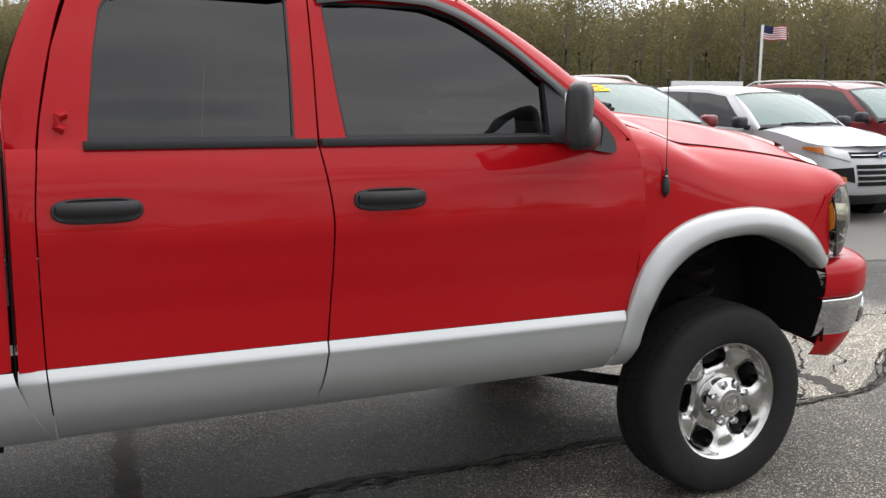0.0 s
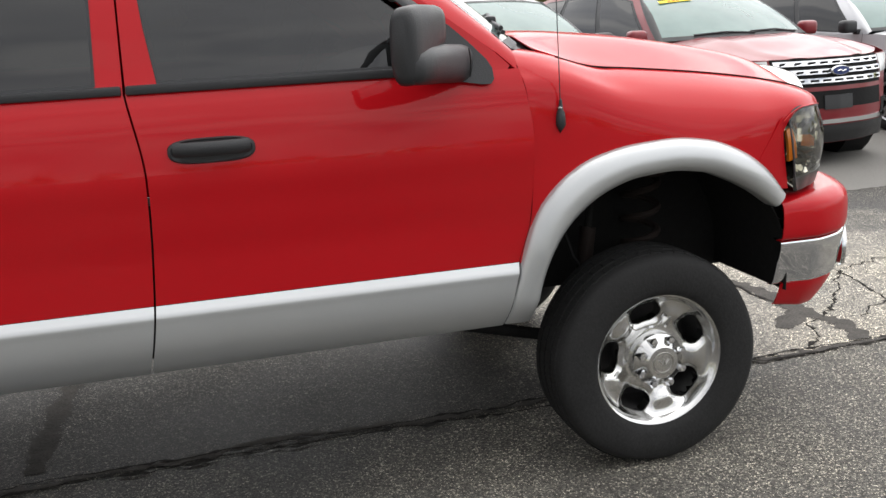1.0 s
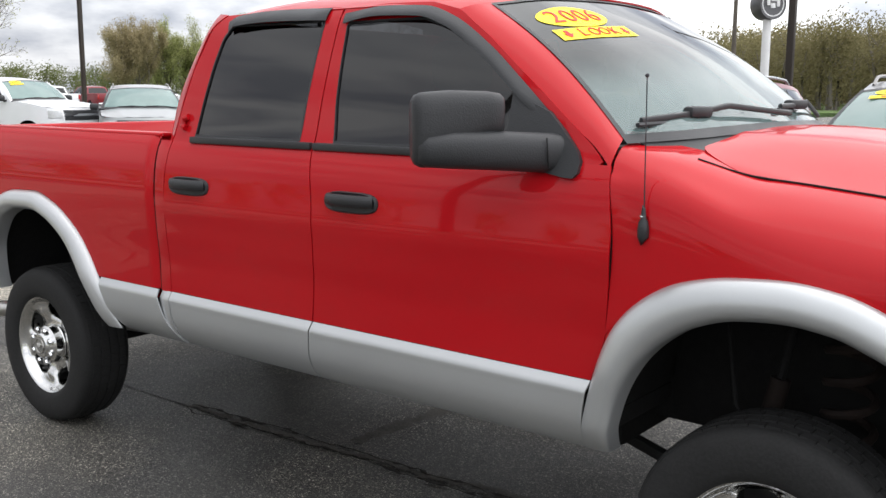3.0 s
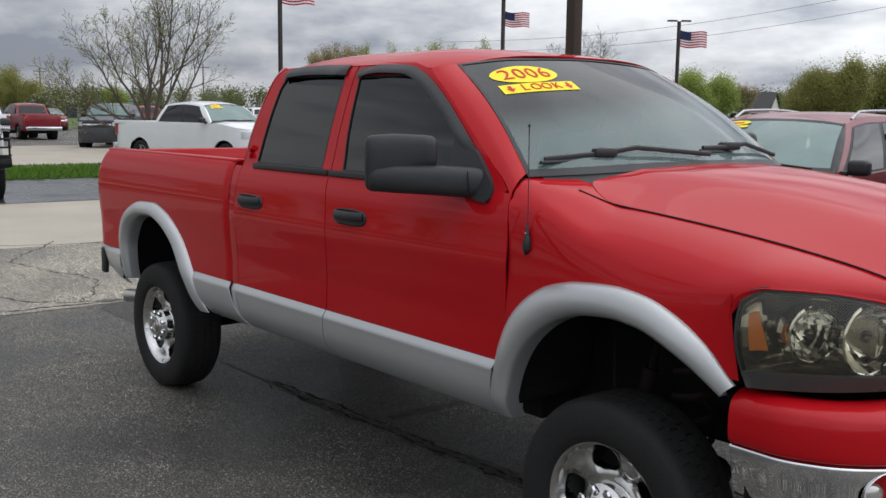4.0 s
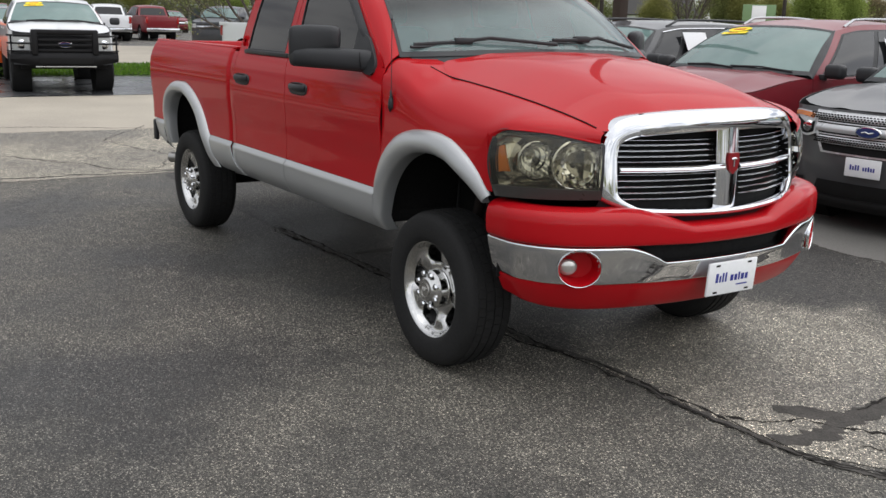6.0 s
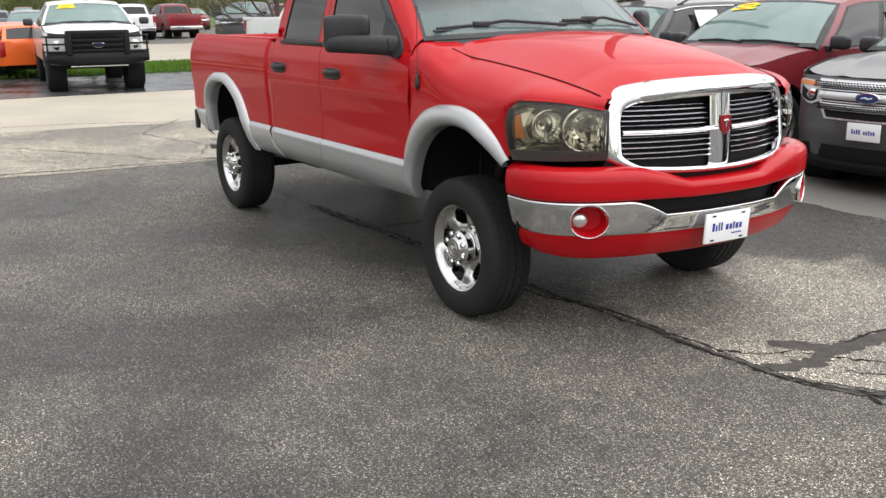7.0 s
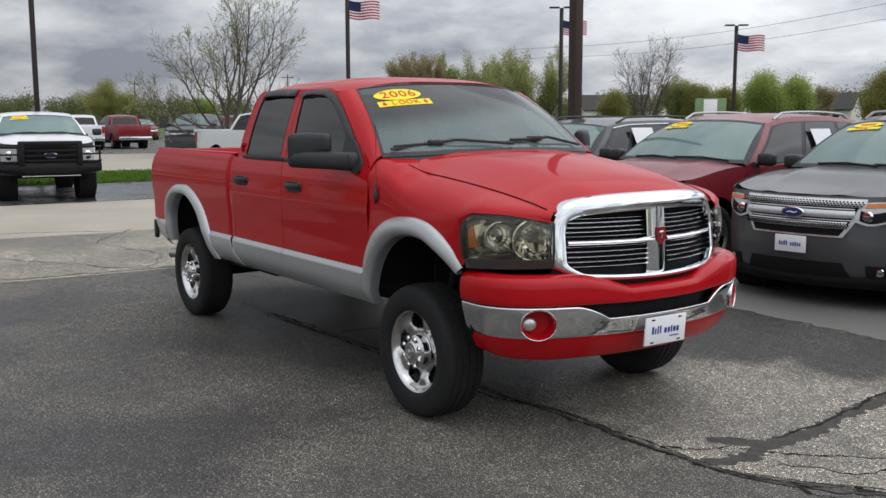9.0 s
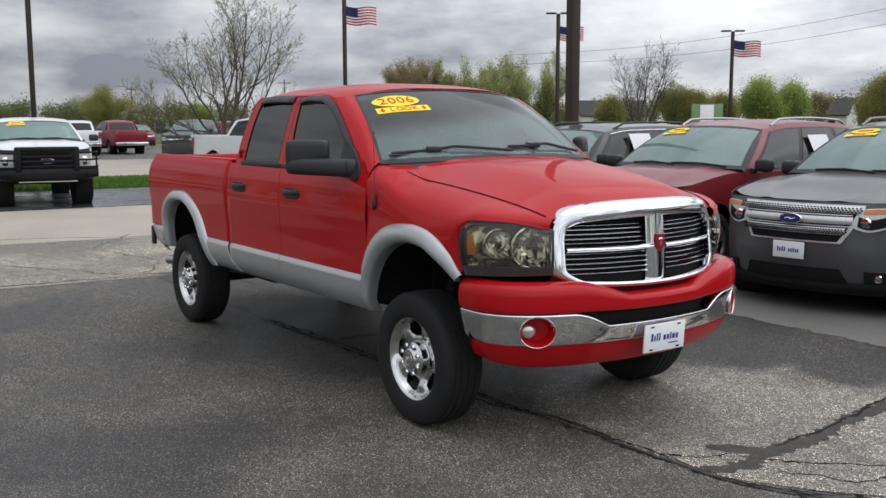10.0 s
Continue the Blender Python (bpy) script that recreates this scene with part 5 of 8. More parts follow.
def build_bumper(truck):
    bumper = holed("front_bumper", sheet(lambda u, v: bump_prof(u, v, [(-0.045, 0.585), (-0.014, 0.592), (-0.004, 0.62), (0.005, 0.68), (0.012, 0.735), (0.006, 0.756), (-0.035, 0.764)], u_notch=True), 260, 40), CHROME, truck, "chrome front bumper bar", holes=[bump_at(u, 0.668, 0.004) for u in (0.187, 0.813)])
    part("bumper_top", sheet(lambda u, v: bump_prof(u, v, [(-0.02, 0.757), (0.010, 0.763), (0.017, 0.782), (0.018, 0.82), (0.016, 0.862), (0.004, 0.892), (-0.030, 0.912), (-0.075, 0.914), (-0.14, 0.904)], top=True), 110, 24, 0.004), RED, bumper, "red bumper top cover")
    part("bumper_valance", sheet(lambda u, v: bump_prof(u, v, [(-0.135, 0.452), (-0.105, 0.458), (-0.070, 0.50), (-0.034, 0.56), (-0.024, 0.590)], inset=0.012), 90, 14, 0.004), RED, bumper, "red lower valance")
    part("intake", sheet(lambda u, v: bump_at(0.30 + 0.40 * u, 0.66 + 0.11 * v, -0.055), 40, 4, 0.004), DARK, bumper, "black slot in the bumper")
    # hook covers and plate
    plate = part("dealer_plate", box(-0.006, 0.006, -0.152, 0.152, -0.076, 0.076, 0.004), PAPER, bumper, "white dealer plate with dark bars")
    plate.matrix_basis = pose(1.055, -0.030, 0.588, 0, 4, -1)
    for y0, y1, z0, z1 in ((-0.105, -0.09, -0.016, 0.026), (-0.082, -0.072, -0.016, 0.014), (-0.064, -0.054, -0.016, 0.026), (-0.046, -0.036, -0.016, 0.026), (-0.012, 0.006, -0.016, 0.012), (0.014, 0.030, -0.016, 0.012), (0.038, 0.048, -0.016, 0.020), (0.056, 0.074, -0.016, 0.012), (0.082, 0.098, -0.016, 0.012), (0.03, 0.10, -0.040, -0.034)):
        part("plate_mark", box(0.0055, 0.0075, y0, y1, z0, z1), BLUE, plate)
    for y, z in ((-0.10, 0.062), (0.10, 0.062), (-0.10, -0.062), (0.10, -0.062)):
        part("plate_slot", box(0.0055, 0.008, y - 0.012, y + 0.012, z - 0.004, z + 0.004), DARK, plate)
    for s in (-1, 1):
        u = 0.187 if s < 0 else 0.813
        c = bump_at(u, 0.668, 0.010)
        d = bump_at(u, 0.668, 0.10) - c
        turn = Matrix.Translation(c) @ Matrix.Rotation(math.atan2(d.y, d.x), 4, "Z") @ Matrix.Rotation(math.pi / 2, 4, "Z") @ Matrix.Diagonal((1, 1, 0.86, 1))
        bm = lathe([(0.096, 0.008), (0.095, -0.001), (0.093, -0.003), (0.091, -0.002), (0.088, 0.012)], 40)
        fog = part("fog_lamp", moved(bm, turn), CHROME, bumper, "round fog lamp in a red recess")
        bm = lathe([(0.090, 0.002), (0.085, 0.012), (0.078, 0.050), (0.066, 0.075), (0.001, 0.080)], 36)
        part("recess", moved(bm, turn), RED, fog)
        bm = bmesh.new()
        bmesh.ops.create_uvsphere(bm, u_segments=24, v_segments=12, radius=0.042)
        for v in bm.verts:
            v.co.y *= 0.45
        part("bulb_lens", moved(bm, turn @ Matrix.Translation((0.044 * s, 0.046, -0.004))), mat_cache("fog_glass", (0.55, 0.55, 0.52), 0.12, 0.7), fog, "clear fog lens")


def bump_prof(u, v, prof, top=False, inset=0.0, u_notch=False):
    k = v * (len(prof) - 1)
    o, z = CR(prof, k)
    uu = inset + (1 - 2 * inset) * u
    if inset:
        o *= 1 - 0.65 * abs(2 * u - 1) ** 4
        z = 0.59 - (0.59 - z) * (1 - 0.36 * abs(2 * u - 1) ** 5)
    # the ends draw in toward the bottom
    o -= 0.03 * max(0, (0.80 - z) / 0.24) * max(0, (abs(2 * uu - 1) - 0.55) / 0.45) ** 1.5
    mid = max(0.0, 1 - abs(uu - 0.5) / 0.24)
    mid = mid * mid * (3 - 2 * mid)
    if u_notch:
        z -= 0.075 * min(1, mid * 3.5) * max(0, (z - 0.585) / 0.175)
    if top:
        z -= 0.088 * min(1, mid * 1.6) * max(0, (z - 0.75) / 0.19)
        o += 0.01 * mid
    return bump_at(uu, z, o)


pickup = build_pickup()

# windscreen stickers
def on_glass(u, v, tilt=0.0):
    """Maps flat sticker places (x, y, height) onto the curved windscreen."""
    wu = (ws_point(u + 0.02, v) - ws_point(u - 0.02, v)).length / 0.04
    wv = (ws_point(u, v + 0.02) - ws_point(u, v - 0.02)).length / 0.04
    return lambda p: ws_point(u + (p[0] - tilt * p[1]) / wu, v + (p[1] + tilt * p[0]) / wv, 0.0025 + p[2])


def flat_patch(half_w, half_h, round_end):
    bm = bmesh.new()
    if round_end:
        rows = [[bm.verts.new((half_w * f * math.cos(2 * math.pi * k / 40), half_h * f * math.sin(2 * math.pi * k / 40), 0)) for k in range(40)] for f in (0.02, 0.3, 0.6, 0.85, 1.0)]
        for a, b in zip(rows, rows[1:]):
            for k in range(40):
                bm.faces.new((a[k], a[(k + 1) % 40], b[(k + 1) % 40], b[k]))
        bm.faces.new(rows[0])
    else:
        add_grid(bm, lambda u, v: ((2 * u - 1) * half_w, (2 * v - 1) * half_h, 0), 16, 3)
    return bm


def lay(bm, place, h=0.0):
    for v in bm.verts:
        v.co = place((v.co.x, v.co.y, v.co.z + h))
    return bm


def letter_row(text, size, step, place, parent, name):
    for k, ch in enumerate(text):
        bm = moved(letters(ch, size), pose((k - (len(text) - 1) / 2) * step, 0, 0, -90, 0, 0))
        for v in bm.verts:
            v.co.z = max(-0.0006, min(0.0006, v.co.z))
        part(name, lay(bm, place, 0.0022), STICKER_RED, parent, smooth=False)


place = on_glass(0.172, 0.815, 0.03)
year_sticker = part("year_sticker", lay(flat_patch(0.165, 0.072, True), place), YELLOW, None, smooth=False)
tagged(year_sticker, "yellow oval windscreen sticker reading 2006", "sticker")
letter_row("2006", 0.115, 0.064, place, year_sticker, "digit")
place = on_glass(0.182, 0.672, 0.03)
look_sticker = part("look_sticker", lay(flat_patch(0.185, 0.034, False), place), YELLOW, None, smooth=False)
tagged(look_sticker, "yellow strip windscreen sticker reading LOOK with red arrows", "sticker")
letter_row("LOOK", 0.066, 0.054, place, look_sticker, "letter")
for x in (-0.145, 0.145):
    bm = bmesh.new()
    bm.faces.new([bm.verts.new((x + a, b, 0)) for a, b in ((-0.008, 0.022), (0.008, 0.022), (0.008, 0.0), (0.020, 0.0), (0, -0.024), (-0.020, 0.0), (-0.008, 0.0))])
    part("arrow", lay(bm, place, 0.002), STICKER_RED, look_sticker, smooth=False)

# ---- other vehicles ----
GREY_PAINT = mat("charcoal_paint", (0.062, 0.063, 0.066), 0.40, 0.1, 0.05, 2, 300, 0, 0.4, 0.05, rough_vary=0.03)
SILVER_GREY = mat("silver_grey_paint", (0.30, 0.31, 0.31), 0.35, 0.5, 0.05, 2, 300, 0, 0.6, 0.05, rough_vary=0.03)
MAROON = mat("ruby_paint", (0.18, 0.008, 0.016), 0.4, 0.1, 0.05, 2, 300, 0, 0.4, 0.05, rough_vary=0.03)
RUBY = mat("ruby_red_paint", (0.19, 0.008, 0.014), 0.4, 0.1, 0.05, 2, 300, 0, 0.45, 0.05, rough_vary=0.03)
NAVY = mat("black_paint", (0.020, 0.021, 0.024), 0.35, 0.2, 0.05, 2, 300, 0, 0.6, 0.05, rough_vary=0.03)
ORANGE = mat("orange_paint", (0.80, 0.13, 0.02), 0.4, 0, 0.05, 2, 300, 0, 0.8, 0.05)
GRAPHITE = mat("graphite_paint", (0.050, 0.053, 0.060), 0.4, 0.2, 0.05, 2, 300, 0, 0.4, 0.05)
BLUEGREY = mat("blue_grey_paint", (0.09, 0.11, 0.13), 0.35, 0.4, 0.05, 2, 300, 0, 1.0, 0.05)
LAMPGLASS = mat("clear_lamp", (0.52, 0.53, 0.53), 0.15, 0.15, 0.2, 30, 120, coat=0.8)
# teal haze: reflected sky put into the glass colour
CAR_GLASS = glass("car_windscreen_glass", (0.40, 0.50, 0.48), haze=0.36, haze_color=(0.36, 0.56, 0.52), ior=1.7)
SATIN = mat("satin_silver", (0.62, 0.63, 0.64), 0.30, 0.35, 0.05, 4, 90)
RAIL = mat("rail_bronze", (0.20, 0.19, 0.18), 0.35, 0.8, 0.06)
ALLOY = mat("alloy_rim", (0.40, 0.41, 0.42), 0.3, 0.9, 0.06)
OVAL_BLUE = mat("oval_blue", (0.02, 0.04, 0.16), 0.3, 0.1, 0.05, coat=0.6)


def small_wheel(parent, d, y, r, rim_mat, detail=True):
    e = new("wheel")
    e.parent = parent
    s = -1 if y < 0 else 1
    e.matrix_basis = pose(-d, y, r, 0, 0, 0 if s < 0 else 180)
    part("tyre", lathe([(r * 0.66, 0.0), (r * 0.72, -0.012), (r * 0.88, -0.014), (r * 0.97, 0.008), (r, 0.04), (r, 0.19), (r * 0.95, 0.215), (r * 0.66, 0.21)], 40 if detail else 24), TYRE, e)
    bm = bmesh.new()
    add_lathe(bm, [(r * 0.68, 0.002), (r * 0.66, -0.006), (r * 0.62, 0.004), (r * 0.60, 0.03)], 40 if detail else 20)
    add_lathe(bm, [(r * 0.17, 0.03), (r * 0.16, 0.008), (0.001, 0.004)], 16)
    for k in range(5):
        for off in (-0.13, 0.13):
            a = 2 * math.pi * k / 5 + off
            m = Matrix.Rotation(a, 4, "Y")
            add_box(bm, -r * 0.045, r * 0.045, 0.006, 0.035, r * 0.12, r * 0.63, 0.0, m=m)
    part("rim", bm, rim_mat, e)
    part("brake_disc", lathe([(r * 0.62, 0.05), (0.001, 0.05)], 24), DARK, e)


def front_face(spec):
    """Plan of the nose, left to right, as a function of t in -1..1 (y) giving how far back it lies."""
    return curve([(0, 0.0), (0.30 * spec["w"], 0.03), (0.60 * spec["w"], 0.13), (0.80 * spec["w"], 0.27), (0.92 * spec["w"], 0.43), (0.985 * spec["w"], 0.62), (spec["w"], 0.85)])


def car(name, label, category, m, paint, spec, face=None, group="", detail=True):
    """A car built round its nose: x forward from the front bumper, y to its left, z up."""
    L, w, H, belt, hood0, hood1 = spec["L"], spec["w"], spec["H"], spec["belt"], spec["hood0"], spec["hood1"]
    cowl, roof0, roof1 = spec["cowl"], spec["roof0"], spec["roof1"]
    r, ax0, ax1 = spec["r"], spec["ax0"], spec["ax1"]
    cab_end = spec.get("cab_end", L - 0.10)
    root = thing(name, label, category, m, group)
    nose = front_face(spec)
    half = curve([(0.0, 0.3 * w), (0.03, 0.45 * w), (0.13, 0.60 * w), (0.27, 0.80 * w), (0.43, 0.92 * w), (0.62, 0.985 * w), (0.85, w), (L - 0.7, w), (L - 0.25, w * 0.965), (L, w * 0.86)])
    top_edge = curve([(0.0, hood0 - 0.05), (0.3, hood0), (cowl, hood1 - 0.03), (cowl + 0.4, belt), (L - 0.3, belt + spec.get("rise", 0.06)), (L, belt)])
    bulge = curve([(0.25, 0.94), (0.40, 0.975), (0.62, 1.0), (0.85, 0.998), (belt - 0.04, 0.985), (belt + 0.1, 0.965)])
    sill = spec.get("sill", 0.34)
    nseg = 90 if detail else 44

    def arch(d):
        z = sill - 0.05 * max(0, (0.6 - d) / 0.6)
        for ax in (ax0, ax1):
            q = (r + 0.085) ** 2 - (d - ax) ** 2
            if q > 0:
                z = max(z, r + q ** 0.5)
        return z
    for s in (-1, 1):
        def side(u, v):
            d = 0.43 + (L - 0.43) * u
            lo, hi = arch(d), top_edge(d)
            z = lo + (hi - lo) * v
            return Vector((-d, s * half(d) * bulge(z), z))
        part("body_side", sheet(side, nseg, 14 if detail else 8, 0.004), paint, root)
        if spec.get("clad"):
            def clad(u, v):
                d = ax0 + r + 0.11 + (ax1 - ax0 - 2 * r - 0.22) * u
                lo = arch(d)
                z = lo + (0.13 if lo < sill + 0.01 else 0.05) * v
                return Vector((-d, s * (half(d) * bulge(z) + 0.012), z))
            part("sill_cladding", sheet(clad, nseg, 3, 0.006), BLACK, root, "black plastic cladding")
        for ax in (ax0, ax1):
            small_wheel(root, ax, s * (w - 0.03), r, spec.get("rim", ALLOY), detail)
            bm = lathe([(r + 0.09, 0.02), (r + 0.09, 0.35), (0.01, 0.35)], 28)
            moved(bm, pose(-ax, s * (w - 0.04), r, 0, 0, 0 if s < 0 else 180))
            part("wheel_well", bm, DARK, root)
        # door seams and handles
        if detail:
            for dd in spec.get("seams", ()):
                bm = bmesh.new()
                add_grid(bm, lambda u, v: (-(dd + 0.006 * u), s * (half(dd) * bulge(sill + (belt - sill) * v) + 0.0015), sill + 0.06 + (belt - sill - 0.04) * v), 1, 12)
                part("door_seam", bm, DARK, root)
            for dd in spec.get("handles", ()):
                part("door_handle", box(-dd - 0.10, -dd + 0.10, s * w * 0.985 - 0.012, s * w * 0.985 + 0.022, belt - 0.12, belt - 0.085, 0.012), paint, root)
        # mirror
        mx, my = -(cowl + 0.30), w + spec.get("mirror_out", 0.10)
        bm = box(mx - 0.07, mx + 0.08, s * my - 0.10, s * my + 0.10, belt + 0.02, belt + 0.17, 0.045, 3)
        mir = part("door_mirror", bm, spec.get("mirror", paint), root)
        part("mirror_arm", box(mx - 0.02, mx + 0.05, s * (w - 0.06) - 0.06, s * (w - 0.06) + 0.06, belt, belt + 0.06, 0.01), BLACK, mir)
    # nose
    def fascia(y, z, off=0.0):
        t = (z - 0.22) / (hood0 - 0.22)
        lean = FACE_LEAN(t) * spec.get("lean", 1.0) * (1 - min(1, max(0, (abs(y) / w - 0.64) / 0.27)))
        tilt = math.atan((nose(abs(y) + 0.01) - nose(max(abs(y) - 0.01, 0))) / 0.02)
        return Vector((-(nose(abs(y)) + lean) + off * math.cos(tilt), y + math.copysign(off * math.sin(tilt), y), z))
    FACE_LEAN = curve([(0.0, 0.10), (0.18, 0.02), (0.40, 0.0), (0.60, 0.015), (0.85, 0.045), (1.0, 0.10)])

    low = spec.get("face_low", 0.22)

    def nose_sheet(u, v):
        y = (2 * u - 1) * half(0.445)
        z = low + (min(hood0 + 0.01, top_edge(0.44)) - low) * v if abs(u - 0.5) > 0.46 else low + (hood0 + 0.01 - low) * v
        p = fascia(y, z)
        p.y *= 1 + (bulge(z) - 1) * abs(2 * u - 1) ** 4
        return p
    part("front_bumper", sheet(nose_sheet, 50 if detail else 24, 20 if detail else 10, 0.004), spec.get("fascia", paint), root)

    def bonnet(u, v):
        yy = 2 * v - 1
        d0 = nose(abs(yy) * w * 0.93) + 0.085
        d = d0 + (cowl + 0.05 - d0) * u
        hw = half(d) * 0.95
        z = top_edge(d) + (HOODC(u) - top_edge(d) + 0.0) * (1 - abs(yy) ** 2.6) + 0.012 * math.exp(-((abs(yy) - 0.55) / 0.08) ** 2)
        return Vector((-d, yy * hw, z))
    HOODC = curve([(0.0, hood0 + 0.02), (0.25, hood0 + 0.07), (0.7, hood1 + 0.01), (1.0, hood1 + 0.03)])
    part("hood", sheet(bonnet, 20, 28, 0.004), paint, root)
    # greenhouse
    rw0, rw1 = spec.get("roof_w", 0.70) * w, w * 0.955
    zr = curve([(roof0, H - 0.085), (roof0 + 0.55, H - 0.01), ((roof0 + roof1) / 2, H), (roof1 - 0.3, H - 0.035), (roof1, H - 0.075)])

    def edge_low(d):
        return Vector((-d, rw1 * half(d) / w, top_edge(d)))

    def edge_high(d):
        return Vector((-d, rw0, zr(d) - 0.045))

    def roof(u, v):
        yy = 2 * v - 1
        d = roof0 - 0.06 * (1 - yy * yy) + (roof1 - roof0 + 0.06) * u
        d = min(max(d, roof0 - 0.06), roof1)
        return Vector((-d, yy * rw0, zr(d) - 0.045 * abs(yy) ** 2.5))
    part("roof", sheet(roof, 20, 16, 0.004), spec.get("roof_paint", paint), root)
    base = lambda v: Vector((-(cowl - 0.10 + 0.22 * abs(2 * v - 1) ** 2), (2 * v - 1) * w * 0.90, hood1 + 0.02 - 0.02 * abs(2 * v - 1)))
    head = lambda v: Vector((-(roof0 - 0.06 * (1 - (2 * v - 1) ** 2)), (2 * v - 1) * (rw0 - 0.015), zr(roof0) - 0.045 * abs(2 * v - 1) ** 2.5))

    def screen(u, v, off=0.0, lo=0.0, hi=1.0):
        t = lo + (hi - lo) * u
        p = base(v).lerp(head(v), t)
        return p + Vector((0.5, 0, 0.85)) * (0.035 * math.sin(math.pi * t) + off)
    part("windscreen", sheet(screen, 12, 20), CAR_GLASS, root, "greenish windscreen").visible_shadow = False
    bm = bmesh.new()
    add_grid(bm, lambda u, v: screen(u * 0.07, v, 0.003), 2, 20)
    add_grid(bm, lambda u, v: screen(0.95 + 0.05 * u, v, 0.003), 2, 20)
    part("screen_border", bm, BLACK, root)
    part("dashboard", sheet(lambda u, v: Vector((-(cowl - 0.05 + 0.7 * u), (2 * v - 1) * w * 0.86, belt - 0.03 - 0.06 * u)), 3, 6, 0.01), DARK, root)
    for y in (-0.38, 0.38):
        bm = bmesh.new()
        add_box(bm, -(roof0 + 0.45), -(roof0 + 0.25), y - 0.23, y + 0.23, 0.6, belt + 0.25, 0.06, 3)
        add_box(bm, -(roof0 + 0.43), -(roof0 + 0.32), y - 0.13, y + 0.13, belt + 0.25, belt + 0.42, 0.05, 3)
        part("seat", bm, mat_cache("seat_cloth", (0.05, 0.05, 0.05), 0.9), root)
    for y0 in (-0.55, 0.10):
        a, b = screen(0.06, y0 * 0.5 / 0.9 + 0.5 - 0.02, 0.012), screen(0.035, y0 * 0.5 / 0.9 + 0.86, 0.012)
        part("wiper", tube([a, a.lerp(b, 0.5) + Vector((0.01, 0, 0.02)), b], 0.011, 6), BLACK, root)
    back_d = cab_end
    for s in (-1, 1):
        def lo_pt(t):
            d = cowl + 0.12 + (back_d - cowl - 0.12) * t
            p = edge_low(d)
            p.y *= s
            return p

        def hi_pt(t):
            d = roof0 + (roof1 - roof0) * t
            p = edge_high(d)
            p.y *= s
            return p

        def house(t, k, off=0.0):
            a, b = lo_pt(t), hi_pt(t)
            p = a.lerp(b, k)
            p.y += s * (0.025 * math.sin(math.pi * k) + off)
            return p
        part("windscreen_pillar", sheet(lambda u, v: screen(v, 0.004 if s < 0 else 0.996, 0.002).lerp(house(0.0, v), u) + Vector((0.012, s * 0.010, 0.008)) * math.sin(math.pi * u), 4, 12, 0.004), spec.get("post", paint), root)
        part("side_frame", sheet(lambda u, v: house(u, v), 40, 6, 0.004), spec.get("pillar", paint), root)
        wa, wb = spec["windows"][0], spec["windows"][-1]
        part("window_border", sheet(lambda u, v: house(wa[0] - 0.018 + (wb[1] - wa[0] + 0.034) * u + (wa[2] * (1 - u) + wb[3] * u) * 0.85 * v, 0.04 + 0.86 * v, 0.003), 30, 6, 0.002), BLACK, root)
        for t0, t1, sk0, sk1 in spec["windows"]:
            def pane(u, v, t0=t0, t1=t1, sk0=sk0, sk1=sk1):
                k = 0.07 + 0.80 * v
                t = t0 + (t1 - t0) * u
                t += (sk0 * (1 - u) + sk1 * u) * (k - 0.07)
                return house(t, k, 0.007)
            part("window", sheet(pane, 10, 6, 0.002), spec.get("glass", TINT), root, "dark side window")
        if spec.get("trim"):
            for k in (0.035, 0.90):
                part("window_trim", tube([house(wa[0] - 0.02 + (wb[1] - wa[0] + 0.03) * j / 24 + (wa[2] * (1 - j / 24) + wb[3] * j / 24) * k, k, 0.008) for j in range(25)], 0.009, 6), spec["trim"], root, "chrome window trim")
        if spec.get("rails"):
            pts = [Vector((-(roof0 + 0.25 + (roof1 - roof0 - 0.45) * k / 10), s * (rw0 - 0.05), zr(roof0 + 0.25 + (roof1 - roof0 - 0.45) * k / 10) + (0.012 if 0 < k < 10 else -0.04))) for k in range(11)]
            part("roof_rail", tube(pts, 0.016, 8), spec["rails"], root, "roof rail")
        if spec.get("bed"):
            part("bed_rail", box(-L + 0.03, -cab_end - 0.02, s * (w * 0.93) - 0.05, s * (w * 0.93) + 0.05, belt - 0.06, belt + 0.045, 0.015), paint, root)
    # back
    def back(u, v):
        yy = (2 * u - 1)
        if v < 0.5:
            z = 0.35 + (belt - 0.35) * v / 0.5
            return Vector((-cab_end if spec.get("bed") else -L + 0.02 * (1 - yy * yy) * -1, yy * w * 0.87, z))
        t = (v - 0.5) / 0.5
        a, b = Vector((-back_d if spec.get("bed") else -L, yy * w * 0.87, belt)), Vector((-roof1, yy * rw0, zr(roof1) - 0.045 * abs(yy) ** 2.5))
        return a.lerp(b, t)
    part("rear_panel", sheet(back, 12, 14, 0.004), paint, root)
    def rwin(u, v):
        yy = (2 * u - 1) * 0.86
        a, b = Vector((-back_d if spec.get("bed") else -L, yy * w * 0.87, belt)), Vector((-roof1, yy * rw0, zr(roof1) - 0.045 * abs(yy) ** 2.5))
        return a.lerp(b, 0.12 + 0.72 * v) + Vector((-0.006, 0, 0.003))
    part("rear_window", sheet(rwin, 8, 6), TINT, root)
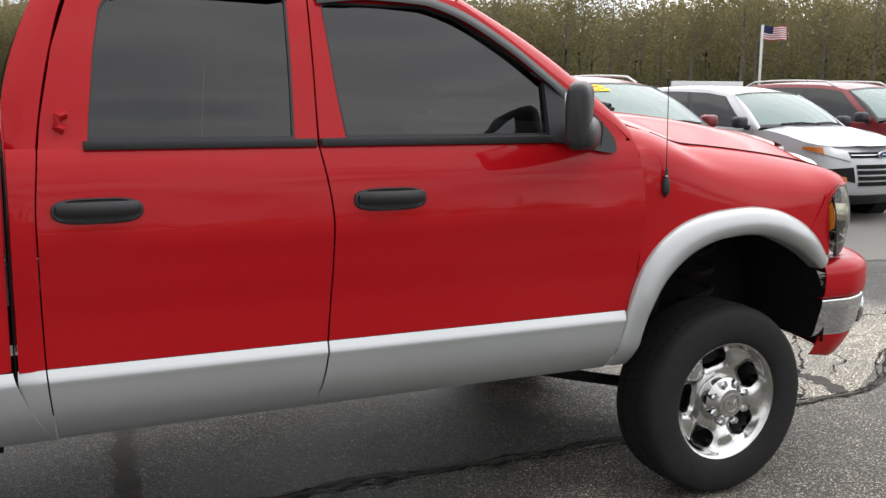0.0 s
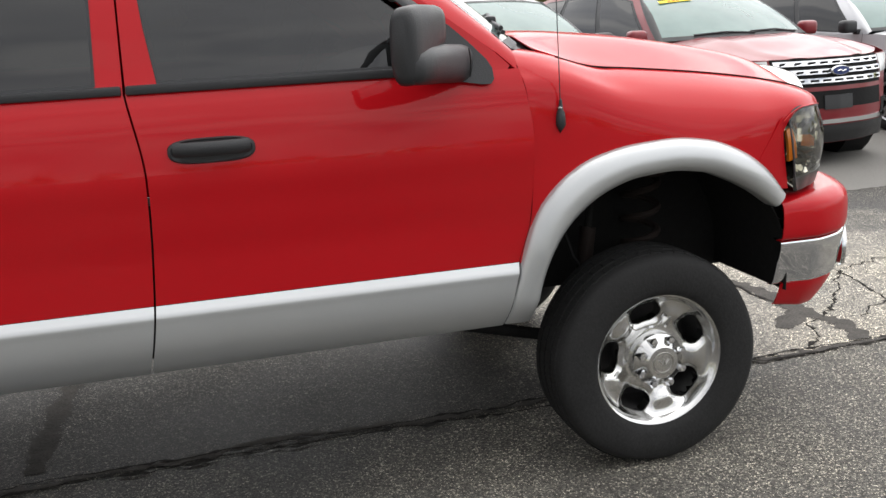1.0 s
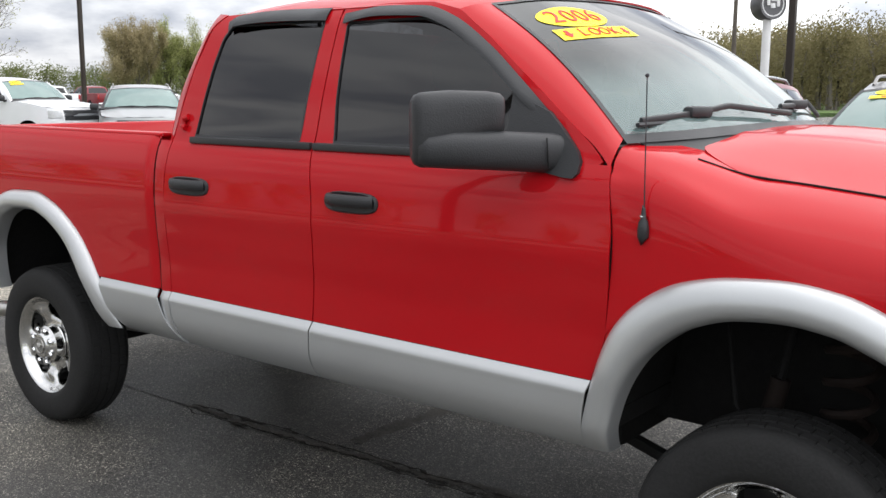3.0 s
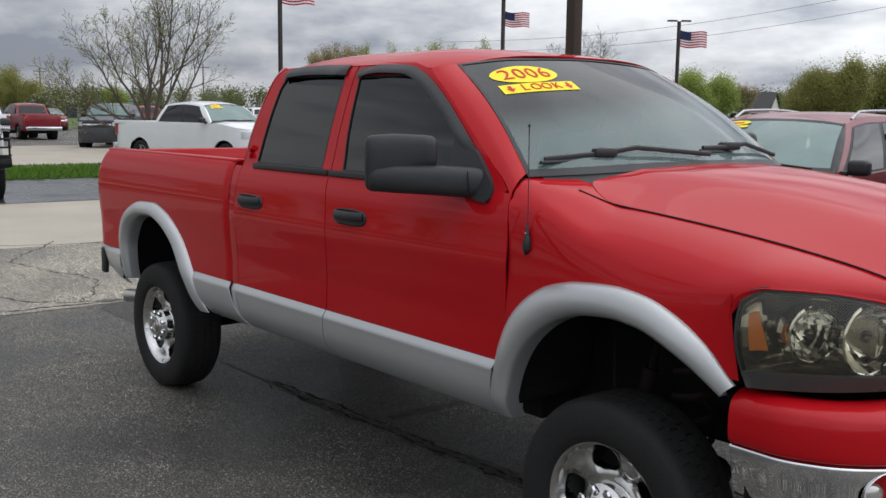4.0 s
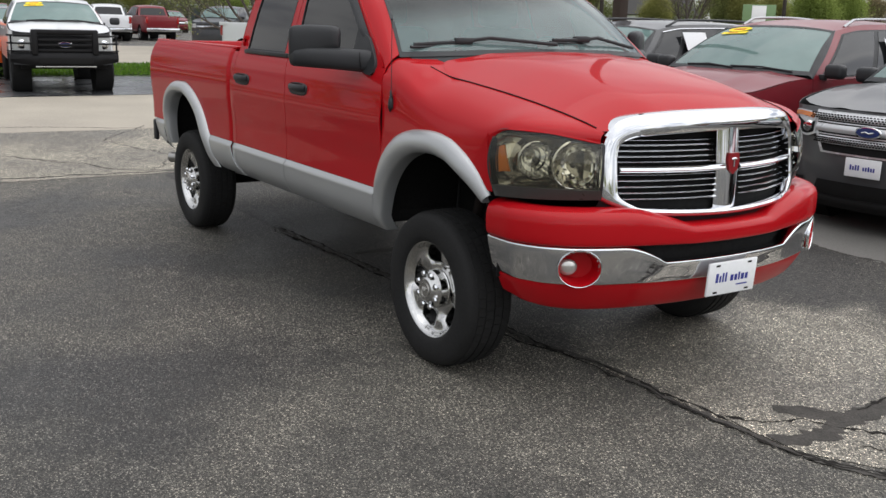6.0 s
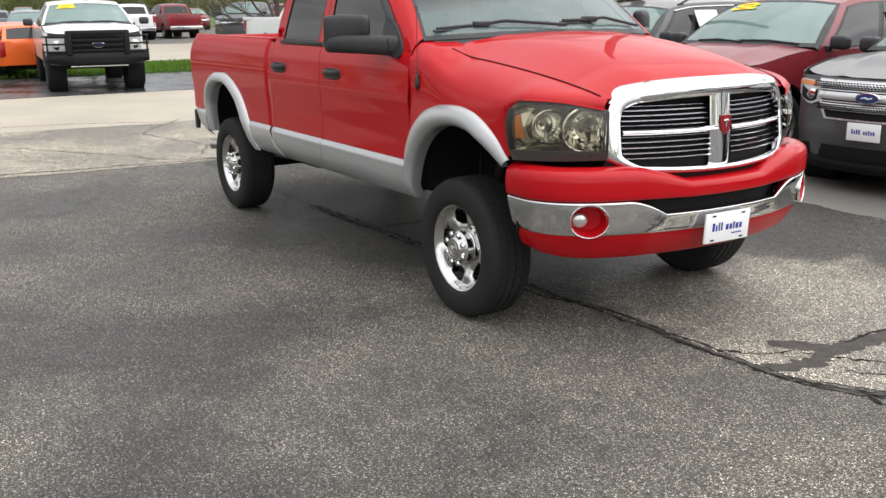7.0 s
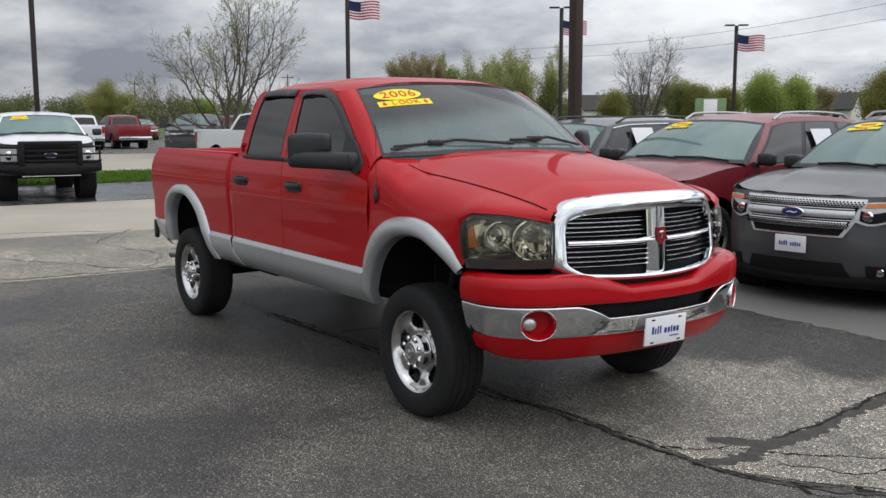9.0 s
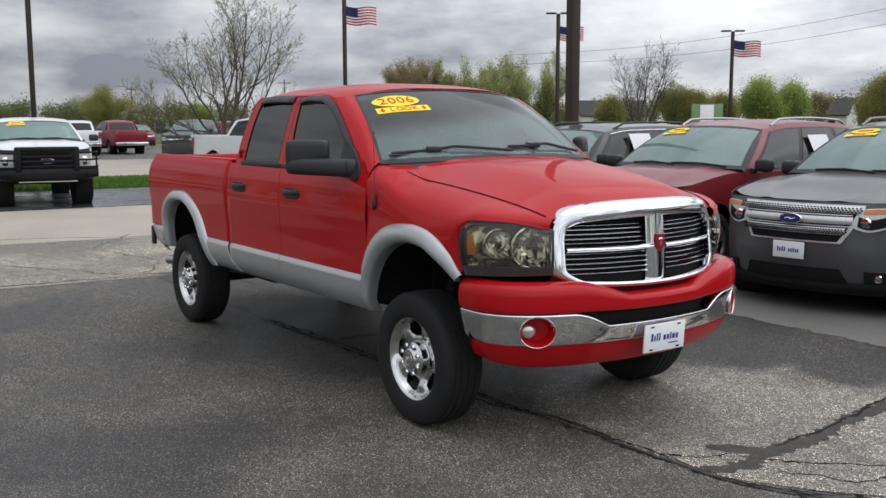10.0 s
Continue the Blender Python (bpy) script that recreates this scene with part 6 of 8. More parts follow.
    if spec.get("bed"):
        part("tailgate", box(-L, -L + 0.06, -w * 0.84, w * 0.84, 0.72, belt + 0.03, 0.02), paint, root)
        part("rear_bumper", box(-L - 0.16, -L + 0.02, -w * 0.92, w * 0.92, 0.50, 0.70, 0.03), CHROME, root)
        part("bed_floor", box(-L + 0.05, -cab_end - 0.02, -w * 0.88, w * 0.88, 0.70, 0.76), DARK, root)
        part("bed_front_wall", box(-cab_end - 0.06, -cab_end - 0.02, -w * 0.9, w * 0.9, 0.70, belt, 0.01), paint, root)
    for s in (-1, 1):
        part("tail_lamp", box(-L - 0.012, -L + 0.15, s * w * 0.86 - 0.06, s * w * 0.86 + 0.075, belt - 0.38, belt - 0.02, 0.02), TAIL, root)
    part("underbody", box(-L + 0.25, -0.30, -w * 0.80, w * 0.80, max(0.22, sill - 0.14), 0.62, 0.02), DARK, root)
    if face:
        face(root, fascia, spec, paint)
    return root, screen


def patch(parent, name, fascia, y0, y1, z0, z1, off, material, label="", thick=0.01, nu=16, nv=6, shape=None):
    def f(u, v):
        a, b, c, d = (y0, y1, z0, z1)
        y, z = a + (b - a) * u, c + (d - c) * v
        if shape:
            y, z = shape(u, v)
        return fascia(y, z, off)
    return part(name, sheet(f, nu, nv, thick), material, parent, label)


def plate_on(parent, fascia, z, off=0.03):
    p = fascia(0, z)
    pl = part("dealer_plate", box(-0.006, 0.006, -0.152, 0.152, -0.076, 0.076, 0.004), PAPER, parent, "white dealer plate with dark bars")
    pl.matrix_basis = pose(p.x + off, 0, z)
    for k, hh in enumerate((0.022, 0.012, 0.022, 0.022, -1, 0.010, 0.012, 0.018, 0.010, 0.012)):
        if hh > 0:
            part("plate_mark", box(0.0055, 0.0075, -0.108 + 0.022 * k, -0.094 + 0.022 * k, -0.020, hh), BLUE, pl)


def badge(parent, fascia, z, off, size=0.10):
    p = fascia(0, z, off)
    bm = lathe([(0.001, 0.012), (size * 0.9, 0.010), (size, 0.0), (size, -0.01)], 32, "x")
    for v in bm.verts:
        v.co.z *= 0.42
    b = part("oval_badge", moved(bm, Matrix.Translation(p)), CHROME, parent, "blue oval badge with chrome edge")
    bm = lathe([(0.001, 0.0145), (size * 0.84, 0.0125)], 32, "x")
    for v in bm.verts:
        v.co.z *= 0.40
    part("badge_face", moved(bm, Matrix.Translation(p)), OVAL_BLUE, b)
    bm = bmesh.new()
    add_tube(bm, [(0.0165, -size * 0.45, -0.004), (0.0165, -size * 0.15, 0.006), (0.0165, size * 0.1, -0.006), (0.0165, size * 0.45, 0.004)], 0.006, 5)
    part("badge_mark", moved(bm, Matrix.Translation(p)), CHROME, b)


def face_three_bar(root, nose_at, spec, paint):
    """Silver grille of three wide bars with a mesh pattern, wrapped lamps, dark lower intake."""
    fascia = lambda y, z, off=0.0: nose_at(0.87 * y, 0.089 + 0.85 * z, off)
    bumper_at = lambda y, z, off=0.0: nose_at(y, z - 0.03, off)
    trap = lambda z: 0.66 - 0.16 * max(0, (1.06 - z) / 0.38) ** 1.6
    g = patch(root, "grille", fascia, 0, 0, 0, 0, 0.012, SATIN, "silver three-bar grille with mesh inserts", 0.02, 30, 12, lambda u, v: ((2 * u - 1) * (trap(0.668 + 0.400 * v) + 0.008), 0.668 + 0.400 * v))
    patch(g, "grille_backing", fascia, 0, 0, 0, 0, 0.017, DARK, "", 0.006, 30, 10, lambda u, v: ((2 * u - 1) * (trap(0.685 + 0.365 * v) - 0.035), 0.685 + 0.365 * v))
    for z0, z1, dots in ((0.985, 1.055, True), (0.872, 0.948, False), (0.762, 0.832, True)):
        part("grille_bar", sheet(lambda u, v: fascia((2 * u - 1) * (trap(z0) - 0.02), z0 + (z1 - z0) * v, 0.030 + 0.014 * math.sin(math.pi * v)), 30, 6, 0.02), SATIN, g)
        if dots:
            bm = bmesh.new()
            for row in range(3):
                for k in range(40):
                    y = (trap(z0) - 0.05) * (2 * (k + 0.25 + 0.5 * (row % 2)) / 40 - 1)
                    v = (row + 0.8) / 3.6
                    p = fascia(y, z0 + (z1 - z0) * v, 0.031 + 0.014 * math.sin(math.pi * v))
                    add_box(bm, p.x - 0.002, p.x + 0.002, y - 0.009, y + 0.009, p.z - 0.0065, p.z + 0.0065)
            part("mesh_insert", bm, DARK, g)
    for z in (0.962, 0.846):
        patch(g, "grille_slat", fascia, -0.58, 0.58, z, z + 0.010, 0.034, SATIN, "", 0.01, 20, 2)
    badge(g, fascia, 0.91, 0.056, 0.115)
    for s in (-1, 1):
        top = curve([(0.0, 1.035), (0.4, 1.045), (0.8, 1.05), (1.0, 1.04)])
        low = curve([(0.0, 0.835), (0.35, 0.80), (0.75, 0.835), (1.0, 0.90)])
        y_of = lambda u, v: s * (0.600 + 0.060 * v + (0.345 - 0.050 * v) * u)
        lamp = patch(root, "headlamp", fascia, 0, 0, 0, 0, 0.022, LAMPGLASS, "clear wrapped headlamp", 0.012, 16, 8, lambda u, v: (y_of(u, v), low(u) + (top(u) - low(u)) * v))
        patch(lamp, "turn_lens", fascia, 0, 0, 0, 0, 0.030, AMBER, "amber turn lens", 0.01, 10, 3, lambda u, v: (y_of(0.05 + 0.9 * u, 0.9), top(u) - 0.055 + 0.045 * v))
        patch(lamp, "lamp_inner", fascia, 0, 0, 0, 0, 0.026, DARK, "dark lamp inside", 0.006, 10, 4, lambda u, v: (y_of(0.03 + 0.80 * u, 0.4), low(0.05 + 0.8 * u) + 0.022 + 0.105 * v))
        bm = lathe([(0.001, 0.030), (0.040, 0.022), (0.050, 0.0)], 24, "x")
        part("projector", moved(bm, Matrix.Translation(fascia(s * 0.70, 0.895, 0.030))), CHROME, lamp)
        fog = patch(root, "fog_pocket", bumper_at, 0, 0, 0, 0, 0.012, DARK, "black fog lamp pocket", 0.006, 12, 5, lambda u, v: (s * (0.62 + 0.22 * u), 0.33 + 0.015 * u + (0.12 - 0.03 * u) * v))
        bm = lathe([(0.001, 0.02), (0.034, 0.012), (0.040, 0.0)], 20, "x")
        part("fog_lamp", moved(bm, Matrix.Translation(bumper_at(s * 0.72, 0.39, 0.01))), CHROME, fog)
    patch(root, "lower_intake", bumper_at, 0, 0, 0, 0, 0.010, DARK, "black lower intake", 0.006, 20, 5, lambda u, v: ((2 * u - 1) * (0.50 - 0.06 * v), 0.33 + 0.13 * v))
    part("lower_trim", sheet(lambda u, v: bumper_at((2 * u - 1) * 0.94, 0.225 + (0.10 + 0.05 * abs(2 * u - 1) ** 3) * v, 0.008 + 0.03 * math.sin(math.pi * v)), 30, 5, 0.01), DARK, root, "black lower trim")
    plate_on(root, bumper_at, 0.575)


def face_slot_grille(root, fascia, spec, paint):
    """Dark grille with chrome slotted bars, dark lower bumper with a silver skid strip."""
    g = patch(root, "grille", fascia, -0.62, 0.62, 0.76, 1.02, 0.006, DARK, "black grille with chrome slotted bars", 0.01)
    for z0 in (0.955, 0.875, 0.795):
        patch(g, "grille_bar", fascia, -0.60, 0.60, z0, z0 + 0.045, 0.022, CHROME, "", 0.015, 20, 3)
        bm = bmesh.new()
        for k in range(9):
            y = -0.52 + 1.04 * k / 8
            p = fascia(y, z0 + 0.022, 0.026)
            add_box(bm, p.x - 0.004, p.x + 0.004, y - 0.042, y + 0.042, p.z - 0.010, p.z + 0.010, 0.003)
        part("slot_insert", bm, DARK, g)
    badge(g, fascia, 0.90, 0.045, 0.11)
    for s in (-1, 1):
        patch(root, "headlamp", fascia, 0, 0, 0, 0, 0.012, LAMPGLASS, "clear headlamp", 0.03, 14, 6, lambda u, v: (s * (0.64 + 0.29 * u), 0.84 + 0.03 * u + (0.17 - 0.03 * u) * v))
        patch(root, "fog_pocket", fascia, s * 0.66, s * 0.88, 0.44, 0.60, 0.004, DARK, "", 0.006)
    patch(root, "lower_intake", fascia, -0.62, 0.62, 0.56, 0.72, 0.004, DARK, "black lower intake", 0.006)
    patch(root, "plate_holder", fascia, -0.16, 0.16, 0.55, 0.68, 0.018, BLACK, "empty black plate holder", 0.01)
    patch(root, "skid_strip", fascia, -0.80, 0.80, 0.415, 0.455, 0.012, CHROME, "silver skid strip", 0.012)
    patch(root, "lower_trim", fascia, -0.88, 0.88, 0.225, 0.40, 0.006, BLACK, "black lower trim", 0.01)


def face_crossover(root, fascia, spec, paint):
    """Narrow upper slot, large lower dark intakes with amber pockets, swept lamps."""
    g = patch(root, "grille", fascia, -0.48, 0.48, 0.80, 0.87, 0.006, DARK, "slim black upper grille", 0.01)
    patch(g, "grille_bar", fascia, -0.46, 0.46, 0.832, 0.842, 0.016, CHROME, "", 0.01)
    badge(g, fascia, 0.84, 0.04, 0.10)
    for z in (0.46, 0.53, 0.60, 0.67):
        patch(root, "intake_slat", fascia, -0.42, 0.42, z, z + 0.05, 0.014, DARK, "", 0.006)
    for s in (-1, 1):
        lamp = patch(root, "headlamp", fascia, 0, 0, 0, 0, 0.022, LAMPGLASS, "clear headlamp", 0.012, 14, 6, lambda u, v: (s * (0.48 + 0.40 * u), 0.76 + 0.12 * u + (0.13 - 0.04 * u) * v))
        patch(lamp, "turn_lens", fascia, 0, 0, 0, 0, 0.030, AMBER, "amber turn lens", 0.01, 6, 3, lambda u, v: (s * (0.76 + 0.13 * u), 0.845 + 0.055 * u + (0.085 - 0.055 * u) * v))
        f = patch(root, "fog_pocket", fascia, 0, 0, 0, 0, 0.014, DARK, "black fog lamp pocket", 0.006, 12, 6, lambda u, v: (s * (0.46 + 0.34 * u), 0.50 + 0.08 * u + (0.19 - 0.11 * u) * v))
        patch(f, "side_marker", fascia, 0, 0, 0, 0, 0.022, AMBER, "amber pocket lamp", 0.01, 10, 3, lambda u, v: (s * (0.56 + 0.23 * u), 0.515 + 0.055 * u + (0.055 - 0.015 * u) * v))
    patch(root, "lower_trim", fascia, -0.82, 0.82, 0.212, 0.34, 0.008, BLACK, "black lower trim", 0.01)


def face_plain(root, fascia, spec, paint):
    w, h = spec["w"], spec["hood0"]
    patch(root, "grille", fascia, -0.6 * w, 0.6 * w, h - 0.30, h - 0.05, 0.008, BLACK, "dark grille", 0.01, 10, 3)
    patch(root, "grille_bar", fascia, -0.6 * w, 0.6 * w, h - 0.20, h - 0.14, 0.02, CHROME, "", 0.01, 10, 2)
    for s in (-1, 1):
        patch(root, "headlamp", fascia, s * 0.64 * w, s * 0.90 * w, h - 0.24, h - 0.06, 0.012, LAMPGLASS, "clear headlamp", 0.02, 6, 3)


def windscreen_spot(screen, v):
    """A place on a windscreen: its centre, and the directions across, up and out."""
    c = screen(0.83, v, 0.008)
    du = (screen(0.83, v + 0.03) - screen(0.83, v - 0.03)).normalized()
    dv = (screen(0.86, v) - screen(0.80, v)).normalized()
    n = du.cross(dv)
    return c, du, dv, n


def add_sticker(root, screen, v=0.22):
    c, du, dv, n = windscreen_spot(screen, v)
    m = root.matrix_world @ Matrix(((du.x, dv.x, n.x, c.x), (du.y, dv.y, n.y, c.y), (du.z, dv.z, n.z, c.z), (0, 0, 0, 1)))
    bm = bmesh.new()
    bm.faces.new([bm.verts.new((0.17 * math.cos(2 * math.pi * k / 28), 0.045 + 0.062 * math.sin(2 * math.pi * k / 28), 0)) for k in range(28)])
    bm.faces.new([bm.verts.new(p) for p in ((-0.19, -0.085, 0), (0.19, -0.085, 0), (0.19, -0.026, 0), (-0.19, -0.026, 0))])
    st = part("price_sticker", moved(bm, m), YELLOW, None, smooth=False)
    tagged(st, "yellow oval and strip price sticker on a windscreen", "sticker", "windscreen stickers")
    for x0, x1, y0, y1 in ((-0.085, -0.05, 0.025, 0.065), (-0.04, -0.005, 0.025, 0.065), (0.005, 0.04, 0.025, 0.065), (0.05, 0.085, 0.025, 0.065), (-0.09, -0.05, -0.068, -0.044), (-0.04, 0.0, -0.068, -0.044), (0.01, 0.05, -0.068, -0.044)):
        part("sticker_mark", moved(box(x0, x1, y0, y1, 0.001, 0.002), m), STICKER_RED, st)
    return st


CROSS_WHITE = mat("silver_white_paint", (0.50, 0.51, 0.53), 0.35, 0.15, 0.05, 2, 200, coat=0.6)
SUV = dict(L=5.0, w=1.0, H=1.77, belt=1.14, hood0=1.005, hood1=1.185, cowl=1.42, roof0=2.30, roof1=4.62, r=0.375, ax0=0.93, ax1=3.79, rise=0.08, roof_w=0.70,
           windows=((0.055, 0.34, 0.03, -0.01), (0.37, 0.66, 0.0, -0.01), (0.69, 0.93, 0.0, -0.06)), rails=RAIL, clad=True, seams=(1.50, 2.62, 3.62), handles=(2.42, 3.42), mirror=BLACK, post=BLACK)
CROSS = dict(lean=1.9, L=4.5, w=0.92, H=1.68, belt=1.10, hood0=0.93, hood1=1.13, cowl=1.18, roof0=1.98, roof1=4.15, r=0.35, ax0=0.88, ax1=3.57, rise=0.10, roof_w=0.70,
             windows=((0.07, 0.36, 0.02, -0.01), (0.39, 0.68, 0.0, -0.01), (0.72, 0.92, 0.0, -0.08)), clad=True, seams=(1.35, 2.45, 3.3), handles=(2.25, 3.1), mirror=BLACK)
PICK = dict(L=5.9, w=1.0, H=1.95, belt=1.32, hood0=1.18, hood1=1.36, cowl=1.45, roof0=2.10, roof1=3.70, cab_end=3.95, r=0.40, ax0=0.98, ax1=4.65, rise=0.02, roof_w=0.74, bed=True,
            windows=((0.08, 0.46, 0.04, -0.01), (0.50, 0.93, 0.0, -0.04)), sill=0.48, seams=(1.5, 2.75, 3.8), handles=(2.55, 3.55), mirror=BLACK)


def parked(nose_x, nose_y, heading):
    return pose(nose_x, nose_y, 0, 0, 0, heading)


ROW = -85
grey_suv, sc = car("suv", "charcoal grey suv with chrome three-bar grille and yellow sticker", "suv", parked(-0.80, 3.72, ROW), GREY_PAINT, dict(SUV, mirror_out=0.0), face_three_bar, "parked row")
add_sticker(grey_suv, sc)
red_suv, sc = car("suv", "dark red suv with silver roof rails in the parked row", "suv", parked(-3.38, 3.72, ROW), MAROON, dict(SUV, rails=ALLOY), face_three_bar, "parked row")
add_sticker(red_suv, sc)
black_suv, sc = car("suv", "black suv with chrome window trim in the parked row", "suv", parked(-5.95, 3.95, ROW), NAVY, dict(SUV, H=1.72, cowl=1.16, roof0=1.92, windows=((0.05, 0.20, 0.02, -0.01), (0.225, 0.45, 0.0, -0.01), (0.48, 0.90, 0.0, -0.06)), seams=(1.30, 2.10, 3.00), handles=(1.92, 2.82), trim=CHROME, rails=BLACK), face_three_bar, "parked row")
silver_suv, sc = car("suv", "silver grey suv with a yellow sticker in the parked row", "suv", parked(1.85, 3.60, ROW), SILVER_GREY, SUV, face_three_bar, "parked row")
add_sticker(silver_suv, sc)
ruby_suv, sc = car("suv", "ruby red suv with slotted chrome grille in the parked row", "suv", parked(4.45, 3.85, ROW), RUBY, dict(SUV, mirror=RUBY, rails=SATIN), face_slot_grille, "parked row")
add_sticker(ruby_suv, sc)
white_cross, sc = car("crossover", "white crossover with amber lamp pockets in the parked row", "crossover", parked(7.45, 4.75, ROW), CROSS_WHITE, CROSS, face_crossover, "parked row")
far_red, sc = car("suv", "dark red suv with light roof rails in the parked row", "suv", parked(10.5, 5.2, ROW), RUBY, dict(SUV, rails=SATIN), face_three_bar, "parked row")
# sale sheets in rear side windows
for root, tag_d in ((red_suv, 3.30), (black_suv, 2.48)):
    bm = box(-tag_d - 0.27, -tag_d + 0.20, 1.018, 1.021, 1.23, 1.57, 0.0)
    for v in bm.verts:
        v.co.y -= (v.co.z - 1.20) * 0.49
    ob = part("sale_sheet", moved(bm, root.matrix_world), PAPER, None, smooth=False)
    tagged(ob, "white printed sheet stuck on a rear side window", "sheet", "sale sheets")

# white pickup with a black brush guard
GUARD = mat("guard_black", (0.007, 0.007, 0.008), 0.55, 0, 0.2, 5, 120, 0.2, spec=0.25)


def face_guard(root, fascia, spec, paint):
    h = spec["hood0"]
    g = patch(root, "grille", fascia, -0.56, 0.56, h - 0.42, h - 0.04, 0.02, GUARD, "black bar grille", 0.02, 12, 6)
    for z in (h - 0.36, h - 0.24, h - 0.12):
        patch(g, "grille_bar", fascia, -0.54, 0.54, z, z + 0.05, 0.04, GUARD, "", 0.02, 10, 3)
    badge(g, fascia, h - 0.215, 0.07, 0.14)
    for s in (-1, 1):
        lamp = patch(root, "headlamp", fascia, s * 0.62, s * 0.90, h - 0.38, h - 0.08, 0.02, LAMPGLASS, "clear headlamp", 0.02, 8, 6)
        part("projector", moved(lathe([(0.001, 0.02), (0.08, 0.012), (0.095, 0.0)], 20, "x"), Matrix.Translation(fascia(s * 0.74, h - 0.22, 0.03))), CHROME, lamp)
    def bump(u, v):
        w = 2 * u - 1
        z = 0.56 + 0.26 * v + (0.07 * max(0, abs(w) - 0.55) / 0.45 if v < 0.5 else 0)
        return Vector((0.17 - 0.30 * max(0, abs(w) - 0.5) ** 1.5 - 0.05 * (2 * v - 1) ** 2, w * 1.0, z))
    b = part("brush_bumper", sheet(bump, 30, 6, 0.05), GUARD, root, "black steel bumper with brush guard")
    part("bumper_recess", box(0.155, 0.176, -0.50, 0.50, 0.60, 0.72, 0.006), DARK, b)
    part("step_bar", tube([(0.12, -0.56, 0.545), (0.12, 0.56, 0.545)], 0.012, 8), STEEL, b)
    for y in (-0.56, 0.56):
        part("guard_upright", box(0.11, 0.19, y - 0.055, y + 0.055, 0.78, 1.235, 0.02), GUARD, b)
    part("guard_hood_bar", box(0.05, 0.18, -0.62, 0.62, 1.16, 1.26, 0.035, 3), GUARD, b)
    for z in (0.86, 0.96, 1.06):
        part("guard_bar", box(0.12, 0.15, -0.50, 0.50, z - 0.022, z + 0.022, 0.008), GUARD, b)
    for s in (-1, 1):
        for z in (0.84, 0.99, 1.14):
            part("guard_rail", tube([(0.14, s * 0.60, z), (0.10, s * 0.88, z), (-0.02, s * 1.0, z), (-0.20, s * 1.03, z)], 0.018, 8), GUARD, b)
        part("guard_post", tube([(0.03, s * 0.97, 0.80), (0.03, s * 0.97, 1.14)], 0.018, 8), GUARD, b)


WHITE_PICK = dict(PICK, H=1.88, mirror_out=0.20, lean=0.25, sill=0.62, r=0.43, rim=BLACK, mirror=BLACK, fascia=BLACK, face_low=0.56)
white_pickup, sc = car("pickup_truck", "white crew-cab pickup with black brush guard parked facing the lane", "pickup truck", parked(-16.50, 0.95, -7), WHITE, WHITE_PICK, face_guard, "")
add_sticker(white_pickup, sc, 0.24)

# far lot
def from_lane(az, dist):
    return 4.504 + dist * math.cos(radians(az)), -3.908 + dist * math.sin(radians(az))


FAR = (("pickup_truck", "white pickup seen from behind in the far lot", *from_lane(165.7, 62), 172, WHITE, PICK),
       ("pickup_truck", "red pickup seen from behind in the far lot", *from_lane(163.9, 64), 178, RUBY, PICK),
       ("pickup_truck", "dark grey pickup facing the lane in the far lot", *from_lane(160.0, 47), -38, GRAPHITE, PICK),
       ("pickup_truck", "white pickup parked side-on beside the bare tree", *from_lane(151.2, 29.5), 14, WHITE, PICK),
       ("coupe", "bright orange car parked behind the white pickup", *from_lane(173.0, 31), 190, ORANGE, dict(CROSS, H=1.38, belt=0.94, hood0=0.76, hood1=0.92)),
       ("crossover", "blue grey crossover parked in the far lot", *from_lane(170.5, 40), -10, BLUEGREY, CROSS),
       ("crossover", "maroon crossover parked in the far lot", *from_lane(167.0, 55), 172, MAROON, CROSS))
for nm, lab, x, y, h, paint, spec in FAR:
    far_car, sc = car(nm, lab, nm.replace("_", " "), parked(x, y, h), paint, spec, face_plain, "far lot", detail=False)
    if "side-on" in lab:
        add_sticker(far_car, sc)

# ---- poles, flags, trees, far lot ----
POLE = mat("dark_bronze_pole", (0.035, 0.028, 0.024), 0.5, 0.3, 0.2, 3, 60)
POLE_BROWN = mat("brown_pole", (0.050, 0.034, 0.026), 0.6, 0.2, 0.2, 3, 60)
WOOD_POLE = mat("utility_wood", (0.10, 0.085, 0.07), 0.9, 0, 0.3, 3, 60)
FLAG_RED = mat("flag_red", (0.42, 0.03, 0.05), 0.8, 0, 0.1)
FLAG_WHITE = mat("flag_white", (0.72, 0.72, 0.74), 0.8, 0, 0.06)
FLAG_BLUE = mat("flag_blue", (0.02, 0.025, 0.09), 0.8, 0, 0.1)
BARK = mat("bark", (0.085, 0.070, 0.058), 0.95, 0, 0.3, 4, 40, 0.5)
BARK_PALE = mat("pale_bark", (0.17, 0.15, 0.13), 0.95, 0, 0.3, 4, 40, 0.5)


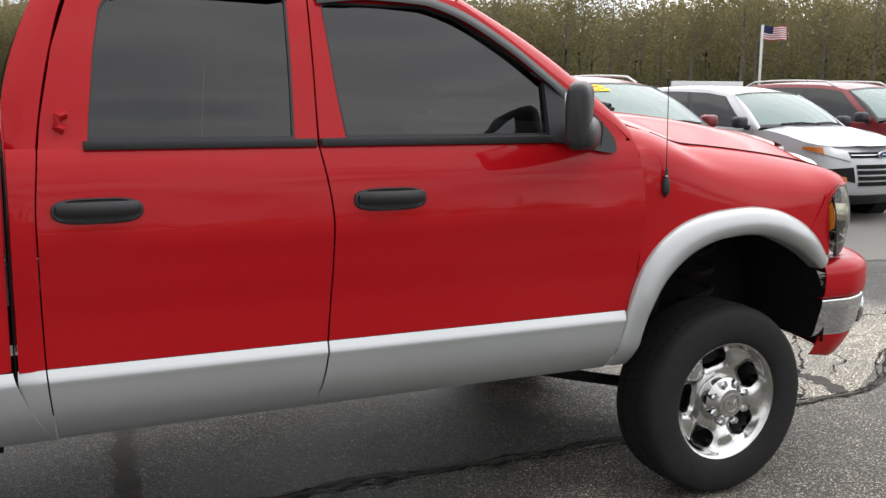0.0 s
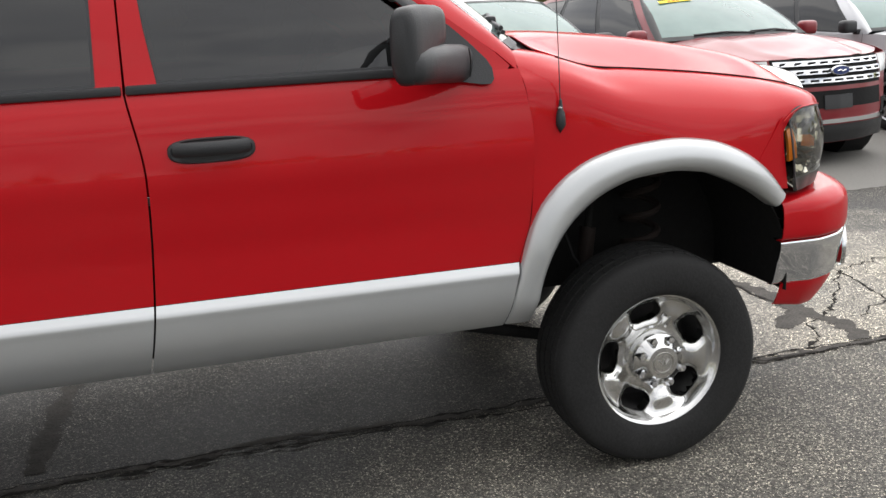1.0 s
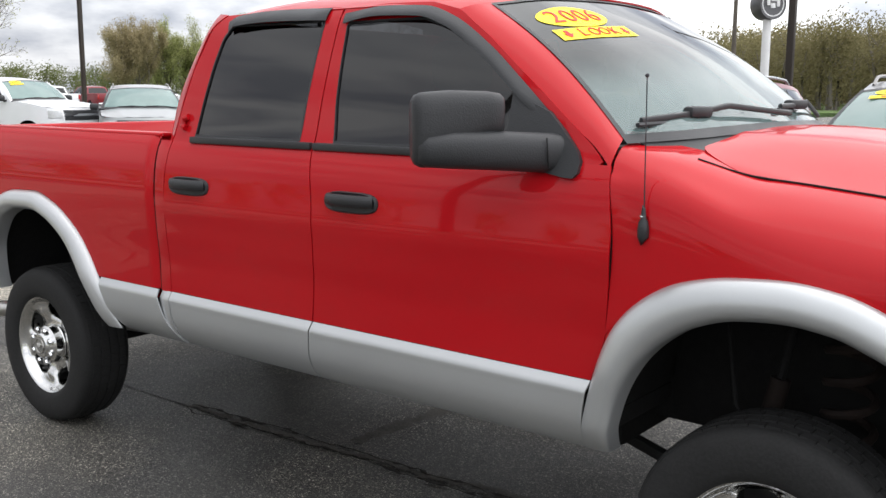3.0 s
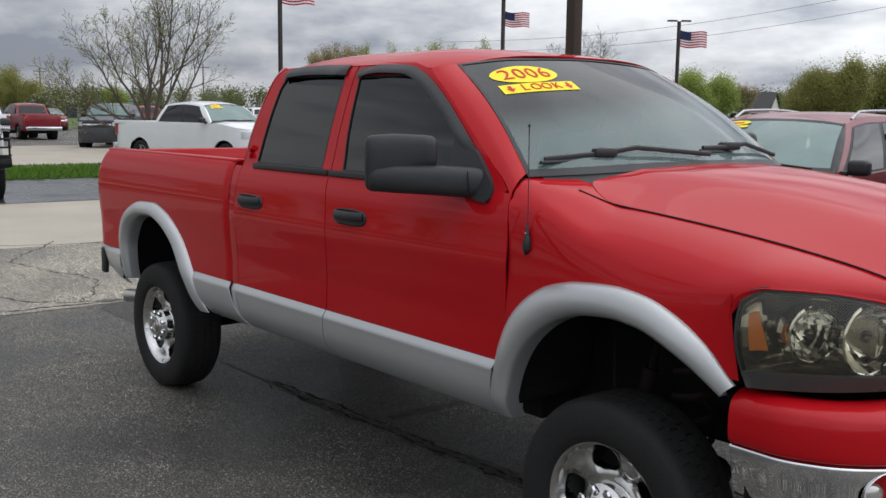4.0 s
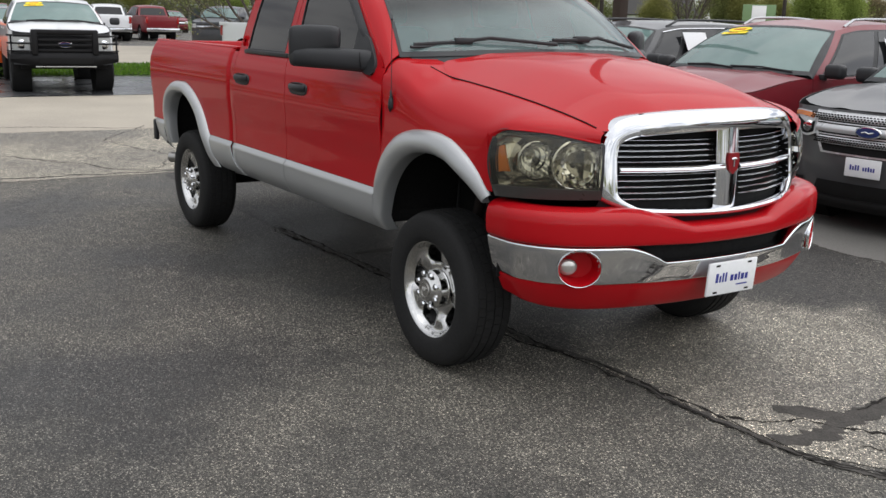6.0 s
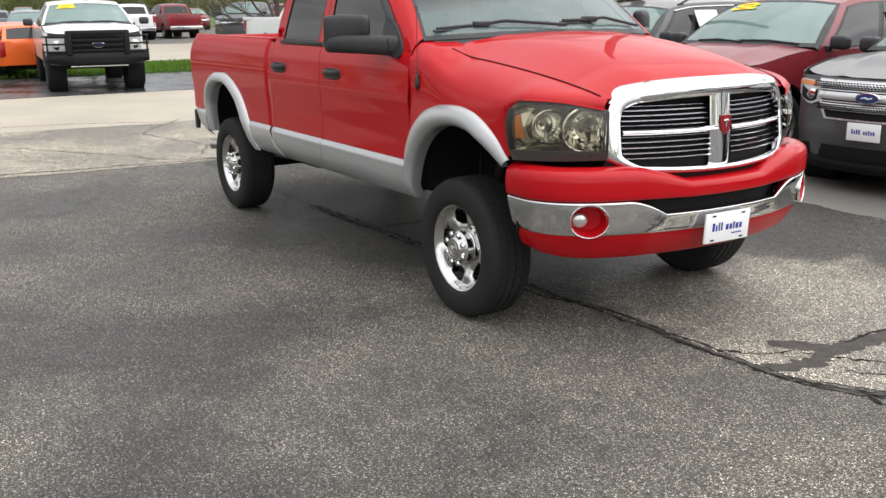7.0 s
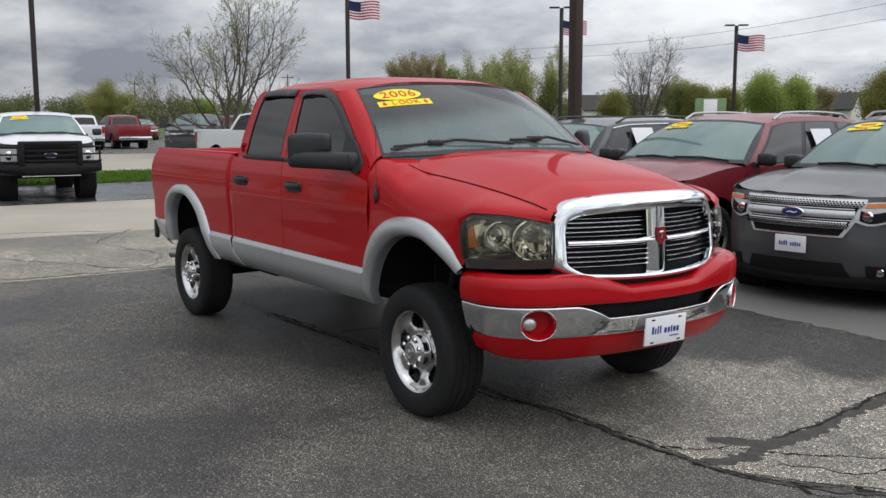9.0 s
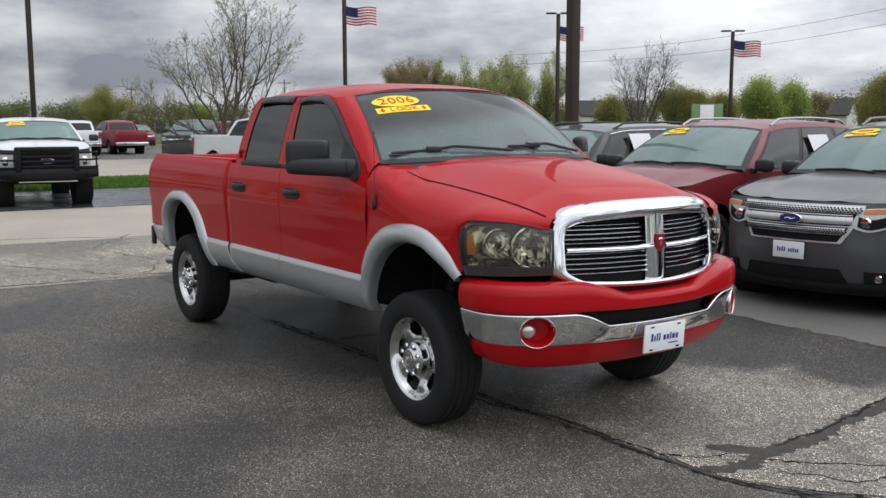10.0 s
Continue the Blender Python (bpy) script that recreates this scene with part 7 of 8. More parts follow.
def leaf_mat(name, a, b):
    """Thin leaves: some of the light comes through."""
    m = bpy.data.materials.new(name)
    m.use_nodes = True
    n, l = m.node_tree.nodes, m.node_tree.links
    p = n["Principled BSDF"]
    p.inputs["Roughness"].default_value = 0.7
    p.inputs["Specular IOR Level"].default_value = 0.2
    g = n.new("ShaderNodeNewGeometry")
    r = n.new("ShaderNodeValToRGB")
    r.color_ramp.elements[0].color, r.color_ramp.elements[1].color = (*a, 1), (*b, 1)
    l.new(g.outputs["Random Per Island"], r.inputs["Fac"])
    l.new(r.outputs["Color"], p.inputs["Base Color"])
    t = n.new("ShaderNodeBsdfTranslucent")
    l.new(r.outputs["Color"], t.inputs["Color"])
    mx = n.new("ShaderNodeMixShader")
    mx.inputs[0].default_value = 0.5
    l.new(p.outputs[0], mx.inputs[1])
    l.new(t.outputs[0], mx.inputs[2])
    l.new(mx.outputs[0], n["Material Output"].inputs["Surface"])
    m.diffuse_color = (*b, 1)
    return m


LEAF_SPRING = leaf_mat("spring_leaves", (0.24, 0.26, 0.095), (0.44, 0.46, 0.20))
LEAF_GREEN = leaf_mat("green_leaves", (0.23, 0.29, 0.07), (0.42, 0.50, 0.16))
LEAF_OLIVE = leaf_mat("olive_leaves", (0.20, 0.20, 0.06), (0.37, 0.36, 0.13))
LEAF_WOODS = leaf_mat("woodland_leaves", (0.150, 0.133, 0.062), (0.235, 0.207, 0.105))
LEAF_HEDGE = leaf_mat("hedge_leaves", (0.105, 0.125, 0.045), (0.18, 0.195, 0.08))
LEAF_BUFF = leaf_mat("budding_leaves", (0.26, 0.215, 0.12), (0.42, 0.36, 0.21))


def light_pole(x, y, h, r, lamps, material=POLE, label="dark bronze parking-lot light pole", flag_z=None, flag_w=1.5, flag_dir=30):
    p = thing("light_pole", label, "light pole", pose(x, y, 0), "light poles")
    bm = bmesh.new()
    add_box(bm, -r, r, -r, r, 0.0, h, r * 0.25)
    part("shaft", bm, material, p)
    part("base", lathe([(0.30, 0), (0.30, 0.7), (0.001, 0.7)], 20, "z"), CONCRETE, p, "concrete footing")
    if lamps:
        for s in (-1, 1):
            a = radians(flag_dir)
            m = pose(0, 0, h, 0, 0, flag_dir)
            bm = bmesh.new()
            add_box(bm, 0.1 * s if s > 0 else -0.62, 0.62 if s > 0 else -0.1, -0.13, 0.13, -0.02, 0.06, 0.03, m=m)
            part("lamp_head", bm, material, p)
    if flag_z:
        flag(x, y, flag_z, flag_w, flag_dir, r)
    return p


def flag(x, y, z, wd, heading, r=0.06, label="striped flag with a blue canton flying from a pole"):
    f = thing("flag", label, "flag", pose(x, y, z, 0, 0, heading), "flags")
    hgt = wd * 0.58

    def cloth(u, v):
        return Vector((r + u * wd, 0.07 * wd * math.sin(u * 7 + v) * (0.3 + u), (v - 1) * hgt - 0.10 * wd * u * u - 0.05 * wd * math.sin(u * 5)))
    for k in range(13):
        v0, v1 = 1 - (k + 1) / 13, 1 - k / 13
        u0 = 0.4 if k < 7 else 0.0
        part("stripe", sheet(lambda u, v: cloth(u0 + (1 - u0) * u, v0 + (v1 - v0) * v), 12, 1, 0.004), FLAG_RED if k % 2 == 0 else FLAG_WHITE, f)
    part("canton", sheet(lambda u, v: cloth(0.4 * u, 1 - 7 / 13 * (1 - v)), 6, 5, 0.004), FLAG_BLUE, f)
    return f


def cloud_mesh(name, verts, faces, material, parent=None):
    me = bpy.data.meshes.new(name)
    me.from_pydata(verts, [], faces)
    me.materials.append(material)
    ob = new(name, me)
    if parent:
        ob.parent = parent
    return ob


def leaves(centres, size, rng, per=1, spread=0.3):
    verts, faces = [], []
    for c in centres:
        for _ in range(per):
            p = Vector(c) + Vector([rng.gauss(0, spread) for _ in range(3)])
            a = Vector([rng.gauss(0, 1) for _ in range(3)]).normalized()
            b = a.orthogonal().normalized()
            q = a.cross(b)
            s = size * rng.uniform(0.5, 1.3)
            i = len(verts)
            verts += [p - b * s, p - q * s * 0.6, p + b * s, p + q * s * 0.6]
            faces.append((i, i + 1, i + 2, i + 3))
    return verts, faces


def limbs(rng, h, spread, levels, r0, upright=0.6, n0=7, trunk=0.22):
    """Branches as (points, radii), and the tips."""
    out, tips = [], []

    def grow(p, d, length, r, lev):
        pts, rad = [p], [r]
        n = 4
        for k in range(n):
            d = (d + Vector([rng.gauss(0, 0.13) for _ in range(3)]) + Vector((0, 0, 0.05 * upright))).normalized()
            p = p + d * length / n
            pts.append(p)
            rad.append(r * (1 - 0.55 * (k + 1) / n))
            if lev > 0:
                tips.append(p)
        out.append((pts, rad))
        if lev < levels:
            for k in range(rng.randint(3, 4) if lev else n0):
                q = pts[rng.randint(1, n)] if lev else pts[rng.randint(1, n)]
                ang = rng.uniform(0, 2 * math.pi)
                side = Vector((math.cos(ang), math.sin(ang), 0))
                nd = (d * (0.55 + 0.4 * upright) + side * spread + Vector((0, 0, 0.25 * upright))).normalized()
                grow(q, nd, length * rng.uniform(0.48, 0.72) * (1.75 if lev == 0 else 1), r * (0.5 if lev == 0 else 0.45), lev + 1)
        else:
            tips.append(p)
    grow(Vector((0, 0, 0)), Vector((0, 0, 1)), h * trunk * 1.6, r0, 0)
    top = max(p.z for pts, _ in out for p in pts)
    k = h / top
    out = [([p * k for p in pts], rad) for pts, rad in out]
    return out, [t * k for t in tips]


def tree(name, label, x, y, h, seed, leaf, bark, leaf_size, per, spread=0.75, levels=3, upright=0.6, r0=0.16, n0=7, cloud=0.25, lean=0):
    rng = random.Random(seed)
    t = thing(name, label, "tree", pose(x, y, 0, 0, lean, rng.uniform(0, 360)), "trees")
    br, tips = limbs(rng, h, spread, levels, r0, upright, n0)

    def crown_shape(p):
        """Rounds the crown: broad low down, drawn in toward the top."""
        k = p.z / h
        f = 1.5 - 1.1 * k if k < 0.45 else max(0.22, 1.005 * (1 - ((k - 0.45) / 0.60) ** 2)) ** 0.5
        return Vector((p.x * f, p.y * f, p.z))
    br = [([crown_shape(p) for p in pts], rad) for pts, rad in br]
    tips = [crown_shape(p) for p in tips]
    bm = bmesh.new()
    for pts, rad in br[:1]:
        add_tube(bm, pts, 0, 8, True, 1.0, rad)
    part("trunk", bm, bark, t)
    bm = bmesh.new()
    for pts, rad in br[1:]:
        add_tube(bm, pts, 0, 4, False, 1.0, [max(q, 0.008) for q in rad])
    tagged(part("branchwork", bm, bark, t), kind="stuff")
    if per:
        v, f = leaves(tips, leaf_size, rng, per, cloud)
        tagged(cloud_mesh("crown", v, f, leaf, t), kind="stuff")
    return t


def open_tree(name, label, x, y, stems, seed, leaf, bark, leafy=0.5):
    """A short trunk that splits at once into long limbs (azimuth, lean, length), each feathered with side branches and twigs."""
    rng = random.Random(seed)
    t = thing(name, label, "tree", pose(x, y, 0), "trees")
    fine, tips = bmesh.new(), []

    def grow(p, d, length, r, lev, bm):
        n = (9, 6, 5, 3)[lev]
        pts, rad = [p], [r]
        side_k = rng.randint(0, 1)
        turn = rng.uniform(0, 6.28)
        for k in range(n):
            d = (d + Vector([rng.gauss(0, 0.10 + 0.02 * lev) for _ in range(3)]) + Vector((0, 0, 0.055 if lev < 2 else 0.03))).normalized()
            p = p + d * length / n
            pts.append(p)
            rad.append(max(r * (1 - 0.80 * (k + 1) / n), 0.005))
            if lev < 3 and k >= (2 if lev == 0 else 1):
                for j in range(2 if lev == 1 or k > 4 else 1):
                    turn += 2.4 + rng.uniform(-0.5, 0.5)
                    a = d.orthogonal().normalized()
                    side = a * math.cos(turn) + d.cross(a) * math.sin(turn)
                    nd = (d + side * rng.uniform(0.55, 0.95) + Vector((0, 0, 0.12))).normalized()
                    grow(p, nd, length * rng.uniform(0.26, 0.46) * (1.15 - 0.5 * k / n), rad[-1] * 0.62, lev + 1, fine)
        add_tube(bm, pts, 0, 5 if lev < 2 else 3, False, 1.0, rad)
        if lev > 1:
            tips.extend(pts[2:])
    bm = bmesh.new()
    add_tube(bm, [(0, 0, 0), (0.02, 0.0, 0.35), (0.0, 0.03, 0.75)], 0, 8, False, 1.0, [0.17, 0.13, 0.14])
    for az, lean, length in stems:
        a, b = radians(az), radians(lean)
        grow(Vector((0.05 * math.cos(a), 0.05 * math.sin(a), 0.55)), Vector((math.sin(b) * math.cos(a), math.sin(b) * math.sin(a), math.cos(b))), length, 0.045 + 0.007 * length, 0, bm)
    part("trunk", bm, bark, t)
    tagged(part("branchwork", fine, bark, t), kind="stuff")
    v, f = leaves([p for p in tips if rng.random() < leafy], 0.042, rng, 1, 0.04)
    tagged(cloud_mesh("crown", v, f, leaf, t), kind="stuff")
    return t


# poles near and far
light_pole(-8.5, 8.15, 9.5, 0.095, False, POLE_BROWN, "thick brown steel pole beside the parked row")


def along(az, dist, eye=(4.504, -3.908)):
    return eye[0] + dist * math.cos(radians(az)), eye[1] + dist * math.sin(radians(az))


for az, dist, h, flag_z, fw in ((150.4, 44, 9.0, 6.9, 1.35), (138.0, 50, 7.2, 6.6, 1.2), (128.25, 55, 6.6, 6.15, 1.45)):
    x, y = along(az, dist)
    light_pole(x, y, h, 0.075, True, flag_z=flag_z, flag_w=fw, flag_dir=50)
x, y = along(167.5, 36)
light_pole(x, y, 11, 0.078, True, flag_z=7.15, flag_w=1.4, flag_dir=60)
x, y = along(108.9, 27, (0.804, -3.309))
light_pole(x, y, 9.0, 0.09, True)
x, y = along(47.3, 52, (-2.565, -3.795))
light_pole(x, y, 4.9, 0.05, False, mat_cache("white_pole", (0.7, 0.7, 0.7), 0.4), "slim white flag pole beyond the parked row", flag_z=4.9, flag_w=1.2, flag_dir=-25)

# lamp pole with a flag on the open side of the lane
light_pole(-9.25, -11.6, 9.7, 0.10, True, flag_z=9.3, flag_w=1.5, flag_dir=-40)

# round sign on a white mast
x, y = along(110.2, 42, (0.804, -3.309))
sign = thing("pole_sign", "thick round dark grey sign drum on a white steel mast", "sign", pose(x, y, 0, 0, 0, 55))
part("mast", lathe([(0.17, 0), (0.17, 4.6), (0.001, 4.6)], 20, "z"), mat_cache("white_pole", (0.7, 0.7, 0.7), 0.4), sign)
bm = lathe([(0.001, -0.34), (0.54, -0.34), (0.60, -0.36), (0.62, -0.33), (0.62, 0.33), (0.60, 0.36), (0.54, 0.34), (0.001, 0.34)], 40)
part("sign_drum", moved(bm, pose(0, 0, 5.12)), mat_cache("sign_grey", (0.085, 0.085, 0.088), 0.4, 0.2), sign, "dark grey sign drum")
for s in (-1, 1):
    bm = lathe([(0.46, s * 0.342), (0.47, s * 0.352), (0.50, s * 0.352), (0.51, s * 0.342)], 40)
    part("sign_ring", moved(bm, pose(0, 0, 5.12)), mat_cache("sign_white", (0.72, 0.72, 0.72), 0.4), sign, "white ring")
    for x0, x1, z0, z1 in ((-0.30, -0.14, -0.06, 0.26), (-0.10, 0.14, 0.10, 0.30), (0.16, 0.30, -0.10, 0.22), (-0.12, 0.10, -0.16, 0.04)):
        part("sign_mark", box(x0, x1, s * 0.348 - 0.006, s * 0.348 + 0.006, 5.12 + z0, 5.12 + z1, 0.03, 2), mat_cache("sign_white", (0.72, 0.72, 0.72), 0.4), sign)

# utility poles and cables
def utility_pole(x, y, h, heading):
    p = thing("utility_pole", "weathered wooden utility pole with a crossarm", "utility pole", pose(x, y, 0, 0, 0, heading), "utility poles")
    part("shaft", lathe([(0.15, 0), (0.11, h), (0.001, h)], 10, "z"), WOOD_POLE, p)
    part("crossarm", box(-1.3, 1.3, -0.06, 0.06, h - 0.75, h - 0.62, 0.01), WOOD_POLE, p)
    for k in (-1.2, -0.5, 0.5, 1.2):
        part("insulator", lathe([(0.05, 0), (0.05, 0.16), (0.001, 0.18)], 8, "z", (k, 0, h - 0.62)), ALLOY, p)
    return p


for az, dist, h in ((169.6, 230, 8.6), (162.4, 215, 9.6), (153.9, 200, 10.6), (140.6, 150, 11.0)):
    x, y = along(az, dist)
    utility_pole(x, y, h, az - 70)
x, y = along(111.9, 60, (0.804, -3.309))
utility_pole(x, y, 8.5, 20)
for dz in (0.0, 1.1):
    a, b = Vector((*along(112, 70), 9.8 + dz)), Vector((*along(141, 95), 7.4 + dz * 0.8))
    pts = [a.lerp(b, k / 16) - Vector((0, 0, 1.2 * math.sin(math.pi * k / 16))) for k in range(17)]
    ob = part("power_cable", tube(pts, 0.016, 5), mat_cache("cable_grey", (0.20, 0.20, 0.21), 0.6), None)
    tagged(ob, "grey overhead power cable between utility poles", "cable", "cables")

# ground cover
def patch_on_ground(name, label, category, pts, z, material, kind="structure"):
    bm = bmesh.new()
    bm.faces.new([bm.verts.new((x, y, z)) for x, y in pts])
    ob = part(name, bm, material, None, smooth=False)
    return tagged(ob, label, category, kind=kind)


def wavy(x0, y0, x1, y1, amp, seed, n=24):
    rng = random.Random(seed)
    d = Vector((x1 - x0, y1 - y0)).normalized()
    return [(x0 + (x1 - x0) * k / n - d.y * rng.uniform(-amp, amp), y0 + (y1 - y0) * k / n + d.x * rng.uniform(-amp, amp)) for k in range(n + 1)]


patch_on_ground("pavement", "pale worn concrete drive across the lot", "concrete", wavy(-10.9, -30, -9.9, 12, 0.05, 3) + wavy(-15.7, 12, -16.7, -30, 0.05, 4), 0.004, CONCRETE)
patch_on_ground("wet_asphalt", "dark damp asphalt beside the grass", "asphalt", [(-16.9, -30), (-15.8, 12), (-21.4, 14), (-22.6, -30)], 0.004, mat("damp_asphalt", (0.055, 0.057, 0.060), 0.28, 0, 0.25, 0.8, 60, 0.3, rough_vary=0.2))
patch_on_ground("asphalt_patch", "older brown asphalt, damp in places, truck shade painted in, bleached in front", "asphalt", [(-9.4, 3.3), (-6.1, -0.36), (-3.2, -0.36), (-1.6, -0.30), (-0.06, -0.29), (0.48, -0.22), (1.56, -0.20), (2.3, 0.25), (3.0, 0.7), (5.5, 1.9), (9, 2.4), (3.0, 2.9), (0.54, 3.03), (-0.92, 3.16)], 0.003, OLD_ASPHALT)
patch_on_ground("pavement", "grey concrete apron under the parked row", "concrete", [(-9.5, 3.3), (-0.92, 3.16), (0.54, 3.03), (3.0, 2.9), (9, 2.4), (16, 2.2), (16, 11), (-9.5, 11)], 0.0035, mat("grey_concrete", (0.150, 0.144, 0.132), 0.8, 0, 0.22, 0.9, 50, 0.4))
patch_on_ground("asphalt_patch", "paler asphalt between two joints", "asphalt", wavy(-6.45, -9, -6.22, 3.25, 0.05, 7, 20) + wavy(-10.05, 3.25, -10.8, -9, 0.05, 8, 20), 0.0046, BLEACHED)

patch_on_ground("pavement", "pale concrete lane beyond the grass strip", "concrete", [(-30.8, -60), (-25.6, 70), (-40.5, 70), (-46.5, -60)], 0.004, CONCRETE)


def grass_strip():
    verts, faces = [], []
    rng = random.Random(11)
    for k in range(26000):
        x, y = rng.uniform(-27.3, -21.9), rng.uniform(-14, 26)
        x += 0.04 * y
        h, a = rng.uniform(0.04, 0.11), rng.uniform(0, 6.28)
        w = 0.02
        dx, dy = math.cos(a) * w, math.sin(a) * w
        i = len(verts)
        verts += [(x - dx, y - dy, 0.03), (x + dx, y + dy, 0.03), (x + rng.uniform(-0.03, 0.03), y + rng.uniform(-0.03, 0.03), 0.03 + h)]
        faces.append((i, i + 1, i + 2))
    ob = cloud_mesh("grass", verts, faces, leaf_mat("grass_blades", (0.06, 0.14, 0.015), (0.15, 0.27, 0.035)))
    tagged(ob, "short bright green grass strip", "grass", kind="stuff")
    bm = bmesh.new()
    add_grid(bm, lambda u, v: (-27.4 + 5.4 * u + 0.04 * (-60 + 140 * v), -60 + 140 * v, 0.05 * math.sin(math.pi * min(1, u * 8)) * (1 if u < 0.5 else math.sin(math.pi * min(1, (1 - u) * 8)))), 12, 8)
    tagged(part("lawn", bm, GRASS, None), "green grass strip between the lots", "lawn", kind="structure")


grass_strip()
bm = bmesh.new()
add_grid(bm, lambda u, v: (-300 + 220 * u, -250 + 500 * v, 0.02), 2, 2)
add_grid(bm, lambda u, v: (-300 + 600 * u, 75 + 200 * v, 0.03), 2, 2)
tagged(part("field", bm, mat("field_grass", (0.075, 0.12, 0.03), 0.95, 0, 0.3, 0.2, 6, 0.3), None), "far green field beyond the lots", "field", kind="structure")


def crack(pts, width, seed, label="dark tar-sealed crack in the asphalt", wob=0.04, material=TAR, lift=0.0):
    rng = random.Random(seed)
    pa = path_at([(x, y, 0) for x, y in pts])
    total = sum((Vector(a) - Vector(b)).length for a, b in zip(pts, pts[1:]))
    n = max(12, int(total / 0.03))
    bm = bmesh.new()
    prev = None
    dev = 0
    for k in range(n + 1):
        p = pa(k / n)
        q = pa(min(k / n + 0.01, 1)) - pa(max(k / n - 0.01, 0))
        nrm = Vector((-q.y, q.x, 0)).normalized()
        dev = dev * 0.88 + rng.gauss(0, wob * 0.35)
        w = width * rng.uniform(0.45, 1.25) + rng.choice((0, 0, 0, 0.02))
        c = p + nrm * dev
        row = [bm.verts.new((c.x + nrm.x * t * w, c.y + nrm.y * t * w, 0.0055 + lift + (0.0008 if t == 0 else -0.0008))) for t in (-0.5, 0, 0.5)]
        if prev:
            for j in range(2):
                bm.faces.new((prev[j], row[j], row[j + 1], prev[j + 1]))
        prev = row
    ob = part("pavement_crack", bm, material, None, smooth=False)
    return tagged(ob, label, "crack", "cracks", kind="structure")


crack([(-3.2, -0.35), (-1.6, -0.30), (-0.06, -0.29), (0.48, -0.22), (1.56, -0.20), (2.3, 0.25), (3.0, 0.7)], 0.036, 1, wob=0.03)
crack([(-2.05, 0.95), (-2.10, 0.67), (-2.16, 0.25), (-2.17, -0.20)], 0.10, 22, "wide grey tar seam in the asphalt", 0.01)
MAIN = ((-3.2, -0.35), (-1.6, -0.30), (-0.06, -0.29), (0.48, -0.22), (1.56, -0.20), (2.3, 0.25), (3.0, 0.7))
for dy, seed in ((-0.026, 24), (0.022, 25)):
    crack([(x, y + dy) for x, y in MAIN], 0.009, seed, "thin open cleft along a sealed crack", 0.02, CLEFT, 0.002)
crack([(1.25, 0.10), (1.38, 0.22), (1.50, 0.32), (1.50, 0.6), (1.44, 1.0), (1.38, 1.61), (1.32, 2.6)], 0.125, 2, "wide dark tar seam in the asphalt", 0.01)
crack([(1.50, 0.32), (1.58, 0.05), (1.56, -0.18)], 0.11, 3)
crack([(1.7, 0.1), (2.0, 0.35), (2.1, 0.8), (2.5, 1.3)], 0.010, 4, "thin open cleft in the asphalt", 0.04, CLEFT)
crack([(1.9, -0.05), (2.5, 0.05), (2.9, 0.5), (3.6, 0.6)], 0.009, 5, "thin open cleft in the asphalt", 0.04, CLEFT)
crack([(-3.4, 3.25), (-0.92, 3.16), (0.54, 3.03), (3.0, 2.9), (7.0, 2.6)], 0.04, 6)
crack([(-6.9, -4.6), (-6.53, -1.94), (-6.42, -1.21), (-6.37, -0.47), (-6.25, 1.5), (-6.1, 4.0)], 0.06, 7)
crack([(-9.4, -2.6), (-8.2, -1.63), (-7.4, -1.1), (-6.69, -0.70), (-6.2, 0.1), (-5.0, 0.4)], 0.03, 8)
crack([(-10.6, 0.75), (-9.0, -0.2), (-7.6, 0.1), (-6.5, -0.3)], 0.02, 9)
crack([(-11.3, -5.0), (-11.05, -1.09), (-10.25, 0.86), (-9.9, 6)], 0.035, 10)
crack([(1.2, -0.2), (2.4, 0.9), (3.4, 1.1), (4.5, 1.6)], 0.010, 14, "thin open cleft in the asphalt", 0.04, CLEFT)
crack([(1.47, 0.42), (1.40, 1.0), (1.335, 1.61), (1.27, 2.6)], 0.014, 23, "thin open cleft along a sealed crack", 0.02, CLEFT, 0.002)
for x, y in ((-16.2, 0.72), (-16.05, 1.50)):
    bm = box(x - 0.10, x + 0.10, y - 0.20, y + 0.20, 0.004, 0.012, 0.003)
    tagged(part("drain_grate", bm, BLACK, None), "black drain grate set in the concrete", "drain grate", "drain grates", kind="structure")

# bare tree near the grass
open_tree("bare_tree", "nearly bare spring tree with wide fine branches beside the lot", *along(157.3, 45),
          ((250, 66, 4.0), (243, 55, 4.4), (258, 40, 4.2), (240, 22, 4.6), (160, 6, 5.7), (75, 13, 6.2), (62, 27, 5.7), (78, 44, 4.8), (330, 34, 4.6), (165, 38, 4.4), (20, 22, 5.4)), 12, LEAF_SPRING, BARK, 0.30)
open_tree("bare_tree", "bare tree with grey branches behind the row", *along(133.2, 75),
          ((230, 21, 5.4), (220, 9, 5.9), (40, 8, 6.1), (45, 20, 5.6), (130, 24, 4.8), (310, 24, 4.8), (50, 33, 3.9), (225, 36, 4.0)), 15, LEAF_BUFF, BARK, 0.12)

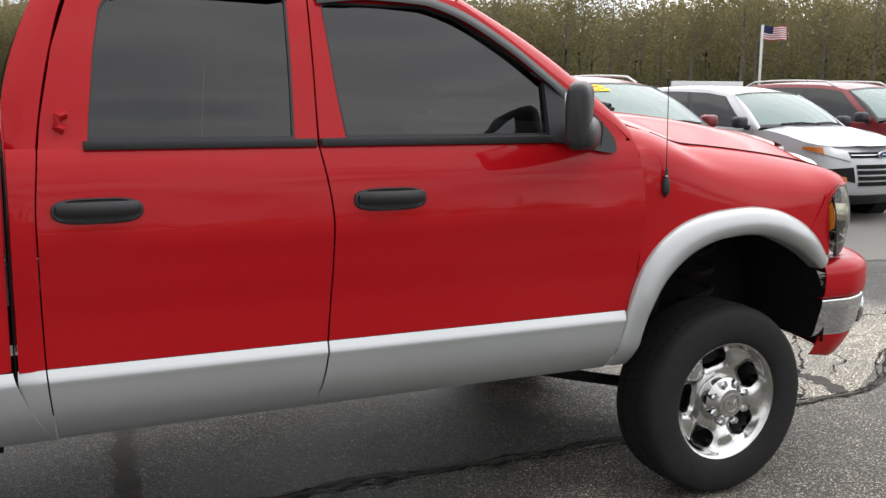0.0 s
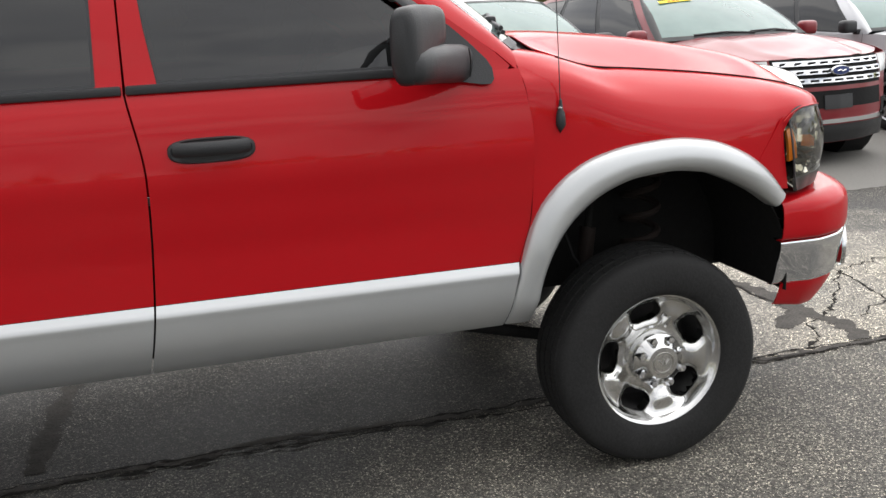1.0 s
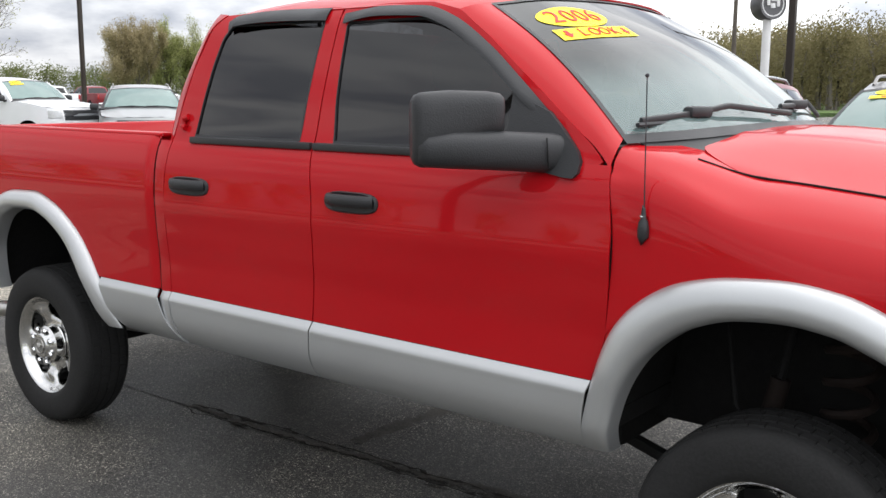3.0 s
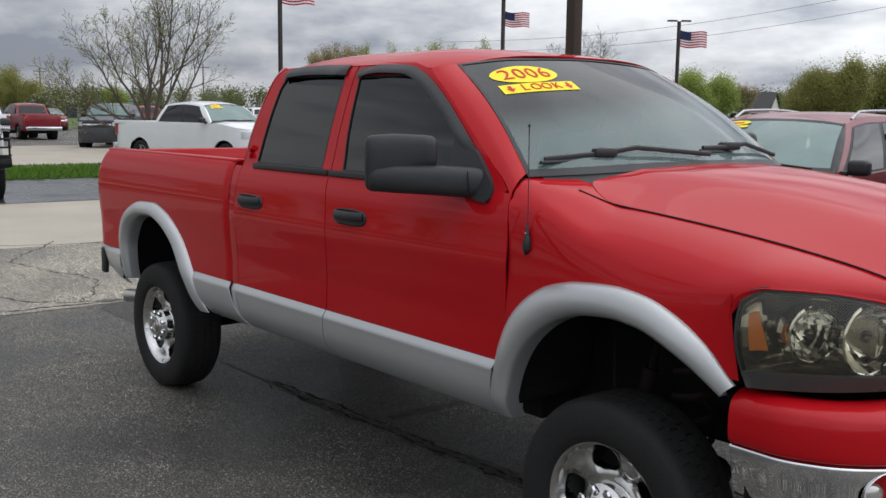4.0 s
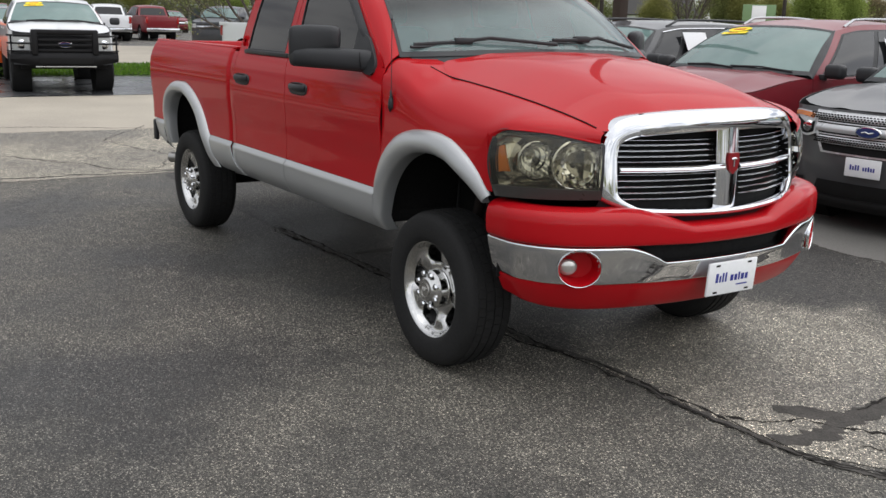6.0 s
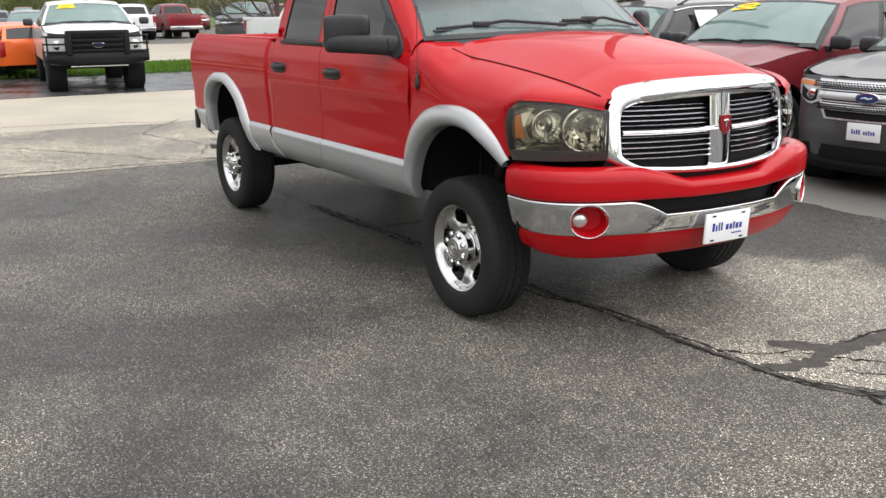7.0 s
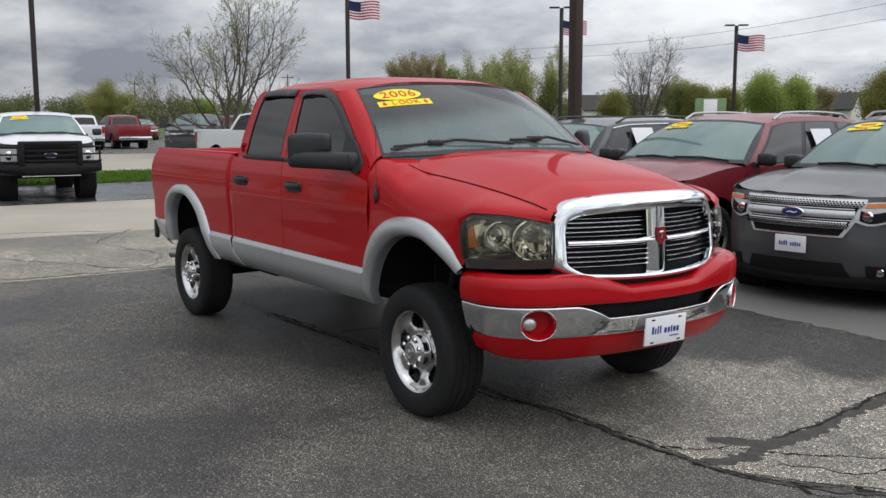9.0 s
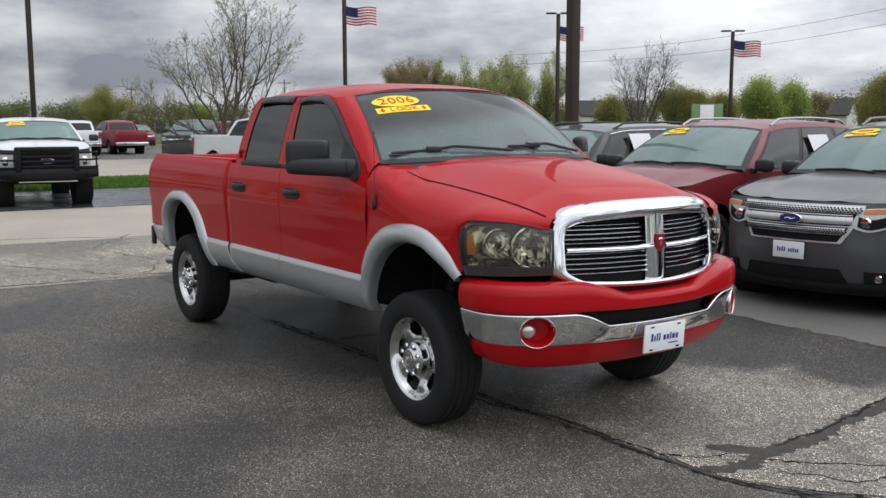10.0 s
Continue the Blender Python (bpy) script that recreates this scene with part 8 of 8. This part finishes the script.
# broad-leaved trees in the distance
rng = random.Random(4)
for az, dist, h, leaf, per in ((163.9, 170, 8.0, LEAF_OLIVE, 12), (171.0, 190, 5.4, LEAF_SPRING, 10), (158.8, 180, 5.0, LEAF_GREEN, 10), (147.6, 120, 9.2, LEAF_BUFF, 12), (146.3, 122, 9.8, LEAF_BUFF, 11), (144.9, 125, 10.2, LEAF_SPRING, 7), (143.4, 128, 10.4, LEAF_SPRING, 7),
                               (142.3, 126, 9.8, LEAF_SPRING, 8), (141.0, 118, 9.8, LEAF_SPRING, 6), (139.9, 112, 9.6, LEAF_SPRING, 6), (138.7, 115, 10.2, LEAF_SPRING, 6), (131.4, 120, 6.6, LEAF_SPRING, 8), (130.2, 120, 5.0, LEAF_OLIVE, 13), (126.7, 105, 6.1, LEAF_GREEN, 14), (125.3, 108, 5.9, LEAF_GREEN, 12),
                               (123.4, 140, 6.0, LEAF_BUFF, 3), (120.6, 95, 5.9, LEAF_OLIVE, 10), (119.2, 95, 6.6, LEAF_OLIVE, 9), (116.9, 100, 6.6, LEAF_OLIVE, 8), (134.9, 130, 5.0, LEAF_OLIVE, 8), (128.9, 125, 4.9, LEAF_OLIVE, 13)):
    x, y = along(az, dist)
    bushy = leaf in (LEAF_GREEN, LEAF_OLIVE)
    tree("broadleaf_tree", "dense fresh green spring tree at the far edge of the lot" if bushy else "budding spring tree at the far edge of the lot", x, y, h, rng.randint(0, 999), leaf, BARK_PALE if leaf is LEAF_BUFF else BARK, 0.075, per * 2 if bushy else int(per * 1.4), 0.50 if dist < 160 else 0.85, 4, 0.95 if dist < 160 else 0.5, 0.17, 10, 0.50 if bushy or dist > 160 else 0.26)


def woods(name, label, az0, az1, d0, d1, h0, h1, count, seed, eye, leaf, per_tree=600, size=0.24):
    """A belt of trees that nobody could count: trunks with limbs, and their foliage."""
    rng = random.Random(seed)
    verts, faces = [], []
    bm = bmesh.new()
    for k in range(count):
        t = rng.random()
        az, d = radians(az0 + (az1 - az0) * t), rng.uniform(d0, d1)
        x, y = eye[0] + d * math.cos(az), eye[1] + d * math.sin(az)
        h = (h0 + (h1 - h0) * t) * rng.uniform(0.78, 1.1)
        add_tube(bm, [(x, y, 0), (x + rng.gauss(0, 0.2), y, h * 0.5), (x + rng.gauss(0, 0.4), y, h * 0.95)], 0, 5, False, 1, [0.20, 0.13, 0.03])
        for j in range(7):
            z = h * rng.uniform(0.25, 0.85)
            a = rng.uniform(0, 6.28)
            l = h * rng.uniform(0.12, 0.24)
            add_tube(bm, [(x, y, z), (x + l * 0.5 * math.cos(a), y + l * 0.5 * math.sin(a), z + l * 0.5), (x + l * math.cos(a), y + l * math.sin(a), z + l * 1.2)], 0, 4, False, 1, [0.05, 0.03, 0.012])
        cs = []
        clumps = [(x + rng.gauss(0, h * 0.16), y + rng.gauss(0, h * 0.16), h * min(1.0, 0.08 + 0.97 * rng.random() ** 0.62)) for _ in range(40)]
        for j in range(per_tree // 40):
            cs += clumps
        v, f = leaves(cs, size, rng, 1, 0.62)
        o = len(verts)
        verts += v
        faces += [tuple(i + o for i in q) for q in f]
    tagged(part(name + "_trunks", bm, BARK_PALE, None), "grey trunks and limbs of a far wood", "woods", kind="stuff")
    tagged(cloud_mesh(name, verts, faces, leaf), label, "woods", kind="stuff")


EYE0 = (-2.5, -3.8)
woods("woods", "dense budding spring woods beyond the lot", 30, 88, 95, 125, 11.5, 10.5, 190, 31, EYE0, LEAF_WOODS, 1280, 0.145)
woods("deep_woods", "second belt of budding woods behind the first", 28, 92, 126, 150, 12.5, 12.0, 170, 35, EYE0, LEAF_BUFF, 640, 0.30)
woods("woods_edge", "olive and brown budding woods beyond the lot", 84, 111, 95, 125, 9.2, 7.0, 130, 32, EYE0, LEAF_WOODS, 1280, 0.135)
woods("deep_woods_edge", "second belt of brownish woods behind the first", 86, 112, 126, 150, 9.4, 7.6, 130, 36, EYE0, LEAF_BUFF, 800, 0.22)
woods("hedgerow", "low budding tree line along the horizon", 109, 188, 165, 210, 5.4, 4.6, 330, 33, EYE0, LEAF_HEDGE, 640, 0.17)
# never in view: woods added so that paint and glass have something to mirror
woods("far_woods", "unseen far woods added behind the viewer for reflections", 188, 390, 120, 170, 9.0, 9.0, 130, 34, EYE0, LEAF_SPRING, 120, 0.7)

# painted sheet for the dim depth of the wood, added to close gaps between trees
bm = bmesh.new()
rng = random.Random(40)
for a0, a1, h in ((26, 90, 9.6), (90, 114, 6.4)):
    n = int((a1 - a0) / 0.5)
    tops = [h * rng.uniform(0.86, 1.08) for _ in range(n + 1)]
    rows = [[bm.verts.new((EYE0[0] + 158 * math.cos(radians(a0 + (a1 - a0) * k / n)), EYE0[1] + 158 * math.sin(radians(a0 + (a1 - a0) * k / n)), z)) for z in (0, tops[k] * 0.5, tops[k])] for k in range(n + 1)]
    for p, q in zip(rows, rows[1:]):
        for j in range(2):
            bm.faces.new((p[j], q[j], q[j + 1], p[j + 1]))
tagged(part("backdrop", bm, mat("wood_depth", (0.085, 0.075, 0.045), 1.0, 0, 0.45, 0.5, 2.5, 0, spec=0.0), None, smooth=False), "dim brown sheet painted as the wood's depth, added behind its trees", "woods", kind="structure")

# houses, roadside board, trailers and a long low shed
def house(x, y, heading, w, d, h, wall, roofm, label):
    b = thing("house", label, "house", pose(x, y, 0, 0, 0, heading), "houses")
    part("wall", box(-w / 2, w / 2, -d / 2, d / 2, 0, h, 0.02), wall, b)
    bm = bmesh.new()
    r = h + d * 0.32
    vs = [bm.verts.new(p) for p in ((-w / 2 - 0.3, -d / 2 - 0.4, h - 0.15), (w / 2 + 0.3, -d / 2 - 0.4, h - 0.15), (w / 2 + 0.3, 0, r), (-w / 2 - 0.3, 0, r), (-w / 2 - 0.3, d / 2 + 0.4, h - 0.15), (w / 2 + 0.3, d / 2 + 0.4, h - 0.15))]
    bm.faces.new((vs[0], vs[1], vs[2], vs[3]))
    bm.faces.new((vs[3], vs[2], vs[5], vs[4]))
    thicken(bm, 0.15)
    part("roof", bm, roofm, b, smooth=False)
    for s in (-1, 1):
        bm = bmesh.new()
        bm.faces.new([bm.verts.new(p) for p in ((s * w / 2, -d / 2, h), (s * w / 2, d / 2, h), (s * w / 2, 0, r - 0.1))])
        part("gable", bm, wall, b)
    for k in (-0.3, 0.0, 0.3):
        for s in (-1, 1):
            win = part("window", box(k * w - 0.45, k * w + 0.45, s * (d / 2 + 0.01) - 0.03, s * (d / 2 + 0.01) + 0.03, 1.0, 2.2, 0.0), TINT, b)
            part("frame", ring([(k * w - 0.52, 0.93), (k * w + 0.52, 0.93), (k * w + 0.52, 2.27), (k * w - 0.52, 2.27)], [(k * w - 0.45, 1.0), (k * w + 0.45, 1.0), (k * w + 0.45, 2.2), (k * w - 0.45, 2.2)], 40, lambda x, z: s * (d / 2 + 0.05), 0.03), WHITE, win)
    return b


SHINGLE = mat("dark_shingle", (0.05, 0.048, 0.046), 0.9, 0, 0.2, 3, 30)
SIDING = mat("pale_siding", (0.62, 0.61, 0.58), 0.7, 0, 0.06, 2, 20)
house(*along(135.0, 175), 60, 12, 8, 3.2, SIDING, SHINGLE, "pale sided house with a dark shingle roof")
house(*along(123.7, 150), 20, 10, 7, 3.0, SIDING, SHINGLE, "pale house with brown roof among trees")
x, y = along(129.5, 60)
board = thing("roadside_board", "green and white roadside board with a blank panel", "sign board", pose(x, y, 0, 0, 0, 42))
part("board", box(-0.9, 0.9, -0.08, 0.08, 1.55, 2.85, 0.02), mat("board_green", (0.17, 0.27, 0.13), 0.5, 0, 0.1), board)
part("panel", box(-0.40, 0.38, -0.095, -0.08, 1.65, 2.8, 0.02), PAPER, board, "white panel")
for k in (-0.7, 0.7):
    part("post", box(k - 0.05, k + 0.05, -0.05, 0.05, 0, 1.6, 0.01), BLACK, board)
x, y = along(50.2, 80, EYE0)
tr = thing("box_trailer", "white box trailer parked beyond the row", "trailer", pose(x, y, 0, 0, 0, -36))
part("box", box(-2.7, 2.7, -1.1, 1.1, 0.5, 2.35, 0.04), WHITE, tr)
for k in (-0.6, 0.6):
    for s in (-1, 1):
        part("tyre", lathe([(0.20, -0.1), (0.34, -0.1), (0.36, 0), (0.34, 0.1), (0.20, 0.1)], 24, "y", (k, s * 1.0, 0.36)), TYRE, tr)
x, y = along(157.0, 190)
shed = thing("long_shed", "long low white shed at the far edge of the lot", "shed", pose(x, y, 0, 0, 0, 62))
part("wall", box(-14, 14, -3, 3, 0, 2.6, 0.02), SIDING, shed)
part("roof", box(-14.4, 14.4, -3.4, 3.4, 2.6, 2.9, 0.03), mat("white_metal_roof", (0.62, 0.64, 0.66), 0.5, 0.2, 0.08), shed)
for k in range(9):
    part("door", box(-12.6 + 3.1 * k - 0.9, -12.6 + 3.1 * k + 0.9, -3.04, -3.0, 0.0, 2.2, 0.0), BLUEGREY, shed)

# more parked cars in the far lots
rng = random.Random(9)
stock = [bpy.data.objects[n] for n in ("pickup_truck.002", "pickup_truck.003", "crossover.001", "crossover.002") if n in bpy.data.objects]
for k in range(26):
    src = stock[k % len(stock)]
    y = -22 + 2.9 * k
    copy_thing(src, pose(-74 + 0.10 * y + rng.uniform(-0.8, 0.8), y, 0, 0, 0, (172 if rng.random() < 0.5 else -8) + rng.uniform(-3, 3)))
for k in range(16):
    src = stock[(k * 3 + 1) % len(stock)]
    copy_thing(src, pose(-92 + rng.uniform(-1, 1), -30 + 5.2 * k, 0, 0, 0, -8 + rng.uniform(-3, 3)))
for nm, lab, x, y, h, paint, spec in (("suv", "beige grey suv parked in the middle lot", -17.9, 9.6, -33, SILVER_GREY, SUV),
                                      ("suv", "black suv parked in the middle lot", -16.4, 12.2, -33, NAVY, SUV), ("crossover", "white crossover parked behind the row", 12.5, 14.5, -60, WHITE, CROSS), ("suv", "white van-like vehicle parked behind the row", 9.6, 13.0, -60, WHITE, SUV)):
    car(nm, lab, nm, parked(x, y, h), paint, spec, face_plain, "middle lot", detail=False)
